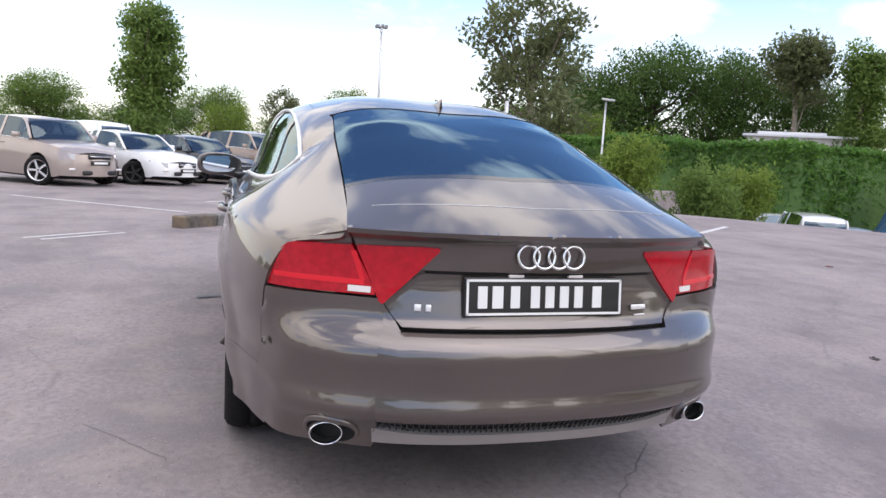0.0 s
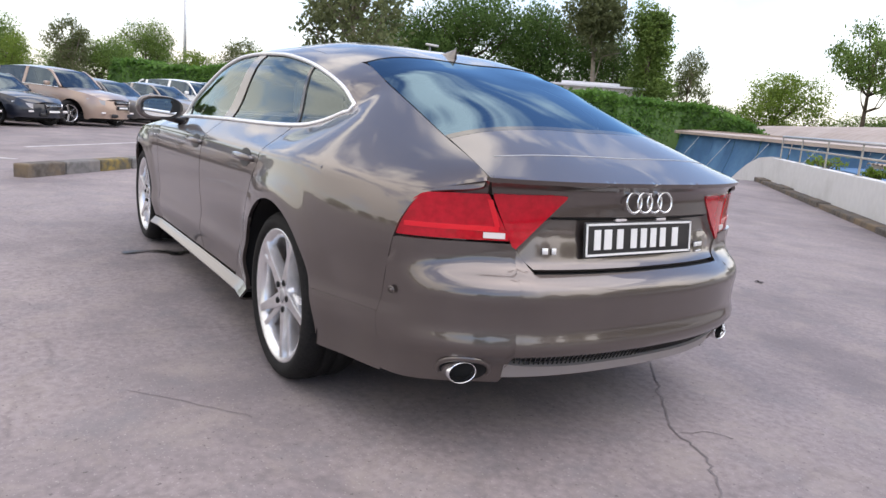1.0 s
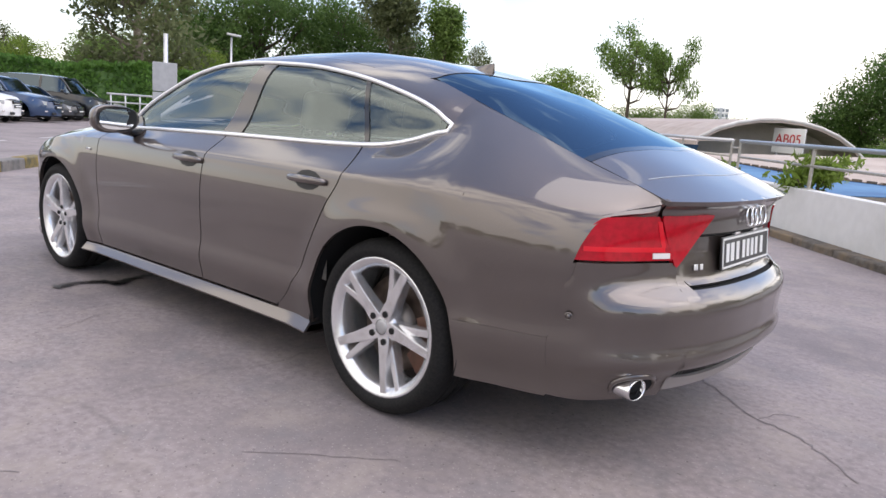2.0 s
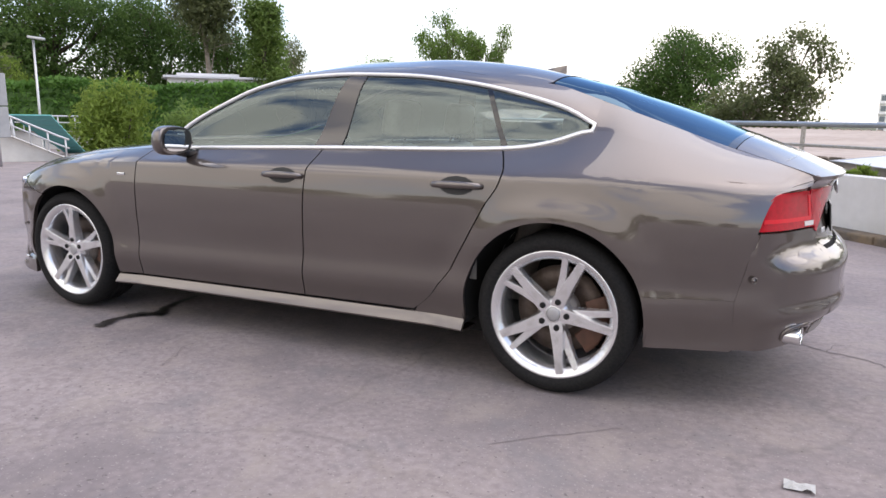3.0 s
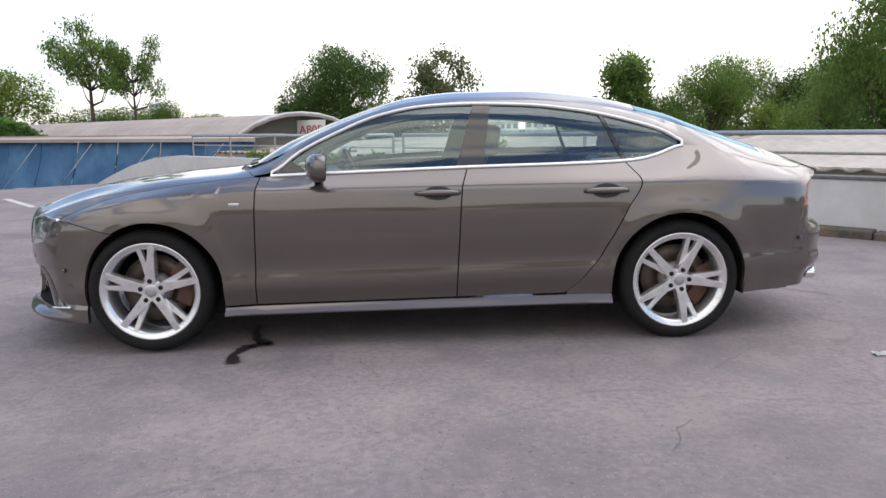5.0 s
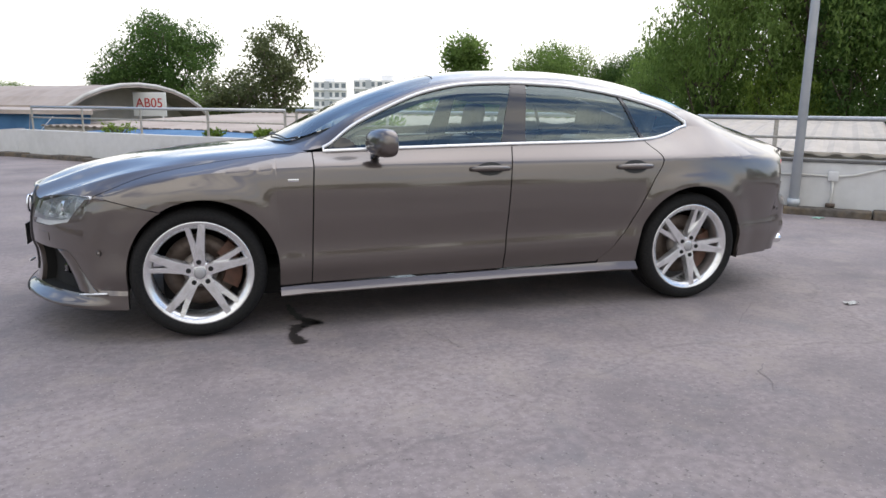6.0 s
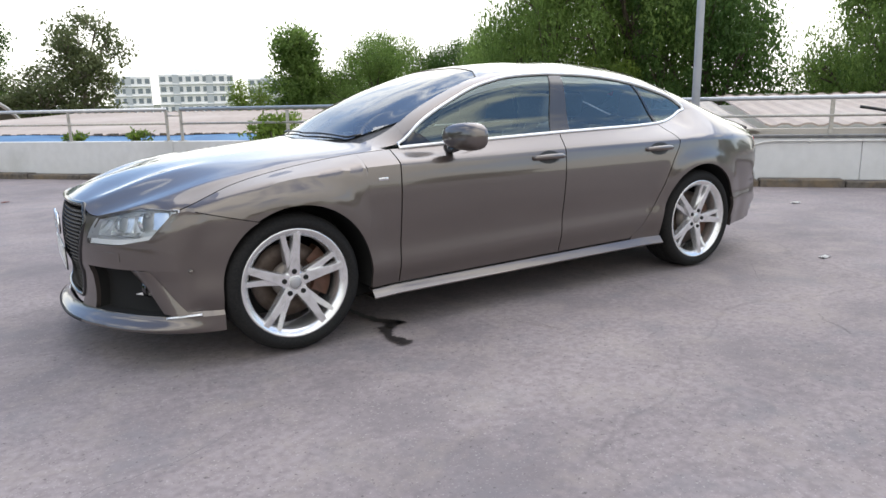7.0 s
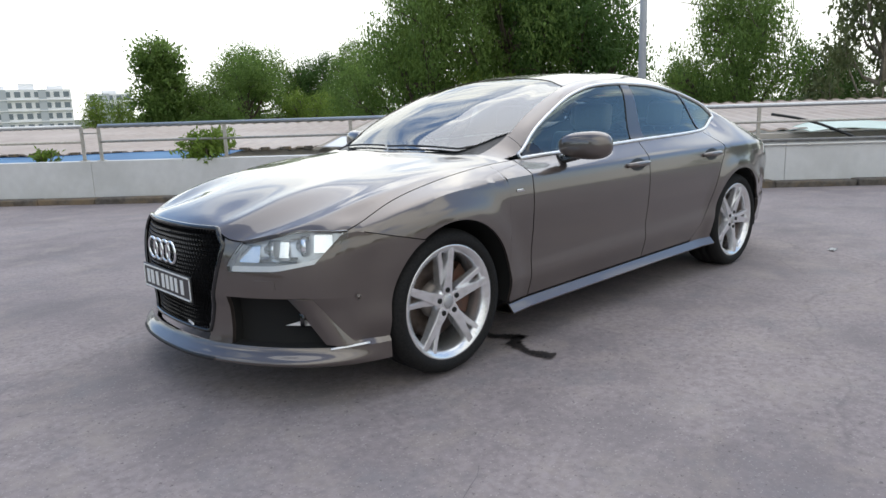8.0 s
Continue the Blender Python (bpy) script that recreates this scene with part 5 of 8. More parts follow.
class Wrap:
    """A bumper surface: a plan outline from the centre line round the corner, pushed out or in with height."""

    def __init__(self, plan, push, fade=(0.50, 0.28)):
        self.fade = fade
        n = len(plan)
        t = np.linspace(0, 1, n)
        fx, fy = smooth_curve(*zip(t, [p[0] for p in plan]), soft=0.035), smooth_curve(*zip(t, [p[1] for p in plan]), soft=0.035)
        s = np.linspace(0, 1, 401)
        xy = np.array([(fx(a), fy(a)) for a in s])
        xy[:, 1] -= xy[0, 1] * (1 - s) ** 8
        d = np.concatenate([[0], np.cumsum(np.linalg.norm(np.diff(xy, axis=0), axis=1))])
        self.length, self.d, self.xy = d[-1], d, xy
        g = np.gradient(xy, d, axis=0)
        sign = 1 if plan[0][0] > 0 else -1
        self.n = np.stack([g[:, 1], -g[:, 0]], 1) * sign
        self.n[0] = (sign, 0)
        if self.n[200:, 1].mean() < 0:
            self.n[:, 1] *= -1
        self.push = push

    def point(self, s, z, side=-1, off=0.0):
        q = s * self.length
        x, y = np.interp(q, self.d, self.xy[:, 0]), np.interp(q, self.d, self.xy[:, 1])
        nx, ny = np.interp(q, self.d, self.n[:, 0]), np.interp(q, self.d, self.n[:, 1])
        f = min(max((s - self.fade[0]) / self.fade[1], 0), 1)
        p = self.push(z) * (1 - f * f * (3 - 2 * f)) + off
        return Vector((x + nx * p, side * max(y + ny * p, 0.0) if s > 0 else 0.0, z))

    def s_of_y(self, y):
        k = int(np.argmax(self.xy[:, 1]))
        return float(np.interp(y, self.xy[:k, 1], self.d[:k])) / self.length

    def s_of_x(self, x):
        a, b = self.xy[:, 0], self.d
        if a[0] > a[-1]:
            a, b = a[::-1], b[::-1]
        return float(np.interp(x, a, b)) / self.length


NOSE = Wrap([(-2.375, 0), (-2.369, 0.16), (-2.338, 0.32), (-2.279, 0.47), (-2.196, 0.615), (-2.087, 0.745), (-1.96, 0.850), (-1.82, 0.900), (-1.66, 0.924), (-1.5, 0.935)],
            smooth_curve((0.165, 0.024), (0.173, 0.044), (0.187, 0.048), (0.200, 0.036), (0.213, 0.010), (0.235, -0.008), (0.27, -0.016), (0.32, -0.022), (0.40, -0.018), (0.455, 0.0), (0.53, 0.004), (0.6, 0.0), (0.68, -0.015), (0.72, -0.03), (0.78, -0.07), soft=0.008))
TAIL = Wrap([(2.503, 0), (2.497, 0.17), (2.475, 0.34), (2.43, 0.50), (2.36, 0.64), (2.265, 0.755), (2.15, 0.832), (2.0, 0.885), (1.85, 0.918), (1.7, 0.935)],
            smooth_curve((0.22, -0.07), (0.27, -0.035), (0.33, -0.012), (0.36, 0.016), (0.385, 0.046), (0.41, 0.046), (0.45, 0.034), (0.52, 0.037), (0.56, 0.042), (0.59, 0.034), (0.615, 0.012), (0.634, -0.02), (0.66, -0.040), (0.72, -0.043), (0.78, -0.048), (0.85, -0.045), (0.885, -0.037), (0.899, -0.026), (0.908, -0.007), (0.925, -0.002), soft=0.008), (0.42, 0.30))

HUB_Z, TYRE_R, AXLE = 0.336, 0.338, 1.457
ARCH_F, ARCH_R, ARCH_Z = (-1.43, 0.372), (1.445, 0.377), 0.345


def arch_z(arch, x):
    return ARCH_Z + math.sqrt(max(arch[1] ** 2 - (x - arch[0]) ** 2, 0))


def arch_x(arch, z, side):
    return arch[0] + side * math.sqrt(max(arch[1] ** 2 - max(z - ARCH_Z, 0) ** 2, 0))


# where the rear bumper meets the wing, x by height
RIM_X = table((0.25, 2.132), (0.46, 2.132), (0.72, 2.192))


def lay(xl, xr, v0, v1, nx, nv, side, bm, xs=None, off=0.0):
    """A piece of the skin between two x limits (of v) and two v limits (of x)."""
    rows = []
    for i in range(nx + 1):
        s = xs[i] if xs else i / nx
        row = []
        for j in range(nv + 1):
            t = j / nv
            x = (xl(3.5) + xr(3.5)) / 2
            for _ in range(4):
                v = v0(x) + (v1(x) - v0(x)) * t
                x = xl(v) + (xr(v) - xl(v)) * s
            v = v0(x) + (v1(x) - v0(x)) * t
            row.append(skin(x, v, side, off))
        rows.append(row)
    return sheet(rows, bm, flip=side > 0)


def wrap_lay(wrap, s0, s1, z0, z1, ns, nz, side, bm, off=0.0):
    """A piece of a bumper between two s limits (of z) and two z limits (of s)."""
    rows = []
    for i in range(ns + 1):
        row = []
        for j in range(nz + 1):
            z = 0.5
            for _ in range(4):
                s = s0(z) + (s1(z) - s0(z)) * i / ns
                z = z0(s) + (z1(s) - z0(s)) * j / nz
            row.append(wrap.point(s, z, side, off))
        rows.append(row)
    return sheet(rows, bm, flip=(side > 0) != (wrap is TAIL))


# shut lines, as x by v
DOOR_A = table((1, -0.892), (3, -0.885), (6, -0.868), (7, -0.862))
DOOR_B = table((1, 0.205), (3, 0.215), (6, 0.24), (7, 0.275))
DOOR_C = smooth_curve((1.0, 0.80), (1.35, 0.865), (1.8, 0.925), (2.2, 0.955), (3, 1.0), (4, 1.072), (5, 1.158), (5.8, 1.215), (6.1, 1.222), (6.5, 1.20), (7, 1.165), soft=0.1)
GAP = 0.0035
HOOD_FRONT = smooth_curve((7, -1.96), (7.5, -2.02), (8, -2.085), (8.6, -2.21), (9, -2.285), (9.5, -2.335), (10, -2.36), soft=0.08)
HOOD_BACK = table((7, -0.885), (8, -0.91), (9, -1.03), (10, -1.105))
SCREEN_LOW = table((8.45, -0.72), (8.62, -0.775), (8.8, -0.885), (9, -0.975), (9.5, -1.055), (10, -1.08))
SCREEN_TOP = table((8.45, -0.17), (9, -0.10), (10, -0.045))
BACK_TOP = table((8.55, 1.23), (9, 1.30), (9.5, 1.335), (10, 1.345))
BACK_LOW = table((9, 2.075), (9.5, 2.12), (10, 2.14))
PILLAR_B = (table((7, 0.21), (8, 0.325)), table((7, 0.365), (8, 0.42)))
PILLAR_C = (table((7, 1.165), (8, 1.035)), table((7, 1.19), (8, 1.06)))


def outward(bm, way):
    """Turns a sheet of glass so that its faces look along way."""
    n = Vector((0, 0, 0))
    for f in bm.faces:
        f.normal_update()
        n += f.normal * f.calc_area()
    if n.dot(Vector(way)) < 0:
        bmesh.ops.reverse_faces(bm, faces=bm.faces)
    return bm


def both(make, name, mat, parent, label="", **kw):
    """The same panel on either side, each a part of its own."""
    return [part(name, make(side), mat, parent, label, **kw) for side in (-1, 1)]


def fender(side):
    bm = bmesh.new()
    j = arch_x(ARCH_F, 0.66, -1)
    lay(const(-1.885), const(j), lambda x: level(x, 0.722 + (0.66 - 0.722) * (x + 1.885) / (j + 1.885)), const(7 - 0.03), 8, 12, side, bm)
    lay(const(-1.965), const(-1.885), lambda x: level(x, 0.688), const(6.97), 4, 8, side, bm)
    n = 28
    a0 = math.pi - math.asin((0.66 - ARCH_Z) / ARCH_F[1])
    xs = [(ARCH_F[0] + ARCH_F[1] * math.cos(a0 * (1 - i / n)) - j) / (ARCH_F[0] + ARCH_F[1] - j) for i in range(n + 1)]
    lay(const(j), const(ARCH_F[0] + ARCH_F[1]), lambda x: level(x, arch_z(ARCH_F, x)), const(7 - 0.03), n, 12, side, bm, xs)
    lay(const(ARCH_F[0] + ARCH_F[1]), lambda v: DOOR_A(v) - GAP, const(1.06), const(7 - 0.03), 6, 24, side, bm)
    return flange(bm)


def front_door(side):
    return flange(lay(lambda v: DOOR_A(v) + GAP, lambda v: DOOR_B(v) - GAP, const(1.06), const(6.97), 30, 40, side, bmesh.new()))


def rear_door(side):
    return flange(lay(lambda v: DOOR_B(v) + GAP, lambda v: DOOR_C(v) - GAP, const(1.06), const(6.97), 30, 40, side, bmesh.new()))


def sill(side):
    bm = bmesh.new()
    rows = []
    a, b = ARCH_F[0] + ARCH_F[1], ARCH_R[0] - ARCH_R[1]
    for i in range(31):
        x = a + (b - a) * i / 30
        lo, hi = skin(x, 0, side), skin(x, 1.0, side)
        o = side * 0.022
        rows.append([Vector((x, lo.y - side * 0.12, lo.z - 0.005)), Vector((x, lo.y + o * 0.6, lo.z)), Vector((x, lo.y + side * 0.034, lo.z + 0.008)), Vector((x, lo.y + side * 0.036, lo.z + 0.015)),
                     Vector((x, hi.y + side * 0.012, hi.z - 0.018)), Vector((x, hi.y + side * 0.002, hi.z - 0.004)), Vector((x, hi.y - side * 0.04, hi.z + 0.003))])
    return flange(sheet(rows, bm), 0.01)


def quarter(side):
    bm = bmesh.new()
    za = 0.60
    xa1 = arch_x(ARCH_R, za, 1)
    # between door and arch
    rows = []
    for i in range(13):
        z = 0.262 + (za - 0.262) * i / 12
        row = []
        v = level(1.05, z)
        for k in range(9):
            x0, x1 = DOOR_C(max(v, 1.06)) + GAP, arch_x(ARCH_R, z, -1)
            x = x0 + (x1 - x0) * k / 8
            row.append(skin(x, level(x, z), side))
        rows.append(row)
    sheet(rows, bm)
    # over the arch
    n, xm = 26, 1.27
    a0, a1 = math.acos((ARCH_R[0] - xm) / ARCH_R[1]), math.acos((xa1 - ARCH_R[0]) / ARCH_R[1])
    lay(lambda v: DOOR_C(v) + GAP, const(xm), lambda x: level(x, max(za, arch_z(ARCH_R, x))), const(7), 16, 22, side, bm)
    xs = [(ARCH_R[0] - ARCH_R[1] * math.cos(a0 + (math.pi - a1 - a0) * i / n) - xm) / (xa1 - xm) for i in range(n + 1)]
    lay(const(xm), const(xa1), lambda x: level(x, arch_z(ARCH_R, x)), const(7), n, 22, side, bm, xs)
    # behind the arch, down to the bumper's line
    xb = arch_x(ARCH_R, 0.462, 1)
    lay(const(xa1), const(xb), lambda x: level(x, arch_z(ARCH_R, x)), const(7), 6, 22, side, bm)
    low_end = [(v, RIM_X(min(max(skin(2.15, v).z, 0.25), 0.72)) - 0.0002) for v in (2.4, 2.6, 2.8, 3.0, 3.2, 3.5, 3.75, 4.0, 4.25, 4.5)]
    end = smooth_curve(*low_end, (5.0, 2.206), (5.75, 2.236), (5.95, 2.256), (6.1, 2.29), (6.4, 2.335), (7, 2.36), (9, 2.36), soft=0.02)
    lay(const(xb), end, lambda x: level(x, 0.461), const(8.98), 26, 40, side, bm)
    # tip between lamp and lid
    wrap_lay(TAIL, const(TAIL.s_of_y(0.601)), const(TAIL.s_of_y(0.765)), const(0.864), lambda s: 0.914 - 0.32 * max(0, s - TAIL.s_of_y(0.601)), 10, 5, side, bm, off=-0.004)
    # roof rail and rear pillar
    lay(const(-0.755), const(1.53), const(8), lambda x: 8.45 - 0.02 * min(1, max(0, (-0.12 - x) / 0.15)) if x < 1.0 else 8.45 + 0.55 * min(1, (x - 1.0) / 0.35), 70, 6, side, bm)
    lay(const(1.53), const(xb), const(7), const(8.98), 10, 14, side, bm)
    return flange(bm)


def hood():
    bm = bmesh.new()
    edge = table((0.0, 0.742), (0.36, 0.738), (0.44, 0.700), (0.50, 0.692), (0.62, 0.720), (0.74, 0.738), (0.9, 0.735))
    n, m = 44, 28
    for side in (-1, 1):
        rows = []
        for j in range(m + 1):
            v = 7.03 + 2.97 * j / m
            xf, xb = HOOD_FRONT(v), HOOD_BACK(v)
            tip = skin(xf, v, side)
            y = abs(tip.y) * 0.852 / 0.832
            goal = NOSE.point(NOSE.s_of_y(y), edge(y), side, -0.001)
            near = min(max((v - 7.0) / 0.9, 0), 1)
            goal = tip.lerp(goal, near * near * (3 - 2 * near))
            row = []
            for i in range(n + 1):
                u = i / n
                w = max(0.0, 1 - u / 0.62)
                row.append(skin(xf + (xb - xf) * u, v, side) + (goal - tip) * (w * w * (3 - 2 * w)))
            rows.append(row)
        sheet(rows, bm)
    return flange(bm, 0.02)


def roof():
    bm = bmesh.new()
    for side in (-1, 1):
        lay(lambda v: SCREEN_TOP(v) + 0.006, lambda v: BACK_TOP(v) - 0.006, const(8.46), const(10), 40, 14, side, bm)
    return flange(bm, 0.02)


def screen():
    bm = bmesh.new()
    for side in (-1, 1):
        lay(SCREEN_LOW, SCREEN_TOP, lambda x: 8.46 - 0.02 * min(1, max(0, (-0.12 - x) / 0.15)), const(10), 24, 16, side, bm, off=-0.004)
    bmesh.ops.remove_doubles(bm, verts=bm.verts, dist=0.001)
    bmesh.ops.recalc_face_normals(bm, faces=bm.faces)
    return bm


def back_glass():
    bm = bmesh.new()
    for side in (-1, 1):
        lay(BACK_TOP, BACK_LOW, const(9.006), const(10), 24, 16, side, bm, off=-0.003)
    bmesh.ops.remove_doubles(bm, verts=bm.verts, dist=0.001)
    bmesh.ops.recalc_face_normals(bm, faces=bm.faces)
    return outward(bm, (0.3, 0, 1))


SPOILER = []


def boot_lid():
    """The closed tailgate below its glass, with the ducktail edge."""
    bm = bmesh.new()
    cut = table((0.632, 0.435), (0.66, 0.468), (0.72, 0.512), (0.87, 0.588), (0.925, 0.602))
    for side in (-1, 1):
        rows = []
        for j in range(25):
            v = 9.006 + 0.994 * j / 24
            a = skin(BACK_LOW(v) + 0.004, v, side)
            y = 0.602 * (10 - v) / 0.994
            b = TAIL.point(TAIL.s_of_y(y), 0.922, side)
            lead = skin(BACK_LOW(v) - 0.06, v, side)
            run_in = (a - lead).normalized() * ((b - a).length * 0.45)
            row = []
            for i in range(17):
                t = i / 16
                c1, c2 = a + run_in, b.lerp(a, 0.35) + Vector((0, 0, 0.004))
                row.append(a * (1 - t) ** 3 + c1 * (3 * t * (1 - t) ** 2) + c2 * (3 * t * t * (1 - t)) + b * t**3)
            rows.append(row)
            if abs(y) < 0.53:
                SPOILER.append(row[8] + Vector((0, 0, 0.0005)))
        sheet(rows, bm)
        wrap_lay(TAIL, const(0), lambda z: TAIL.s_of_y(cut(z)), const(0.640), const(0.922), 40, 44, side, bm)
    # the hollow for the plate under an overhanging edge, between the lamps
    for v in bm.verts:
        x, y, z = v.co
        if x > 2.2 and z < 0.806:
            edge = 0.333 + 0.16 * (0.868 - max(z, 0.70)) / 0.168
            w = min(1, max(0, (edge - abs(y)) / 0.02)) * min(1, (0.806 - z) / 0.010) * min(1, max(0, (z - 0.640) / 0.10))
            v.co.x -= 0.017 * w
    return flange(bm, 0.015)


def rear_bumper():
    bm = bmesh.new()
    sd, sl = TAIL.s_of_y(0.50), TAIL.s_of_y(0.445)
    cut = table((0.445, 0.628), (0.515, 0.716), (0.95, 0.720))
    ypos = lambda s: float(np.interp(s * TAIL.length, TAIL.d, TAIL.xy[:, 1]))
    rim_x = RIM_X
    for side in (-1, 1):
        wrap_lay(TAIL, const(0), const(sl), const(0.368), const(0.628), 16, 18, side, bm)
        wrap_lay(TAIL, const(sl), const(sd), const(0.368), lambda s: cut(ypos(s)), 3, 18, side, bm)
        wrap_lay(TAIL, const(sd), lambda z: TAIL.s_of_x(rim_x(z)), lambda s: 0.300 if s < sd + 0.012 else 0.262, lambda s: cut(ypos(s)), 22, 24, side, bm)
        n = 14
        rows = []
        for i in range(n + 1):
            z = 0.255 + (0.4602 - 0.255) * i / n
            x0 = arch_x(ARCH_R, z, 1)
            row = []
            for k in range(11):
                x = x0 + (2.132 - x0) * k / 10
                a = skin(x, level(x, z), side)
                row.append(a)
            rows.append(row)
        sheet(rows, bm)
    for v in bm.verts:
        x, z = v.co.x, v.co.z
        rim = rim_x(min(max(z, 0.25), 0.72))
        if rim - 0.002 < x < rim + 0.16 and abs(v.co.y) > 0.5:
            w = 1 - (x - rim) / 0.16
            w = min(1, max(0, w * w * (3 - 2 * w)))
            goal = skin(x, level(x, z), 1 if v.co.y > 0 else -1)
            v.co.y += (goal.y - v.co.y) * w
    return flange(bm, 0.02)


def front_bumper():
    bm = bmesh.new()
    ys = lambda y: NOSE.s_of_y(y)
    ypos = lambda s: float(np.interp(s * NOSE.length, NOSE.d, NOSE.xy[:, 1]))
    grille_y = table((0.22, 0.285), (0.285, 0.30), (0.4, 0.335), (0.55, 0.385), (0.67, 0.42), (0.72, 0.41))
    duct_y = table((0.238, 0.808), (0.455, 0.69))
    top = table((0.0, 0.70), (0.405, 0.695), (0.425, 0.66), (0.442, 0.562), (0.62, 0.566), (0.76, 0.60), (0.838, 0.722), (0.852, 0.727), (0.95, 0.727))
    j = arch_x(ARCH_F, 0.66, -1)
    xpos = lambda s: float(np.interp(s * NOSE.length, NOSE.d, NOSE.xy[:, 0]))
    rim_z = lambda s: top(ypos(s)) if ypos(s) < 0.853 else min(0.727, 0.722 - 0.004 + (0.66 - 0.722) * (xpos(s) + 1.885) / (j + 1.885))
    arch_s = lambda z: NOSE.s_of_x(arch_x(ARCH_F, z, -1) if z > ARCH_Z else ARCH_F[0] - ARCH_F[1])
    sd = lambda z: ys(duct_y(z))
    for side in (-1, 1):
        # upper band, from the grille to the wheel arch
        wrap_lay(NOSE, lambda z: ys(grille_y(z)), const(ys(0.42)), const(0.455), lambda s: top(ypos(s)), 5, 12, side, bm)
        wrap_lay(NOSE, const(ys(0.42)), lambda z: arch_s(z), const(0.455), rim_z, 34, 12, side, bm)
        # beside the grille and behind the duct
        wrap_lay(NOSE, lambda z: ys(grille_y(z)), const(ys(0.42)), const(0.240), const(0.455), 5, 10, side, bm)
        wrap_lay(NOSE, sd, lambda z: arch_s(z), const(0.240), const(0.455), 16, 10, side, bm)
        # strip between grille, lamp and bonnet
        lamp_top = table((0.40, 0.60), (0.43, 0.572), (0.452, 0.62), (0.50, 0.685), (0.55, 0.70))
        lid_edge = table((0.36, 0.738), (0.44, 0.700), (0.50, 0.692), (0.62, 0.720))
        wrap_lay(NOSE, const(ys(0.422)), const(ys(0.505)), lambda s: lamp_top(ypos(s)) + 0.003, lambda s: max(lid_edge(ypos(s)) - 0.006, lamp_top(ypos(s)) + 0.004), 8, 5, side, bm, off=-0.002)
        # apron and splitter
        wrap_lay(NOSE, const(0), lambda z: ys(grille_y(0.240)), const(0.166), const(0.240), 10, 18, side, bm)
        wrap_lay(NOSE, lambda z: ys(grille_y(0.240)), lambda z: arch_s(z), const(0.166), const(0.240), 30, 18, side, bm)
    for v in bm.verts:
        x, z = v.co.x, v.co.z
        if x > -1.99 and 0.25 < z < 0.74 and abs(v.co.y) > 0.7:
            w = min(1, (x + 1.99) / 0.12)
            goal = skin(x, level(x, min(z, 0.70)), 1 if v.co.y > 0 else -1)
            v.co.y += (goal.y - v.co.y) * w * w * (3 - 2 * w)
    return flange(bm, 0.022)


def outline_tube(points, r, flat=1.0, n=8):
    return tube(points, r, n, None, True, flat)


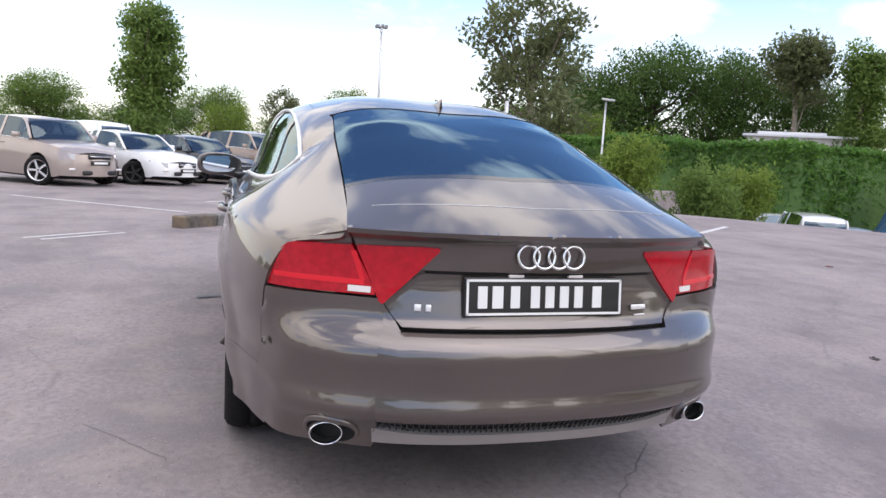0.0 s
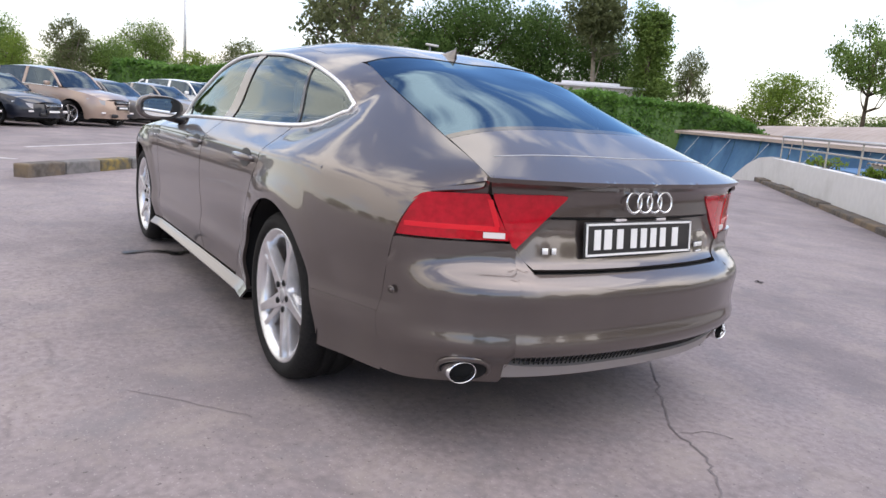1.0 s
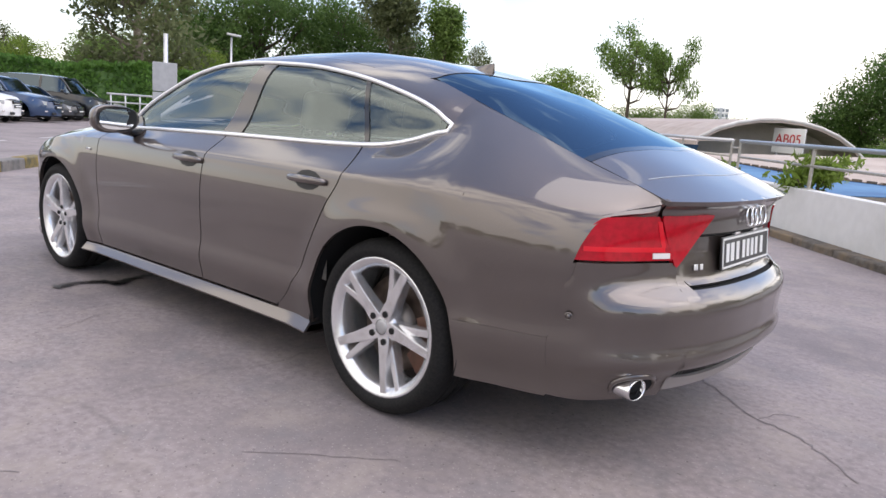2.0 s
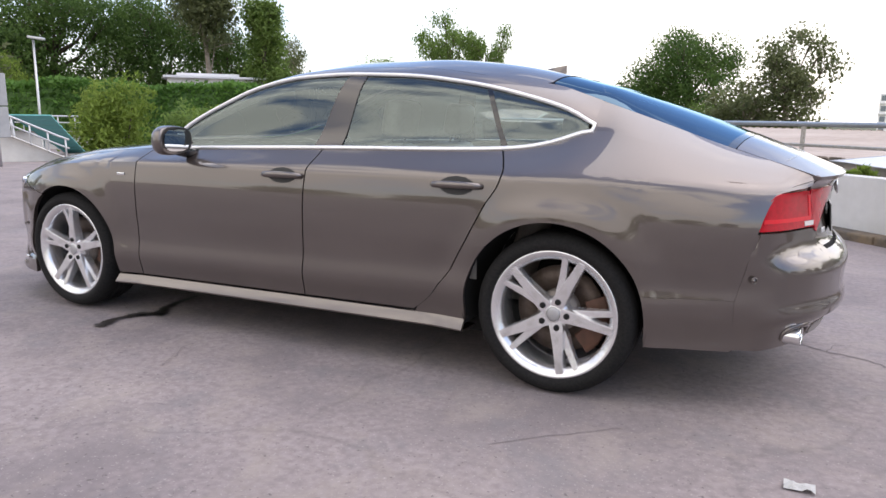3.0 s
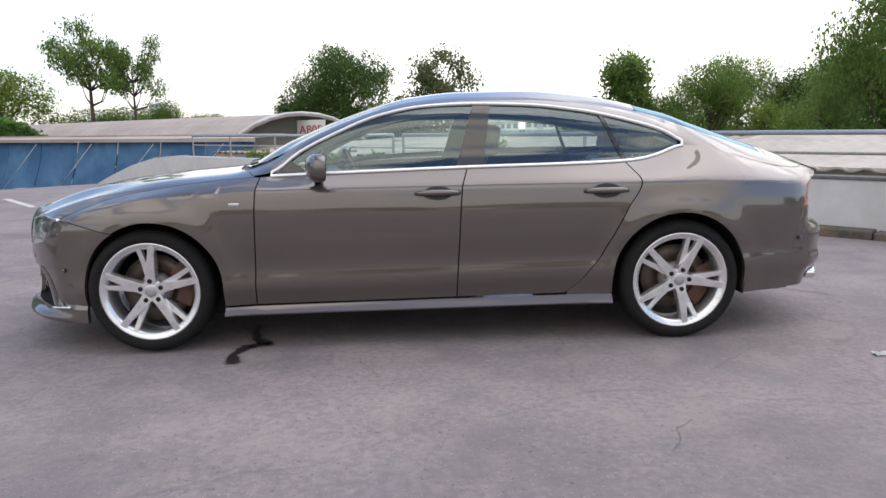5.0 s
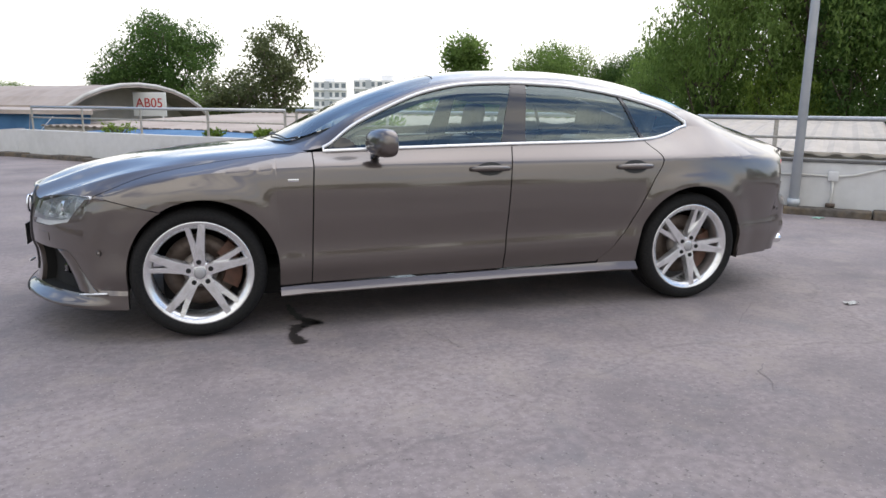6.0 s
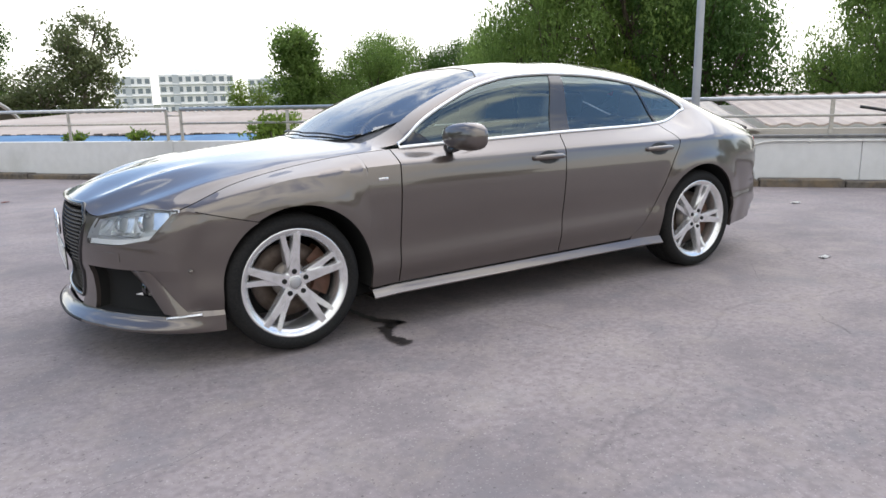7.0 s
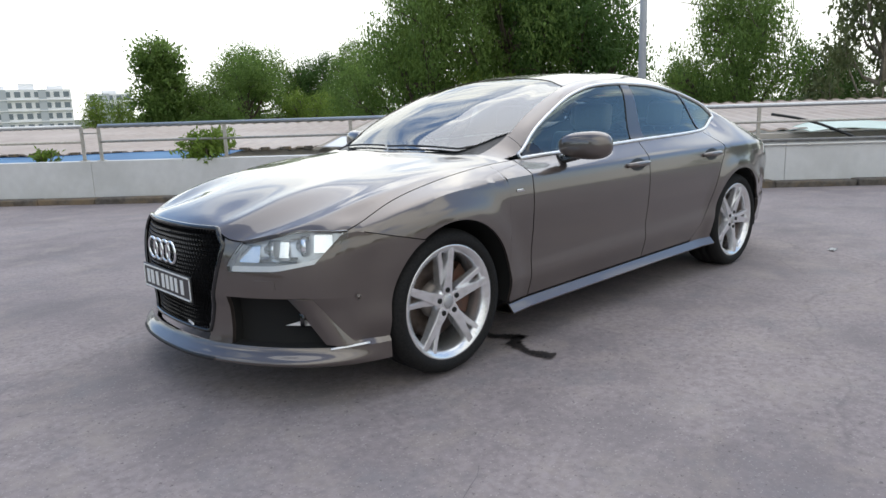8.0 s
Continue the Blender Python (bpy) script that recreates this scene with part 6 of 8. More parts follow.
def wheel(parent_label, mirrored=False):
    """A wheel on its own axis: x and y in the rim's plane, z outwards."""
    w = new("wheel")
    R = TYRE_R
    prof = [(0.262, -0.235), (0.29, -0.245), (0.318, -0.238), (0.332, -0.215), (R, -0.19), (R, -0.14), (R - 0.006, -0.138), (R - 0.006, -0.132), (R, -0.13), (R, -0.085), (R - 0.006, -0.083), (R - 0.006, -0.077), (R, -0.075), (R, -0.04),
            (0.333, -0.018), (0.322, 0.0), (0.303, 0.012), (0.285, 0.012), (0.272, 0.004), (0.262, -0.006)]
    part("tyre", lathe(prof, 72), RUBBER, w, "black low-profile road tyre")
    rim = lathe([(0.262, -0.22), (0.25, -0.21), (0.234, -0.16), (0.228, -0.06), (0.229, -0.028), (0.235, -0.014), (0.25, -0.006), (0.260, 0.001), (0.268, 0.002), (0.270, -0.004), (0.268, -0.012)], 72)
    part("rim", rim, ALLOY, w)
    for i in range(5):
        a = 2 * math.pi * i / 5
        bm = bmesh.new()

        def arm(path, bm=bm):
            # path: radius, centre offset, half width, outer face, thickness
            rings = []
            for r, c, h, o, t in path:
                rings.append([bm.verts.new((r, c - h, o - t)), bm.verts.new((r, c - h * 0.82, o)), bm.verts.new((r, c + h * 0.82, o)), bm.verts.new((r, c + h, o - t))])
            for p, q in zip(rings, rings[1:]):
                for k in range(4):
                    bm.faces.new((p[k], p[(k + 1) % 4], q[(k + 1) % 4], q[k]))
            bm.faces.new(rings[-1])
            bm.faces.new(rings[0][::-1])

        arm([(0.03, 0.0, 0.036, -0.018, 0.05), (0.075, -0.004, 0.033, -0.013, 0.05), (0.13, -0.013, 0.027, -0.009, 0.045), (0.19, -0.024, 0.0225, -0.005, 0.04), (0.25, -0.034, 0.0205, -0.003, 0.035)])
        arm([(0.06, 0.004, 0.024, -0.030, 0.05), (0.10, 0.011, 0.022, -0.029, 0.045), (0.15, 0.020, 0.018, -0.025, 0.04), (0.20, 0.030, 0.016, -0.017, 0.035), (0.25, 0.040, 0.0155, -0.007, 0.03)])
        bmesh.ops.recalc_face_normals(bm, faces=bm.faces)
        bmesh.ops.bevel(bm, geom=[e for e in bm.edges if e.calc_face_angle(0) > 0.5], offset=0.003, segments=2, affect="EDGES")
        ob = part("spoke", bm, ALLOY, w, smooth=False)
        ob.matrix_basis = pose(0, 0, 0, 0, 0, math.degrees(a) + 93)
        bm = lathe([(0.0, -0.0090), (0.008, -0.0090), (0.0125, -0.0110), (0.0145, -0.04)], 12)
        ob = part("lug_bolt", bm, DARK, w)
        b = a + math.radians(93)
        ob.matrix_basis = pose(0.057 * math.cos(b), 0.057 * math.sin(b), 0.0)
    part("hub_cap", lathe([(0.0, -0.012), (0.018, -0.0125), (0.027, -0.015), (0.031, -0.022), (0.034, -0.035), (0.036, -0.05)], 40), material("grey cap", (0.42, 0.42, 0.43), 0.4, 0.5), w)
    part("hub_face", lathe([(0.03, -0.0165), (0.050, -0.020), (0.062, -0.030), (0.068, -0.045), (0.07, -0.07)], 40), ALLOY, w)
    disc = lathe([(0.09, -0.115), (0.185, -0.115), (0.185, -0.14), (0.09, -0.14)], 64, closed=True)
    part("brake_disc", disc, RUST, w)
    part("disc_hat", lathe([(0.0, -0.075), (0.085, -0.075), (0.092, -0.12)], 40), material("disc hat", (0.25, 0.22, 0.2), 0.5, 0.5), w)
    bm = bmesh.new()
    rings = []
    for i in range(9):
        a = math.radians(-38 + 76 * i / 8)
        rings.append([Vector((r * math.cos(a), r * math.sin(a), h)) for r, h in ((0.125, -0.085), (0.205, -0.085), (0.212, -0.095), (0.212, -0.16), (0.12, -0.16), (0.12, -0.09), (0.125, -0.085))])
    sheet(rings, bm)
    bmesh.ops.recalc_face_normals(bm, faces=bm.faces)
    ob = part("brake_caliper", bm, CALIPER, w)
    ob.matrix_basis = pose(0, 0, 0, 0, 0, 8)
    return w


def rings(bm, centre, across, up, out, r=0.029, wire=0.0042):
    """Four interlinked rings."""
    for i in range(4):
        c = Vector(centre) + Vector(across) * ((i - 1.5) * r * 1.43)
        pts = [c + Vector(across) * (r * math.cos(2 * math.pi * k / 36)) + Vector(up) * (r * math.sin(2 * math.pi * k / 36)) + Vector(out) * (0.002 * (i % 2)) for k in range(36)]
        tube(pts, wire, 8, bm, True)


def plate(parent, centre, out, rot):
    """A number plate; the characters stand as plain bars."""
    p = part("number_plate", block(0.525, 0.118, 0.007, Matrix.Identity(4), 0.004), PLATE, parent, "black number plate with white bars", smooth=False)
    p.matrix_basis = rot
    bm = bmesh.new()
    loop = [(-0.252, -0.05), (0.252, -0.05), (0.252, 0.05), (-0.252, 0.05)]
    for (x0, y0), (x1, y1) in zip(loop, loop[1:] + loop[:1]):
        block(abs(x1 - x0) + 0.007, abs(y1 - y0) + 0.007, 0.003, pose((x0 + x1) / 2, (y0 + y1) / 2, 0.0068), 0, bm)
    part("plate_border", bm, WHITE, p, smooth=False)
    x = -0.205
    for k, wd in enumerate((0.048, 0.056, 0.048, 0, 0.048, 0.048, 0.048, 0.046, 0, 0.05)):
        if wd:
            b = part("plate_bar", block(wd * 0.62, 0.066, 0.003, pose(x, 0, 0.0068), 0.001), WHITE, p, smooth=False)
            x += wd
        else:
            x += 0.017
    return p


def seat(parent, x, y, w=0.5):
    s = new("seat")
    s.parent = parent
    part("seat_cushion", block(0.5, w, 0.16, pose(0, 0, 0.30), 0.05, None, 3), LEATHER, s)
    part("seat_back", block(0.14, w * 0.96, 0.60, pose(0.27, 0, 0.40, 0, 16), 0.05, None, 3), LEATHER, s)
    part("headrest", block(0.10, 0.27, 0.19, pose(0.45, 0, 1.02, 0, 10), 0.04, None, 3), LEATHER, s)
    bm = bmesh.new()
    for k in (-0.07, 0.07):
        rod((0.43, k, 0.95), (0.46, k, 1.06), 0.007, None, 8, bm)
    part("headrest_post", bm, CHROME, s)
    s.matrix_basis = pose(x, y, 0)


def big_car():
    car = thing("hatchback_car", "brown-grey metallic five-door coupe parked on the roof deck, boot closed", "car")
    both(fender, "front_wing", PAINT, car)
    for side, (fd, rd) in zip((-1, 1), zip(both(front_door, "front_door", PAINT, car), both(rear_door, "rear_door", PAINT, car))):
        for d, x0, v in ((fd, -0.012, 5.45), (rd, 0.906, 5.5)):
            # a bar handle over a flat black disc that paints the hollow's shade
            vv = level(x0 + 0.11, 0.845)
            pts = [skin(x0 + 0.235 * k / 14, vv, side, 0.024 + 0.008 * math.sin(math.pi * k / 14) - 0.03 * (abs(k / 7 - 1) ** 6)) for k in range(15)]
            bm = tube(pts, lambda t: 0.0165 - 0.004 * abs(2 * t - 1) ** 2, 10, None, False, 1.0)
            part("door_handle", bm, PAINT, d, "body-coloured bar handle")
            rows = []
            for i in range(13):
                a = math.pi * 2 * i / 12
                rows.append([skin(x0 + 0.118 + 0.082 * math.cos(a) * q, vv + 0.36 * math.sin(a) * q, side, 0.0025) for q in (0.02, 0.5, 1.0)])
            part("handle_hollow", flange(sheet(rows), 0.01), BLACK, d)
    both(sill, "side_skirt", PAINT, car)
    both(quarter, "rear_wing", PAINT, car, merge=0.0)
    part("bonnet", hood(), PAINT, car)
    part("roof", roof(), PAINT, car)
    ws = part("windscreen", screen(), SCREEN, car, "clear windscreen reflecting the sky")
    part("rear_window", back_glass(), REARGLASS, car, "dark tinted rear window")
    bm = bmesh.new()
    for side in (-1, 1):
        lay(lambda v: BACK_LOW(v) - 0.030, BACK_LOW, const(9.006), const(10), 3, 16, side, bm, off=-0.0012)
    part("glass_band", outward(bm, (0.3, 0, 1)), GLOSS, car, "black edge band of the rear window")
    lid = part("boot_lid", boot_lid(), PAINT, car, "closed boot lid with ducktail edge")
    rb = part("rear_bumper", rear_bumper(), PAINT, car)
    fb = part("front_bumper", front_bumper(), PAINT, car, "sports bumper with large black air ducts")

    # dark seals behind the shut lines
    for side in (-1, 1):
        for line, lo, hi in ((DOOR_A, 1.0, 7.0), (DOOR_B, 1.0, 7.0), (DOOR_C, 1.0, 7.0)):
            part("door_seal", sheet([[skin(line(lo + (hi - lo) * k / 30) + d, lo + (hi - lo) * k / 30, side, -0.011) for d in (-0.03, 0.03)] for k in range(31)]), SEAL, car)
        part("bonnet_seal", sheet([[skin(-1.95 + 1.07 * k / 30, v, side, -0.016) for v in (6.75, 7.25)] for k in range(31)]), SEAL, car)
        part("wing_seam", sheet([[skin(RIM_X(z) + d, level(RIM_X(z) + d, z), side, -0.0025) for d in (-0.014, 0.0, 0.014)] for z in np.linspace(0.47, 0.715, 14)]), PAINT, car)
        part("boot_seal", sheet([[skin(2.02 + 0.24 * k / 12, v, side, -0.035) for v in (8.86, 9.14)] for k in range(9)]), SEAL, car)

    # side windows, pillars and the bright trim round them
    for side in (-1, 1):
        panes = ((const(-0.775), PILLAR_B[0]), (PILLAR_B[1], PILLAR_C[0]), (PILLAR_C[1], const(1.505)))
        for (a, b), name in zip(panes, ("front_side_window", "rear_side_window", "quarter_window")):
            bm = lay(a, b, const(7.03), const(7.97), 22, 8, side, bmesh.new(), off=-0.006)
            bmesh.ops.remove_doubles(bm, verts=bm.verts, dist=0.0005)
            part(name, outward(bm, (0, side, 0.3)), SIDEGLASS, car, "tinted side window")
        for (a, b), cover in ((PILLAR_B, PILLARTRIM), (PILLAR_C, GLOSS)):
            part("pillar_cover", flange(lay(a, b, const(7.02), const(7.98), 4, 8, side, bmesh.new(), off=-0.001), 0.012), cover, car)
        part("mirror_base", flange(lay(const(-0.775), lambda v: -0.60 - 0.12 * (v - 7), const(7.02), const(7.98), 6, 6, side, bmesh.new(), off=0.0), 0.012), GLOSS, car)
        n = 60
        low = [skin(-0.80 + 2.325 * k / n, 7.0, side, 0.002) for k in range(n + 1)]
        high = [skin(1.53 - 2.33 * k / n, 8.0, side, 0.002) for k in range(n + 1)]
        part("window_trim", outline_tube(low + high, 0.0105, 0.8), SATIN, car, "bright aluminium window trim")
        part("roof_rail_inside", flange(lay(const(-0.7), const(1.4), const(7.98), const(8.4), 40, 3, side, bmesh.new(), off=-0.03), 0.03), CABIN, car)

        # door mirror
        mir = new("door_mirror")
        mir.parent = car
        bm = bmesh.new()
        bmesh.ops.create_uvsphere(bm, u_segments=28, v_segments=18, radius=1)
        for v in bm.verts:
            q = v.co.copy()
            for k in range(3):
                q[k] = math.copysign(abs(q[k]) ** 0.78, q[k])
            x = q.x * 0.066
            x = min(x, 0.028)
            v.co = Vector((x - 0.03 * q.y * 1.0, q.y * 0.140, q.z * 0.072 * (1 - 0.12 * q.y)))
        part("mirror_shell", bm, PAINT, mir)
        bm = bmesh.new()
        bmesh.ops.create_circle(bm, cap_ends=True, segments=32, radius=1)
        for v in bm.verts:
            a = math.atan2(v.co.y, v.co.x)
            v.co = Vector((0.031 - 0.03 * math.cos(a) * 0.8, math.copysign(abs(math.cos(a)) ** 0.7, math.cos(a)) * 0.104, math.copysign(abs(math.sin(a)) ** 0.7, math.sin(a)) * 0.054))
        ring = bm.copy()
        for v in ring.verts:
            v.co = Vector((v.co.x - 0.0015, v.co.y * 1.12, v.co.z * 1.2))
        part("mirror_bezel", ring, BLACK, mir)
        part("mirror_glass", bm, material("mirror glass", (0.85, 0.88, 0.9), 0.02, 1.0), mir)
        bm = bmesh.new()
        tube([(-0.02, 0.19 * 1, -0.075), (-0.015, 0.12, -0.072), (-0.01, 0.03, -0.05)], 0.028, 10, bm, False, 0.7)
        part("mirror_foot", bm, GLOSS, mir)
        mir.matrix_basis = Matrix.Translation((-0.520, side * 0.985, 0.995)) @ Matrix.Diagonal((1, -side * 1.0, 1, 1))

    # wheels
    first = wheel("")
    first.parent = car
    base = {}
    for x, side in ((-AXLE, -1), (AXLE, -1), (-AXLE, 1), (AXLE, 1)):
        spin = 0 if x < 0 else -22
        m = pose(x, side * 0.915, HUB_Z, 90 if side < 0 else -90, 0, 0) @ pose(0, 0, 0, 0, 0, spin)
        if x < 0 and side < 0:
            first.matrix_basis = m
        else:
            copy_thing(first, m)
    for arch, x in ((ARCH_F, -AXLE), (ARCH_R, AXLE)):
        for side in (-1, 1):
            rows = []
            for i in range(25):
                a = math.pi * (i / 24) * 1.16 - 0.08 * math.pi
                c, s = math.cos(a), math.sin(a)
                px, pz = arch[0] + (arch[1] + 0.012) * c, ARCH_Z + (arch[1] + 0.012) * s
                pz = max(pz, 0.2)
                w = WIDE(px) - 0.012
                rows.append([(px, side * w, pz), (px, side * (w - 0.1), pz), (px, side * 0.56, pz)])
            bm = sheet(rows)
            c = [bm.verts.new((arch[0] + (arch[1] + 0.012) * math.cos(math.pi * k / 16), side * 0.56, ARCH_Z + (arch[1] + 0.012) * math.sin(math.pi * k / 16))) for k in range(17)]
            bm.faces.new(c)
            part("wheel_arch_liner", bm, DARK, car)
    part("underbody", block(3.3, 1.5, 0.16, pose(0.0, 0, 0.16), 0.03), DARK, car)

    # nose: grille, badge, plate, ducts, headlights
    gy = table((0.285, 0.30), (0.4, 0.335), (0.55, 0.385), (0.67, 0.42), (0.735, 0.375))
    gr = new("grille")
    gr.parent = car
    bm = bmesh.new()
    rows = []
    for i in range(15):
        z = 0.28 + 0.455 * i / 14
        rows.append([NOSE.point(NOSE.s_of_y(abs(t) * gy(z)), z, 1 if t > 0 else -1, -0.045) for t in np.linspace(-1, 1, 21)])
    part("grille_backing", sheet(rows, bm), DARK, gr)
    bm = bmesh.new()
    cell = 0.021
    for r in range(30):
        z = 0.285 + r * cell * 1.5 * 0.577 * 1.0
        for c in range(-24, 25):
            y = (c + 0.5 * (r % 2)) * cell * 1.0
            if z > 0.735 or abs(y) > gy(z) - 0.012:
                continue
            pts = []
            for k in range(6):
                a = math.pi / 6 + k * math.pi / 3
                yy, zz = y + 0.0115 * math.cos(a), z + 0.0115 * math.sin(a)
                pts.append((yy, zz))
            ring_o = [bm.verts.new(NOSE.point(NOSE.s_of_y(abs(a)), b, 1 if a > 0 else -1, -0.012)) for a, b in pts]
            ring_i = [bm.verts.new(NOSE.point(NOSE.s_of_y(abs(y + (a - y) * 0.74)), z + (b - z) * 0.74, 1 if y + (a - y) * 0.74 > 0 else -1, -0.022)) for a, b in pts]
            for k in range(6):
                bm.faces.new((ring_o[k], ring_o[(k + 1) % 6], ring_i[(k + 1) % 6], ring_i[k]))
    part("grille_mesh", bm, GLOSS, gr, "gloss black honeycomb mesh")
    edge = [(gy(z), z) for z in np.linspace(0.285, 0.735, 16)]
    top = [(y, 0.738) for y in np.linspace(0.36, -0.36, 16)]
    loop = edge + top + [(-y, z) for y, z in edge[::-1]] + [(y, 0.280) for y in np.linspace(-0.28, 0.28, 12)]
    part("grille_frame", outline_tube([NOSE.point(NOSE.s_of_y(abs(y)), z, 1 if y > 0 else -1, -0.002) for y, z in loop], 0.012, 0.8), GLOSS, gr)
    bm = bmesh.new()
    rings(bm, NOSE.point(0, 0.618, -1, 0.012), (0, -1, 0), (0, 0, 1), (-1, 0, 0), 0.047, 0.0068)
    part("ring_badge", bm, CHROME, gr, "four chrome rings")
    plate(gr, None, None, Matrix.Translation((-2.376, 0, 0.468)) @ pose(0, 0, 0, 90, 0, -90))
    part("grille_badge", block(0.07, 0.012, 0.006, Matrix.Translation((-2.372, -0.21, 0.315)) @ pose(0, 0, 0, 90, 0, -98), 0.002), SATIN, gr, "small bar badge")
    bm = bmesh.new()
    for side in (-1, 1):
        wrap_lay(NOSE, const(0), lambda z: NOSE.s_of_y(0.36 + 0.5 * (z - 0.17)), const(0.1665), const(0.194), 10, 6, side, bm, off=0.004)
    part("splitter_recess", bm, BLACK, fb, "black recess under the lip")
    for side in (-1, 1):
        duct = new("air_duct")
        duct.parent = car
        dy = table((0.238, 0.808), (0.455, 0.69))
        rows = [[NOSE.point(NOSE.s_of_y(0.42 + (dy(z) - 0.42) * t), z, side, -0.07) for t in np.linspace(0, 1, 12)] for z in np.linspace(0.230, 0.462, 8)]
        part("duct_backing", sheet(rows), DARK, duct)
        rim_pts = [(0.42, z) for z in np.linspace(0.240, 0.452, 8)] + [(y, 0.455) for y in np.linspace(0.44, 0.67, 8)] + [(dy(z), z) for z in np.linspace(0.452, 0.240, 8)] + [(y, 0.238) for y in np.linspace(0.77, 0.44, 8)]
        bm = bmesh.new()
        pr = [[NOSE.point(NOSE.s_of_y(y), z, side, o) for y, z in rim_pts + rim_pts[:1]] for o in (-0.002, -0.075)]
        part("duct_wall", sheet(pr, bm), DARK, duct)
        # round fog lamp with a bright blade
        c = NOSE.point(NOSE.s_of_y(0.70), 0.36, side, -0.035)
        bm = lathe([(0, -0.01), (0.02, -0.008), (0.034, 0.0), (0.04, 0.008), (0.042, -0.01)], 24)
        fog = part("fog_lamp", bm, GLOSS, duct)
        fog.matrix_basis = Matrix.Translation(c) @ pose(0, 0, 0, 90, 0, -90 - side * -35)
        bm = sheet([[NOSE.point(NOSE.s_of_y(0.64 + 0.10 * t), 0.325 + 0.035 * t * u, side, -0.03) for u in (0, 1)] for t in np.linspace(0, 1, 6)])
        part("duct_blade", flange(bm, 0.006), SATIN, duct)
        # the fin and its slot
        bm = bmesh.new()
        fin = [[NOSE.point(NOSE.s_of_y(dy(z) + w), z, side, o) for w, o in ((-0.03, -0.045), (-0.024, -0.005), (0.0, 0.006), (0.03, 0.012), (0.055, 0.002))] for z in np.linspace(0.250, 0.452, 9)]
        part("duct_fin", flange(sheet(fin, bm), 0.006), PAINT, duct)
        bm = bmesh.new()
        tube([NOSE.point(NOSE.s_of_y(0.79 + 0.085 * t), 0.236 + 0.016 * t, side, 0.006) for t in np.linspace(0, 1, 8)], 0.006, 8, bm, False, 0.6)
        part("fin_edge", bm, SATIN, duct)

        # headlight: housing, reflectors, light strip, cover
        hl = new("headlight")
        hl.parent = car
        lo = table((0.43, 0.558), (0.62, 0.563), (0.70, 0.572), (0.77, 0.592), (0.81, 0.634), (0.85, 0.712))
        hi = table((0.43, 0.572), (0.452, 0.62), (0.50, 0.685), (0.62, 0.715), (0.74, 0.735), (0.85, 0.732))
        ysl = np.linspace(0.432, 0.848, 26)
        rows = [[NOSE.point(NOSE.s_of_y(y), lo(y) + (hi(y) - lo(y)) * t, side, -0.055) for t in np.linspace(0, 1, 7)] for y in ysl]
        part("lamp_housing", sheet(rows), LAMPIN, hl)
        rim2 = [(y, lo(y)) for y in ysl] + [(y, hi(y)) for y in ysl[::-1]]
        pr = [[NOSE.point(NOSE.s_of_y(y), z, side, o) for y, z in rim2 + rim2[:1]] for o in (-0.003, -0.06)]
        part("lamp_surround", sheet(pr), LAMPIN, hl)
        rows = []
        for y in np.linspace(0.452, 0.838, 30):
            z0, h = lo(y) + 0.006, 0.022 + 0.010 * max(0.0, (y - 0.76) / 0.08)
            rows.append([NOSE.point(NOSE.s_of_y(y), min(z0 + h * t, hi(y) - 0.003), side, -0.008 - 0.008 * t) for t in (0, 0.5, 1)])
        part("light_strip", flange(sheet(rows), 0.012), material("white light strip", (0.92, 0.93, 0.95), 0.25, coat=1.0), hl, "white daytime light strip")
        for y, z, r in ((0.715, 0.668, 0.034), (0.60, 0.655, 0.026)):
            c = NOSE.point(NOSE.s_of_y(y), z, side, -0.036)
            lens = part("projector", lathe([(0, 0.022), (r * 0.5, 0.018), (r * 0.85, 0.006), (r, -0.006), (r * 1.25, 0.0), (r * 1.3, -0.02)], 24), SILVERIN, hl)
            lens.matrix_basis = Matrix.Translation(c) @ pose(0, 0, 0, 90, 0, -90 + side * 35)
        for y0, y1, z0, z1 in ((0.475, 0.56, 0.600, 0.668), (0.56, 0.74, 0.694, 0.714), (0.755, 0.81, 0.640, 0.715), (0.56, 0.70, 0.604, 0.622), (0.64, 0.672, 0.622, 0.694)):
            rows = [[NOSE.point(NOSE.s_of_y(y0 + (y1 - y0) * a), z0 + (z1 - z0) * b, side, -0.032 - 0.015 * b) for b in (0, 1)] for a in np.linspace(0, 1, 6)]
            part("reflector", flange(sheet(rows), 0.01), SILVERIN, hl)
        rows = [[NOSE.point(NOSE.s_of_y(y), lo(y) + (hi(y) - lo(y)) * t, side, -0.002) for t in np.linspace(0, 1, 8)] for y in ysl]
        part("lamp_cover", outward(sheet(rows), (-1, side, 0)), CLEAR, hl, "clear plastic lamp cover")
        # washer flap and parking sensors
        rows = [[NOSE.point(NOSE.s_of_y(0.53 + 0.10 * a), 0.492 + 0.04 * b, side, 0.0025) for b in (0, 0.5, 1)] for a in np.linspace(0, 1, 6)]
        part("washer_flap", flange(sheet(rows), 0.004), PAINT, fb)
        for wrap, s, z, owner in ((NOSE, NOSE.s_of_x(-1.93), 0.452, fb), (TAIL, TAIL.s_of_x(2.19), 0.543, rb)):
            c, d = wrap.point(s, z, side), wrap.point(s, z, side, 0.02)
            q = (d - c).to_track_quat("Z", "Y").to_matrix().to_4x4()
            sen = part("parking_sensor", lathe([(0, 0.001), (0.0085, 0.001), (0.0095, -0.003), (0.0105, 0.003), (0.0135, 0.0)], 20), PAINT, owner)
            sen.matrix_basis = Matrix.Translation(c) @ q
    # windscreen foot, wipers
    cow = bmesh.new()
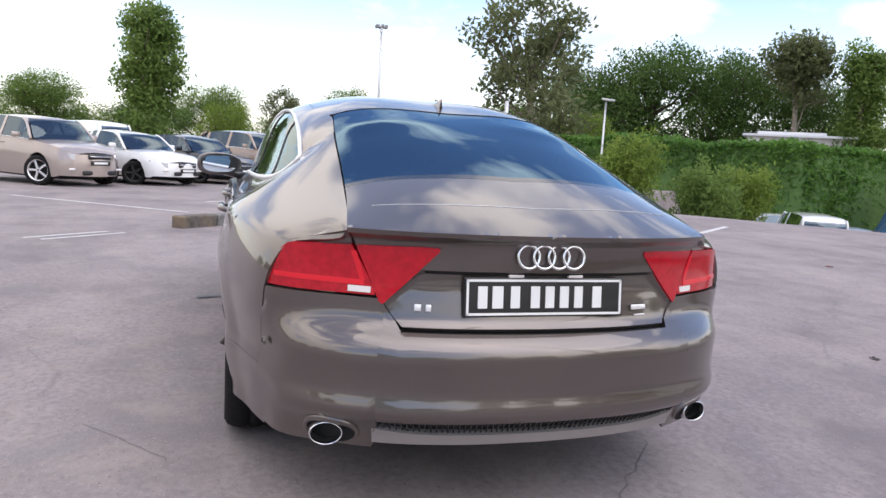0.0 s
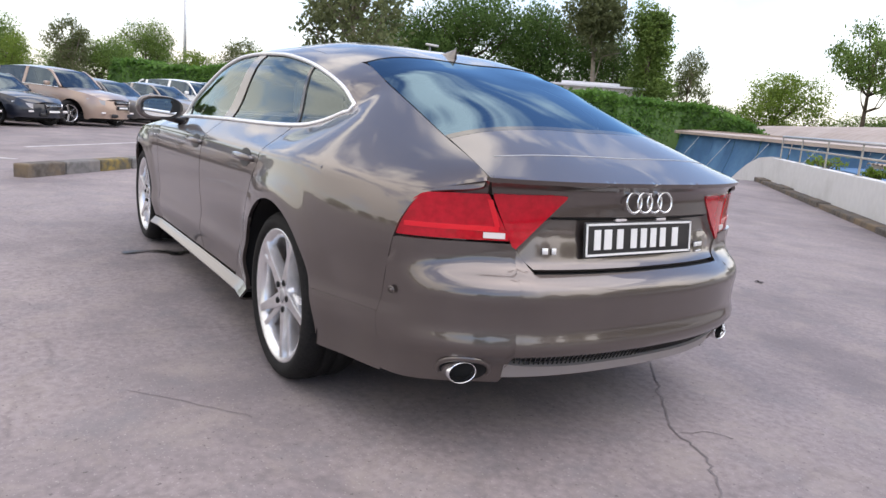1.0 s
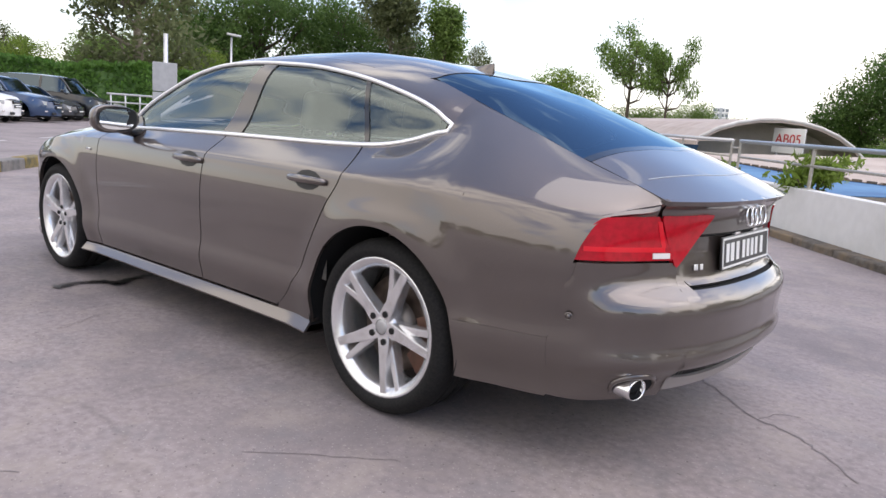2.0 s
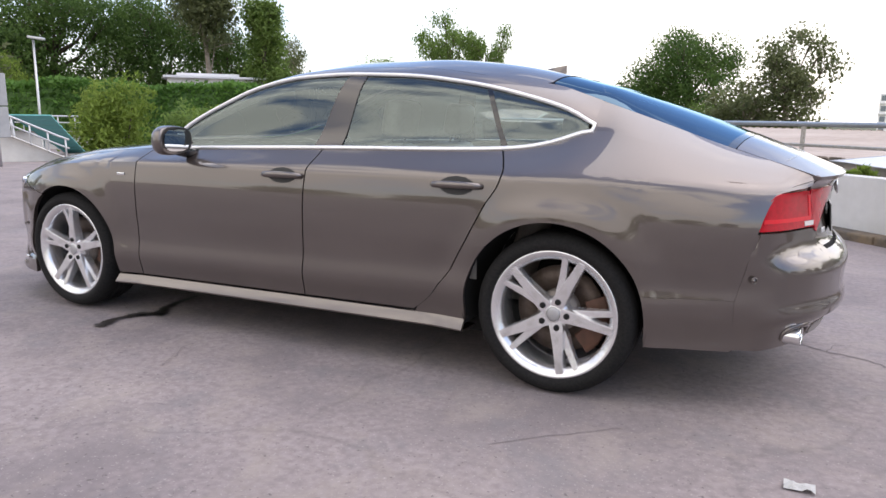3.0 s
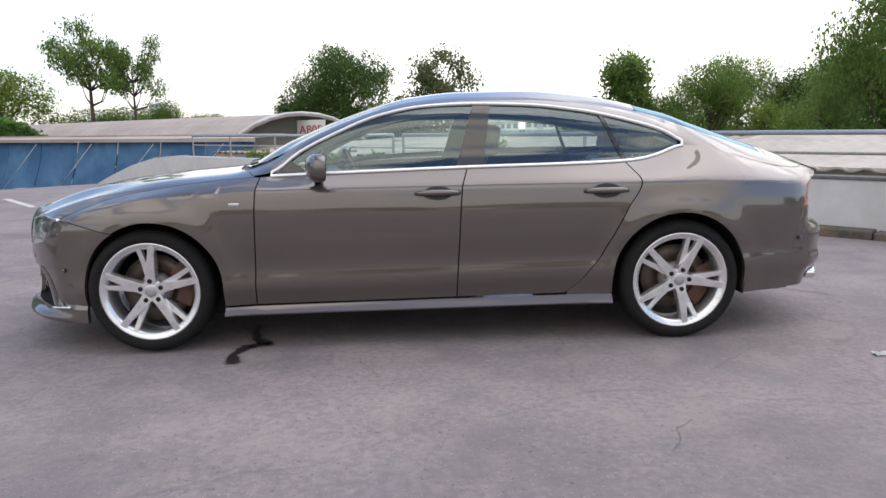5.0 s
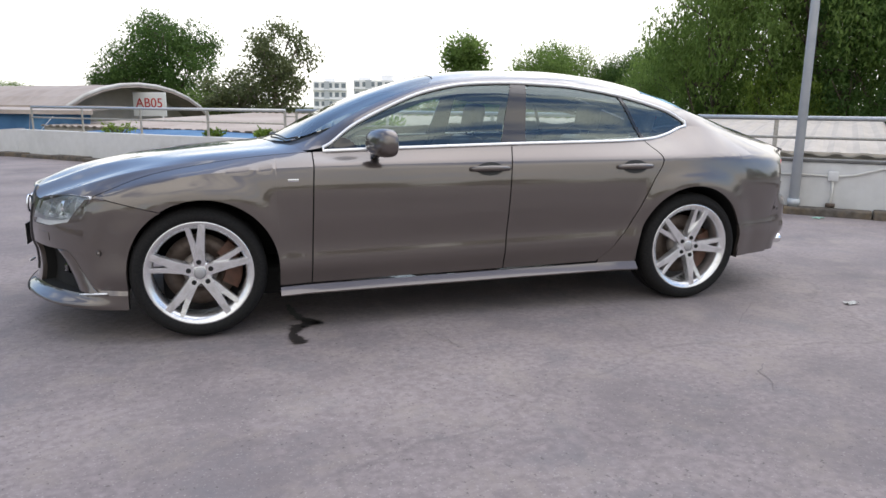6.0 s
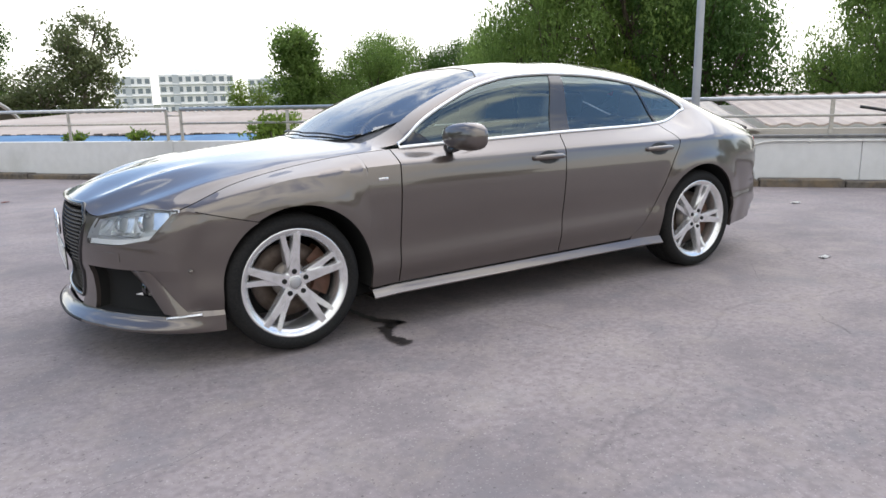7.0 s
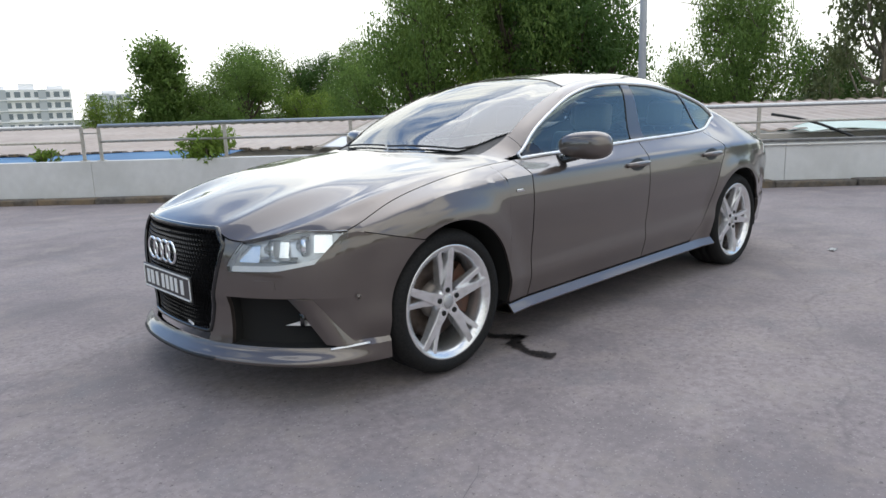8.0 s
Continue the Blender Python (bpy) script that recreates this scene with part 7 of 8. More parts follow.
    for side in (-1, 1):
        lay(lambda v: HOOD_BACK(v) - 0.01, lambda v: SCREEN_LOW(max(v, 8.45)) + 0.012, const(8.46), const(10), 6, 18, side, cow, off=-0.012)
    part("cowl", cow, BLACK, car)
    for side in (-1, 1):
        foot = lay(lambda v: HOOD_BACK(v) + 0.004, lambda v: -0.752 if v < 8.45 else SCREEN_LOW(v) + 0.004, const(8.02), const(8.47), 10, 8, side, bmesh.new(), off=-0.002)
        part("pillar_foot", foot, PAINT, car)
    for y0, y1 in ((-0.62, 0.02), (0.05, 0.60)):
        bm = bmesh.new()
        def at(y, up=0.008):
            x = table((-0.75, -0.88), (-0.5, -1.0), (0, -1.06), (0.5, -1.0), (0.75, -0.88))(y)
            vv = 10 - 1.0 * min(abs(y) / 0.5, 1.4)
            return skin(x + 0.03, max(vv, 8.6), 1 if y > 0 else -1, up)
        tube([at(y0 + (y1 - y0) * k / 12, 0.008) for k in range(13)], 0.0055, 6, bm)
        part("wiper", bm, BLACK, car)

    # tail: lamps, badge, plate, diffuser, pipes
    for side in (-1, 1):
        for owner, name, lo, hi, y0, y1 in (
                (car, "tail_lamp", table((0.5, 0.726), (0.83, 0.724)), table((0.5, 0.73), (0.526, 0.735), (0.598, 0.868), (0.70, 0.866), (0.760, 0.862), (0.778, 0.845), (0.825, 0.728)), 0.528, 0.822),
                (lid, "lid_lamp", table((0.34, 0.868), (0.505, 0.700), (0.512, 0.70), (0.585, 0.862)), table((0.34, 0.872), (0.40, 0.874), (0.585, 0.870)), 0.345, 0.584)):
            ysl = np.linspace(y0, y1, 22)
            o = new(name)
            o.parent = owner
            o["label"] = "red rear lamp"
            rows = [[TAIL.point(TAIL.s_of_y(y), lo(y) + (max(hi(y), lo(y) + 0.002) - lo(y)) * t, side, 0.0045) for t in np.linspace(0, 1, 10)] for y in ysl]
            part("lamp_lens", flange(sheet(rows), 0.02), RED, o)
            if name == "tail_lamp":
                rows = [[TAIL.point(TAIL.s_of_y(y), 0.753 + 0.016 * t, side, 0.0065) for t in (0, 0.5, 1)] for y in np.linspace(0.56, 0.795, 14)]
                part("lamp_band", flange(sheet(rows), 0.004), REDB, o)
                rows = [[TAIL.point(TAIL.s_of_y(0.556 + 0.016 * t + 0.34 * (z - 0.765)), z, side, 0.0065) for t in (0, 0.5, 1)] for z in np.linspace(0.768, 0.852, 8)]
                part("lamp_band", flange(sheet(rows), 0.004), REDB, o)
                rows = [[TAIL.point(TAIL.s_of_y(y), 0.732 + 0.018 * t, side, 0.0075) for t in (0, 0.5, 1)] for y in np.linspace(0.54, 0.605, 6)]
                part("reversing_lamp", flange(sheet(rows), 0.004), CLEARLAMP, o, "clear reversing lamp")
        # lamp pocket behind
        for y0, y1, off, fill in ((0.45, 0.65, -0.02, SEAL), (0.65, 0.80, -0.02, PAINT)):
            rows = [[TAIL.point(TAIL.s_of_y(y), z, side, off) for z in np.linspace(0.70, 0.865, 4)] for y in np.linspace(y0, y1, 8)]
            part("lamp_pocket", sheet(rows), fill, car)
        ex = new("exhaust_tip")
        ex.parent = car
        c = Vector((2.294, side * 0.628, 0.308))
        bm = lathe([(0.046, -0.03), (0.047, 0.078), (0.0495, 0.083), (0.0525, 0.078), (0.053, 0.06), (0.052, -0.10)], 36)
        t = part("pipe", bm, CHROME, ex, "oval chrome tailpipe")
        t.matrix_basis = Matrix.Diagonal((1, 1, 1, 1))
        part("pipe_inside", lathe([(0.0, -0.02), (0.0455, -0.02), (0.0455, 0.06)], 30), DARK, ex)
        ex.matrix_basis = Matrix.Translation(c) @ pose(0, 0, 0, 0, 90, side * 8) @ Matrix.Diagonal((0.68, 0.95, 1, 1))
        # sculpted surround of the pipe
        pts = [TAIL.point(TAIL.s_of_y(0.628 + 0.072 * math.cos(a)), 0.310 + 0.047 * math.sin(a), side, 0.0) for a in np.linspace(-0.35, math.pi + 0.35, 22)]
        bm = tube(pts, lambda t: 0.006 + 0.006 * math.sin(math.pi * t), 8)
        part("pipe_surround", bm, PAINT, rb)
        # flat dark disc on the bumper, painting the shade of the pipe's cut-out
        rows = [[TAIL.point(TAIL.s_of_y(0.628 + 0.066 * q * math.cos(a)), 0.310 + 0.042 * q * math.sin(a), side, 0.002) for q in (0.0, 0.5, 1)] for a in np.linspace(0, 2 * math.pi, 25)]
        part("pipe_hollow", sheet(rows), DARK, rb)
    bm = bmesh.new()
    for side in (-1, 1):
        wrap_lay(TAIL, const(0), const(TAIL.s_of_y(0.53)), const(0.31), const(0.374), 16, 4, side, bm, off=-0.025)
    part("diffuser_mesh", bm, BLACK, rb)
    bm = bmesh.new()
    for k in range(-30, 31):
        y = k * 0.017
        rod(TAIL.point(TAIL.s_of_y(abs(y)), 0.295, 1 if y > 0 else -1, -0.021), TAIL.point(TAIL.s_of_y(abs(y) + 0.008), 0.37, 1 if y > 0 else -1, -0.021), 0.003, None, 5, bm, False)
    part("diffuser_rib", bm, GLOSS, rb)
    bm = bmesh.new()
    for side in (-1, 1):
        wrap_lay(TAIL, const(0), const(TAIL.s_of_y(0.515)), const(0.284), lambda s: 0.318 + 0.02 * (s * TAIL.length / 0.53) ** 6, 16, 5, side, bm, off=0.004)
    part("diffuser_lip", flange(bm, 0.03), material("satin grey diffuser", (0.36, 0.34, 0.33), 0.4, 0.5), rb, "satin grey diffuser strip")
    # hollow for the plate, black tube as painted shade under its edge, badges
    bm = bmesh.new()
    tube([TAIL.point(TAIL.s_of_y(abs(y)), 0.8005, 1 if y > 0 else -1, -0.010) for y in np.linspace(-0.385, 0.385, 33)], 0.0045, 6, bm)
    part("lid_crease", bm, SEAL, lid, "black line drawn as shade under the lid's edge")
    bm = bmesh.new()
    for side in (-1, 1):
        wrap_lay(TAIL, const(0), const(TAIL.s_of_y(0.455)), const(0.612), const(0.655), 12, 3, side, bm, off=-0.034)
    part("lid_seal", bm, SEAL, car)
    # a pale tube paints the light caught by the folded spoiler's edge
    SPOILER.sort(key=lambda q: q.y)
    part("spoiler_seam", tube(SPOILER, 0.0014, 6), STEEL, lid, "thin pale glint line along the folded spoiler's seam")
    for y in (-0.1, 0.1):
        part("plate_lamp", block(0.016, 0.05, 0.01, Matrix.Translation(TAIL.point(TAIL.s_of_y(0.1), 0.790, 1 if y > 0 else -1, -0.012)), 0.003), CLEARLAMP, lid)
    bm = bmesh.new()
    rings(bm, TAIL.point(0, 0.857, -1, 0.01), (0, 1, 0), (-0.15, 0, 0.99), (1, 0, 0), 0.034, 0.0048)
    part("ring_badge", bm, CHROME, lid, "four chrome rings")
    plate(lid, None, None, Matrix.Translation((2.446, 0, 0.732)) @ pose(0, 0, 0, 84, 0, 90))
    for y, w, hgt in ((-0.402, 0.020, 0.020), (-0.370, 0.016, 0.020), (0.345, 0.06, 0.016), (0.352, 0.045, 0.005)):
        z = 0.695 if hgt > 0.01 else 0.67
        c = TAIL.point(TAIL.s_of_y(abs(y)), z, 1 if y > 0 else -1, -0.004)
        d = TAIL.point(TAIL.s_of_y(abs(y) + 0.02), z, 1 if y > 0 else -1, -0.004)
        ang = math.degrees(math.atan2(*( (d - c).yx if y > 0 else (c - d).yx)))
        part("letter_bar", block(w, hgt, 0.004, Matrix.Translation(c) @ pose(0, 0, 0, 84, 0, ang), 0.0015), SATIN, lid)
    for side in (-1, 1):
        c, d = skin(-1.005, level(-1.005, 0.803), side, 0.002), skin(-0.95, level(-0.95, 0.803), side, 0.002)
        part("wing_badge", block(0.055, 0.014, 0.003, Matrix.Translation((c + d) / 2) @ pose(0, 0, 0, 90 if side < 0 else -90, 0, 0), 0.001), CHROME, car, "small bar badge")
    # roof aerial
    bm = sheet([[Vector((1.08 + 0.13 * a, w * 0.018 * (1 - 0.6 * a), TOP_Z[10](1.08 + 0.13 * a) - 0.003 + h * 0.048 * a)) for w, h in ((-1, 0), (-0.35, 0.8), (0, 1), (0.35, 0.8), (1, 0))] for a in np.linspace(0.02, 1, 8)])
    part("roof_aerial", flange(bm, 0.004), PAINT, car, "shark-fin aerial")

    # cabin
    part("cabin_floor", block(2.6, 1.36, 0.05, pose(0.35, 0, 0.3), 0.01), CABIN, car)
    part("headliner", sheet([[skin(x, v, s, -0.05) for s, v in [(-1, 8.5), (-1, 9), (-1, 9.5), (-1, 10), (1, 9.5), (1, 9), (1, 8.5)]] for x in np.linspace(-0.05, 1.3, 10)]), BEIGE, car)
    part("dashboard", block(0.42, 1.36, 0.30, pose(-0.72, 0, 0.62, 0, -6), 0.09, None, 3), BLACK, car)
    part("parcel_shelf", block(0.6, 1.1, 0.03, pose(1.72, 0, 0.90, 0, 6), 0.01), CABIN, car)
    for y in (-0.36, 0.36):
        seat(car, -0.02, y)
        seat(car, 0.92, y, 0.58)
    sw = new("steering_wheel")
    sw.parent = car
    part("wheel_ring", tube([(0.18 * math.cos(a), 0.18 * math.sin(a), 0) for a in np.linspace(0, 2 * math.pi, 33)[:-1]], 0.015, 8, None, True), BLACK, sw)
    part("wheel_hub", block(0.3, 0.09, 0.04, pose(0, 0, -0.03), 0.015), BLACK, sw)
    sw.matrix_basis = pose(-0.42, 0.36, 0.88, 0, 65, 0)
    for side in (-1, 1):
        part("door_card", sheet([[skin(x, v, side, -0.07) for v in (2.5, 4, 5, 6, 6.6)] for x in np.linspace(-0.85, 1.1, 16)]), CABIN, car)
    return car


big_car()

# ---- the other parked cars ----


def parked_car(kind, colour, label, at, heading, seed=0, dark_wheels=False, low=False):
    """A parked car built from side and plan profiles: body, glass, wheels, lamps, grille, plate, mirrors."""
    spec = dict(
        saloon=dict(L=4.6, W=1.78, H=1.44, belt=0.94, hood=0.90, nose=0.66, cowl=1.30, head=1.95, back=3.35, deck=4.0, tail=0.98, wheel=0.32),
        suv=dict(L=4.5, W=1.86, H=1.68, belt=1.10, hood=1.06, nose=0.82, cowl=1.22, head=1.80, back=3.75, deck=4.30, tail=1.08, wheel=0.36),
        van=dict(L=4.9, W=1.88, H=1.90, belt=1.15, hood=1.12, nose=0.88, cowl=1.10, head=1.75, back=4.60, deck=4.85, tail=1.15, wheel=0.35))[kind]
    L, W, H = spec["L"], spec["W"] / 2, spec["H"]
    paint = material("car paint " + label[:14] + str(seed), colour, 0.3, 0.3 if max(colour) < 0.6 else 0.0, coat=1.0, grain=tuple(c * 1.1 for c in colour), grain_size=300)
    car = thing("parked_car", label, "car", "parked cars")
    beltf = smooth_curve((0, spec["nose"] - 0.04), (0.25, spec["nose"] + 0.09), (0.7, spec["hood"] - 0.06), (spec["cowl"], spec["hood"]), (2.6, spec["belt"] + 0.01), (spec["deck"], spec["tail"]), (L, spec["tail"] - 0.08), soft=0.08)
    plan = smooth_curve((0, W * 0.60), (0.12, W * 0.77), (0.3, W * 0.88), (0.6, W * 0.96), (1.0, W * 0.995), (L * 0.55, W), (L - 0.8, W * 0.985), (L - 0.25, W * 0.90), (L, W * 0.72), soft=0.08)
    wf, wr = 0.88, L - 0.95
    wr_ = spec["wheel"]

    def side_y(x, z):
        b = beltf(x)
        t = (z - 0.2) / (b - 0.2)
        return plan(x) * (0.95 + 0.05 * math.sin(math.pi * min(max(t, 0), 1) ** 0.8) - 0.03 * max(0, t - 0.75) / 0.25)

    body = bmesh.new()
    xs = sorted(set([L * i / 36 for i in range(37)] + [wf - wr_ * 1.16, wf + wr_ * 1.16, wr - wr_ * 1.16, wr + wr_ * 1.16]))
    for sd in (-1, 1):
        rows = []
        for x in xs:
            b = beltf(x)
            z0 = 0.22 if 0.3 < x < L - 0.3 else 0.26
            for c in (wf, wr):
                if abs(x - c) < wr_ * 1.16:
                    z0 = max(z0, wr_ + math.sqrt((wr_ * 1.16) ** 2 - (x - c) ** 2))
            rows.append([Vector((x, sd * side_y(x, z0 + (b - z0) * t), z0 + (b - z0) * t)) for t in np.linspace(0, 1, 8)])
        sheet(rows, body)
    # bonnet and rear deck, nose and tail
    for a, b_ in ((0.0, spec["cowl"] + 0.1), (spec["deck"] - 0.35, L)):
        rows = []
        for x in np.linspace(a, b_, 12):
            z = beltf(x)
            y = side_y(x, z)
            rows.append([Vector((x, y * t, z + 0.05 * (1 - t * t))) for t in np.linspace(-1, 1, 9)])
        sheet(rows, body)
    for x in (0.0, L):
        rows = [[Vector((x + (-1 if x == 0 else 1) * (0.22 * (1 - t * t)) * (1.0 if z < 0.55 else 1.0 - 0.9 * (z - 0.55)), side_y(x, z) * t, z)) for t in np.linspace(-1, 1, 9)] for z in np.linspace(0.26, beltf(x), 7)]
        sheet(rows, body)
    bmesh.ops.remove_doubles(body, verts=body.verts, dist=0.004)
    part("body", flange(body, 0.02), paint, car)
    # greenhouse
    roofz = smooth_curve((spec["cowl"] - 0.05, spec["hood"]), (spec["head"], H - 0.06), ((spec["head"] + spec["back"]) / 2, H), (spec["back"], H - 0.07), (spec["deck"], spec["tail"] + 0.02), soft=0.05)
    x0, x1 = spec["cowl"], spec["deck"]
    rf = []
    gl = {-1: [], 1: []}
    for x in np.linspace(spec["head"] - 0.15, spec["back"] + 0.1, 14):
        z = roofz(x)
        y = W * 0.70
        rf.append([Vector((x, y * t, z - 0.05 * t * t)) for t in np.linspace(-1, 1, 9)])
    part("roof", flange(sheet(rf), 0.03), paint, car)
    for sd in (-1, 1):
        rows = []
        for x in np.linspace(x0 + 0.08, x1 - 0.05, 24):
            b, r = beltf(x), max(roofz(x) - 0.05, beltf(x) + 0.005)
            rows.append([Vector((x, sd * (side_y(x, b) + (W * 0.70 - side_y(x, b)) * t), b + (r - b) * t)) for t in (0, 0.5, 1)])
        part("side_window", sheet(rows), CARGLASS, car)
        for x in (spec["head"] + 0.75, spec["back"] - 0.15 if kind != "saloon" else spec["back"] - 0.35):
            b, r = beltf(x), roofz(x) - 0.05
            rows = [[Vector((x + dx, sd * (side_y(x, b) + (W * 0.70 - side_y(x, b)) * t + 0.012), b + (r - b) * t)) for dx in (-0.05, 0.05)] for t in np.linspace(0, 1, 5)]
            part("pillar", flange(sheet(rows), 0.02), paint, car)
        for xa, xb in ((x0 + 0.02, spec["head"]), (spec["back"], x1 - 0.02)):
            pts = []
            for x in np.linspace(xa, xb, 8):
                b, r = beltf(x), max(roofz(x) - 0.04, beltf(x))
                k = min(max((r - b) / (H - b), 0), 1)
                pts.append((x, sd * (side_y(x, b) + (W * 0.70 - side_y(x, b)) * k), r))
            part("roof_pillar", tube(pts, 0.035, 8), paint, car)
        part("window_line", tube([(x, sd * (side_y(x, beltf(x)) + 0.004), beltf(x) + 0.01) for x in np.linspace(x0 + 0.1, x1 - 0.2, 14)], 0.012, 6), BLACK if max(colour) < 0.3 else CHROME, car)
    for name, xa, xb in (("windscreen", x0 - 0.03, spec["head"] - 0.1), ("rear_window", spec["back"] + 0.08, x1)):
        rows = []
        for x in np.linspace(xa, xb, 8):
            z = max(roofz(x), beltf(x) + 0.03)
            b = beltf(x)
            k = min(max((z - b) / (H - b), 0), 1)
            y = side_y(x, b) * 0.93 + (W * 0.66 - side_y(x, b) * 0.93) * k
            rows.append([Vector((x - 0.10 * (1 - t * t) * (1 if name == "windscreen" else -1) * (1 - k * 0.7), y * t, z)) for t in np.linspace(-1, 1, 9)])
        part(name, outward(sheet(rows), (-1 if name == "windscreen" else 1, 0, 1)), CARGLASS, car)
    part("cabin", block(spec["back"] - spec["head"] + 0.9, W * 1.3, spec["belt"] + 0.12 - 0.3, pose((spec["back"] + spec["head"]) / 2, 0, 0.3), 0.1), BLACK, car)
    # wheels
    first = None
    for x in (wf, wr):
        for sd in (-1, 1):
            m = pose(x, sd * (W - 0.02), wr_ - 0.01, 90 if sd < 0 else -90, 0, seed * 17 + x * 30)
            if first is None:
                w = new("wheel")
                w.parent = car
                part("tyre", lathe([(wr_ * 0.70, -0.2), (wr_ * 0.93, -0.2), (wr_, -0.17), (wr_, -0.03), (wr_ * 0.94, 0.0), (wr_ * 0.74, 0.004), (wr_ * 0.70, -0.01)], 32), RUBBER, w)
                rim_mat = BLACK if dark_wheels else ALLOY
                part("rim", lathe([(wr_ * 0.70, -0.15), (wr_ * 0.64, -0.06), (wr_ * 0.66, -0.01), (wr_ * 0.71, -0.002)], 32), rim_mat, w)
                part("rim_back", lathe([(0, -0.1), (wr_ * 0.68, -0.1)], 24), DARK, w)
                for k in range(5):
                    o = part("spoke", block(wr_ * 0.60, 0.055, 0.03, pose(wr_ * 0.36, 0, -0.045), 0.008), rim_mat, w, smooth=False)
                    o.matrix_basis = pose(0, 0, 0, 0, 0, 72 * k)
                first = w
                w.matrix_basis = m
            else:
                copy_thing(first, m)
            rows = [[(x + wr_ * 1.15 * math.cos(a), sd * yy, wr_ + wr_ * 1.15 * math.sin(a)) for yy in (W * 0.93, W * 0.5)] for a in np.linspace(-0.2, math.pi + 0.2, 14)]
            part("wheel_arch", sheet(rows), DARK, car)
    part("underbody", block(L * 0.8, W * 1.4, 0.2, pose(L / 2, 0, 0.16)), DARK, car, smooth=False)
    # nose
    zn = spec["nose"]
    part("grille", block(0.05, W * 0.62, 0.13, pose(-0.175, 0, zn - 0.15), 0.02), GLOSS, car)
    part("grille_bar", block(0.02, W * 0.58, 0.02, pose(-0.203, 0, zn - 0.09), 0.006), CHROME, car)
    part("lower_grille", block(0.05, W * 0.95, 0.11, pose(-0.165, 0, 0.29), 0.03), BLACK, car)
    part("number_plate", block(0.02, 0.50, 0.11, pose(-0.212, 0, zn - 0.29), 0.004), PLATE, car, "dark number plate")
    part("plate_bar", block(0.008, 0.36, 0.05, pose(-0.224, 0, zn - 0.26), 0.001), WHITE, car)
    for sd in (-1, 1):
        yy = plan(0.1)
        rows = [[Vector((-0.02 + 0.40 * t, sd * (W * 0.56 + (side_y(0.38, zn) - W * 0.56) * t ** 0.8 + 0.008), zn - 0.17 + (0.13 - 0.04 * t) * u + 0.09 * t)) for u in (0, 0.5, 1)] for t in np.linspace(0, 1, 7)]
        part("headlight", flange(sheet(rows), 0.03), material("headlight", (0.80, 0.82, 0.84), 0.12, 0.6, coat=1.0), car, "clear headlight")
        part("fog_lamp", block(0.04, 0.16, 0.05, pose(-0.03, sd * W * 0.66, 0.40), 0.015), CLEARLAMP, car)
        part("door_mirror", block(0.10, 0.20, 0.13, pose(x0 + 0.35, sd * (W + 0.08), spec["belt"] + 0.01), 0.04, None, 3), paint, car)
        part("tail_lamp", block(0.06, 0.30, 0.14, pose(L - 0.02, sd * W * 0.66, spec["tail"] - 0.22), 0.02), RED, car)
        for x in (spec["head"] + 0.72, spec["head"] + 1.6):
            part("door_handle", block(0.16, 0.03, 0.03, pose(x - 0.15, sd * (side_y(x, spec["belt"] - 0.13) + 0.012), spec["belt"] - 0.14), 0.01), paint, car)
            pts = [(x, sd * (side_y(x, z) + 0.001), z) for z in np.linspace(0.3, beltf(x) - 0.02, 8)]
            part("door_gap", tube(pts, 0.004, 4), SEAL, car)
    car.matrix_basis = Matrix.Translation(at) @ pose(0, 0, 0, 0, 0, heading)
    return car


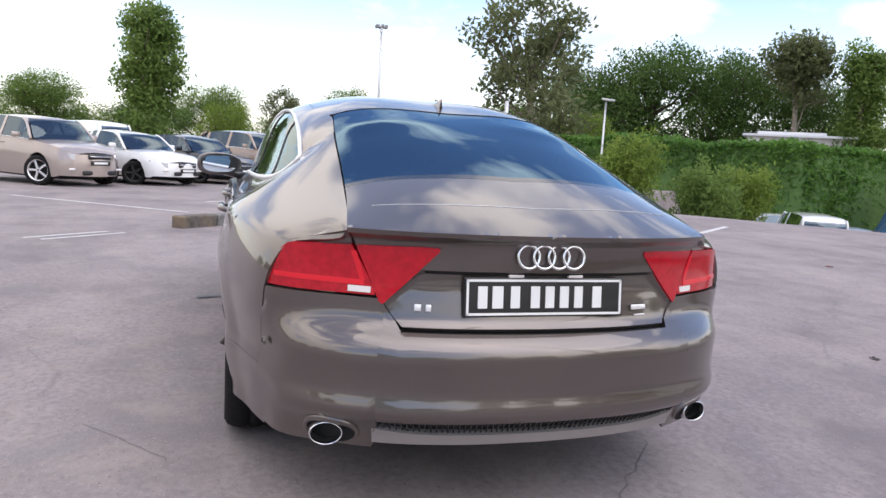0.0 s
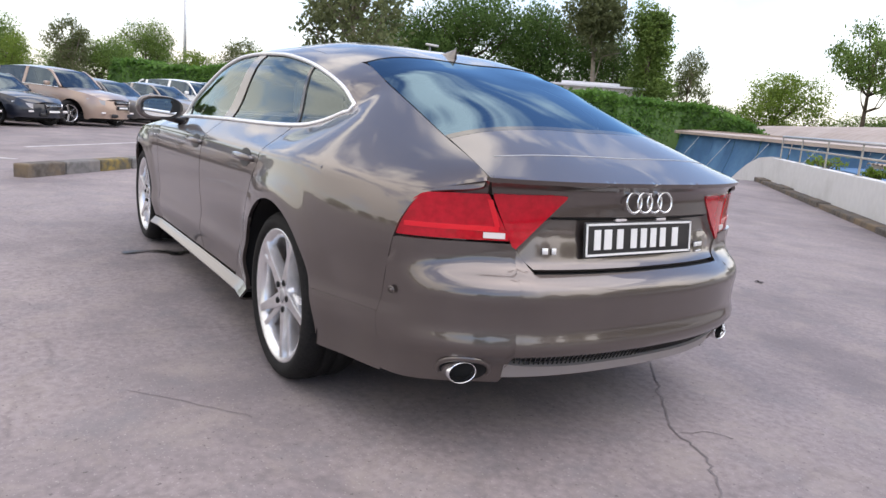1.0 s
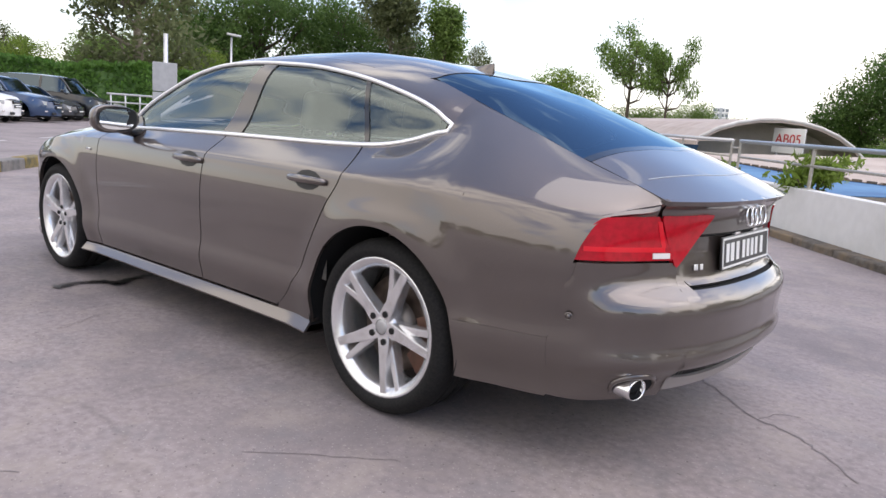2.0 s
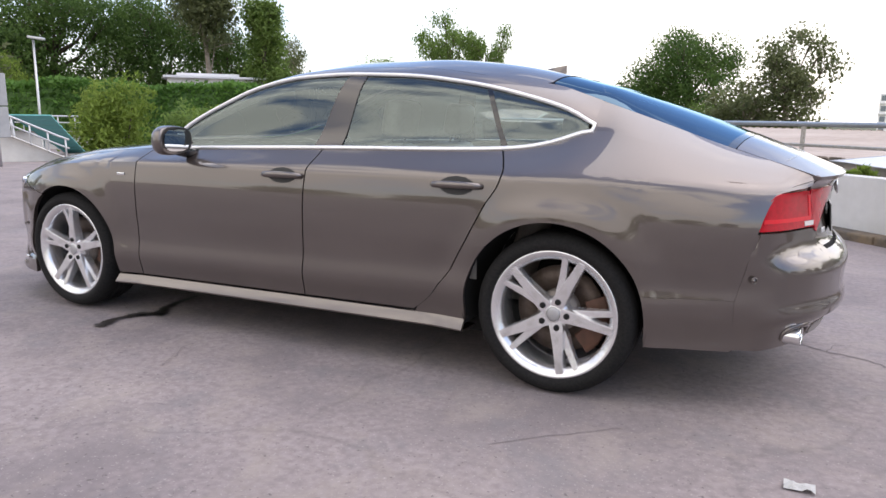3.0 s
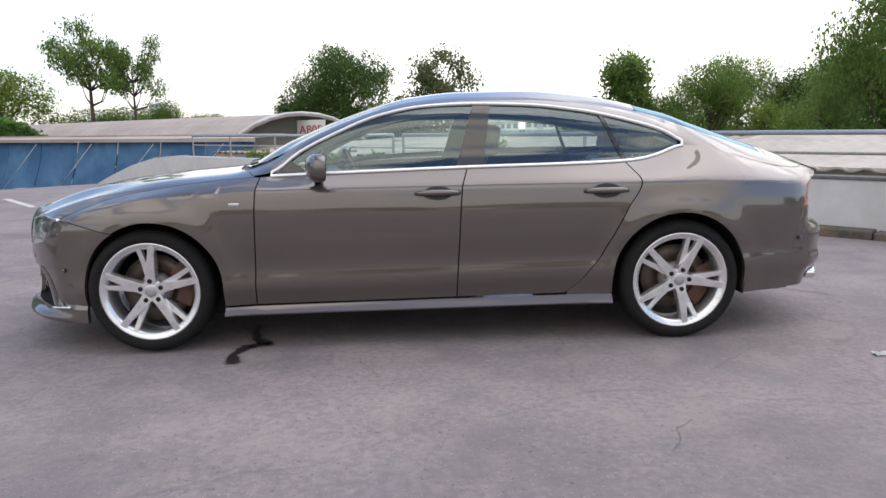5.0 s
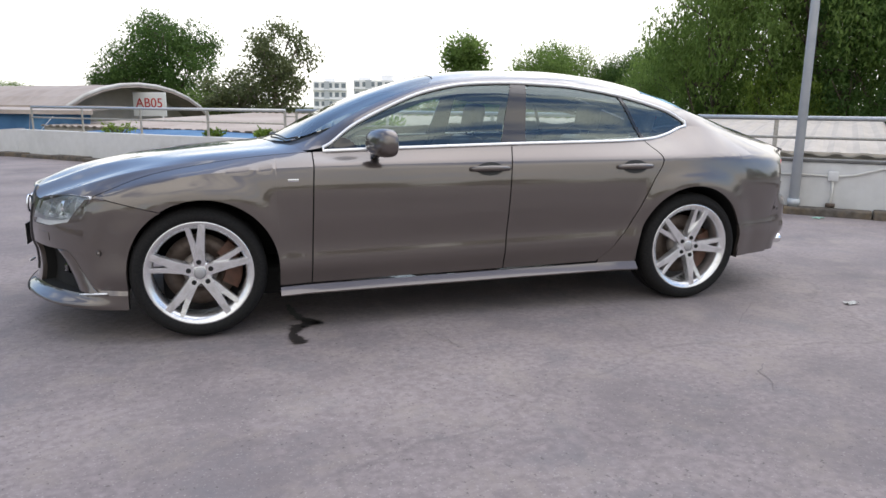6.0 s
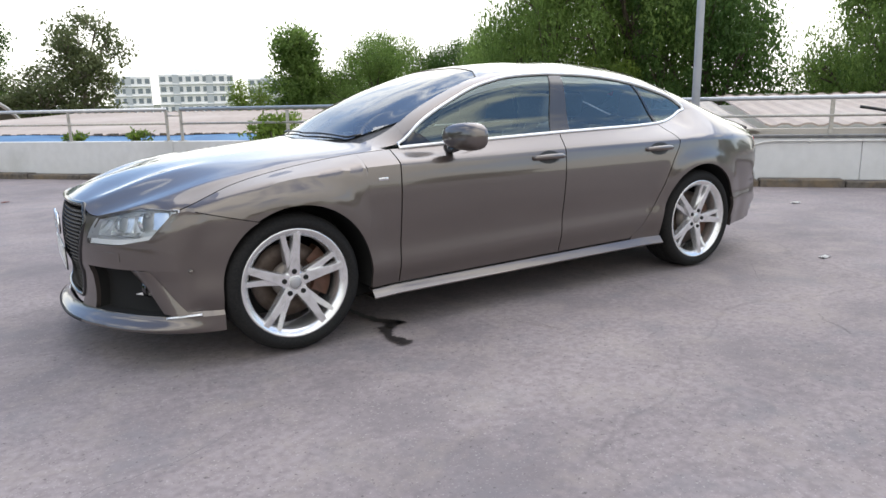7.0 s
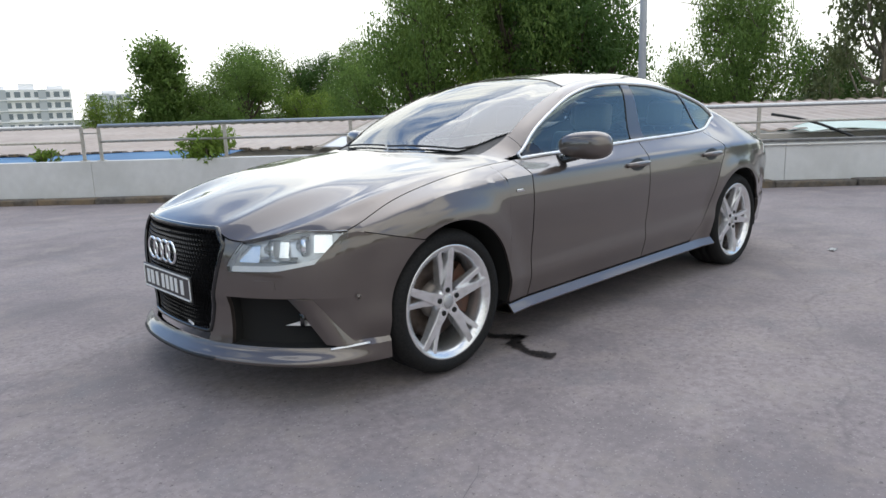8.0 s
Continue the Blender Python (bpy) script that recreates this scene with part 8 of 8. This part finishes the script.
NOSE_TURN = math.degrees(math.atan2(AY[1], AY[0])) + 180
for k, (kind, colour, label, dk) in enumerate((
        ("suv", (0.36, 0.30, 0.27), "bronze-silver compact crossover parked nose out", False),
        ("saloon", (0.74, 0.74, 0.73), "white saloon with black wheels parked nose out", True),
        ("saloon", (0.012, 0.015, 0.025), "black-blue saloon parked nose out", True),
        ("suv", (0.34, 0.25, 0.20), "bronze sport utility parked nose out", False),
        ("saloon", (0.16, 0.15, 0.14), "dark grey saloon parked nose out", False),
        ("saloon", (0.30, 0.27, 0.24), "grey-beige saloon parked nose out", False),
        ("suv", (0.76, 0.76, 0.75), "white sport utility parked nose out", False),
        ("suv", (0.03, 0.06, 0.13), "dark blue estate parked nose out", False),
        ("saloon", (0.05, 0.055, 0.065), "dark grey hatchback parked nose out", False),
        ("van", (0.015, 0.015, 0.016), "black van parked nose out", False),
        ("saloon", (0.5, 0.5, 0.5), "silver saloon parked nose out", False))):
    s, d = 9.25 + 2.42 * k, -18.55 + (0.25 if k % 2 else 0)
    parked_car(kind, colour, label, spot(s, d, deck_z(s, d)), NOSE_TURN, k, dk)
for k, (kind, colour, label, s, d) in enumerate((
        ("van", (0.74, 0.74, 0.73), "large white sport utility in the back row", 17.5, -34.0),
        ("saloon", (0.28, 0.03, 0.03), "dark red saloon in the back row", 20.6, -34.2),
        ("saloon", (0.06, 0.09, 0.16), "blue saloon in the back row", 24.2, -34.0))):
    parked_car(kind, colour, label, spot(s, d, deck_z(s, d)), NOSE_TURN + 180, 20 + k)
# cars on the lower level
for k, (kind, colour, label, s, d, turn) in enumerate((
        ("saloon", (0.60, 0.61, 0.63), "silver saloon on the lower level", 33.0, -7.6, 110),
        ("saloon", (0.72, 0.72, 0.72), "white car on the lower level", 31.5, -5.6, 60),
        ("van", (0.62, 0.62, 0.60), "white van on the lower level", 30.0, -4.2, 15),
        ("saloon", (0.25, 0.27, 0.30), "grey car on the lower level", 31.0, -2.9, 15),
        ("saloon", (0.35, 0.42, 0.5), "blue-grey car on the lower level", 28.6, -1.4, 15),
        ("van", (0.70, 0.70, 0.68), "white lorry cab on the lower level", 32.5, 0.2, 75))):
    parked_car(kind, colour, label, spot(s, d, deck_z(s, d)), WALL_TURN + 180 + turn, 40 + k)
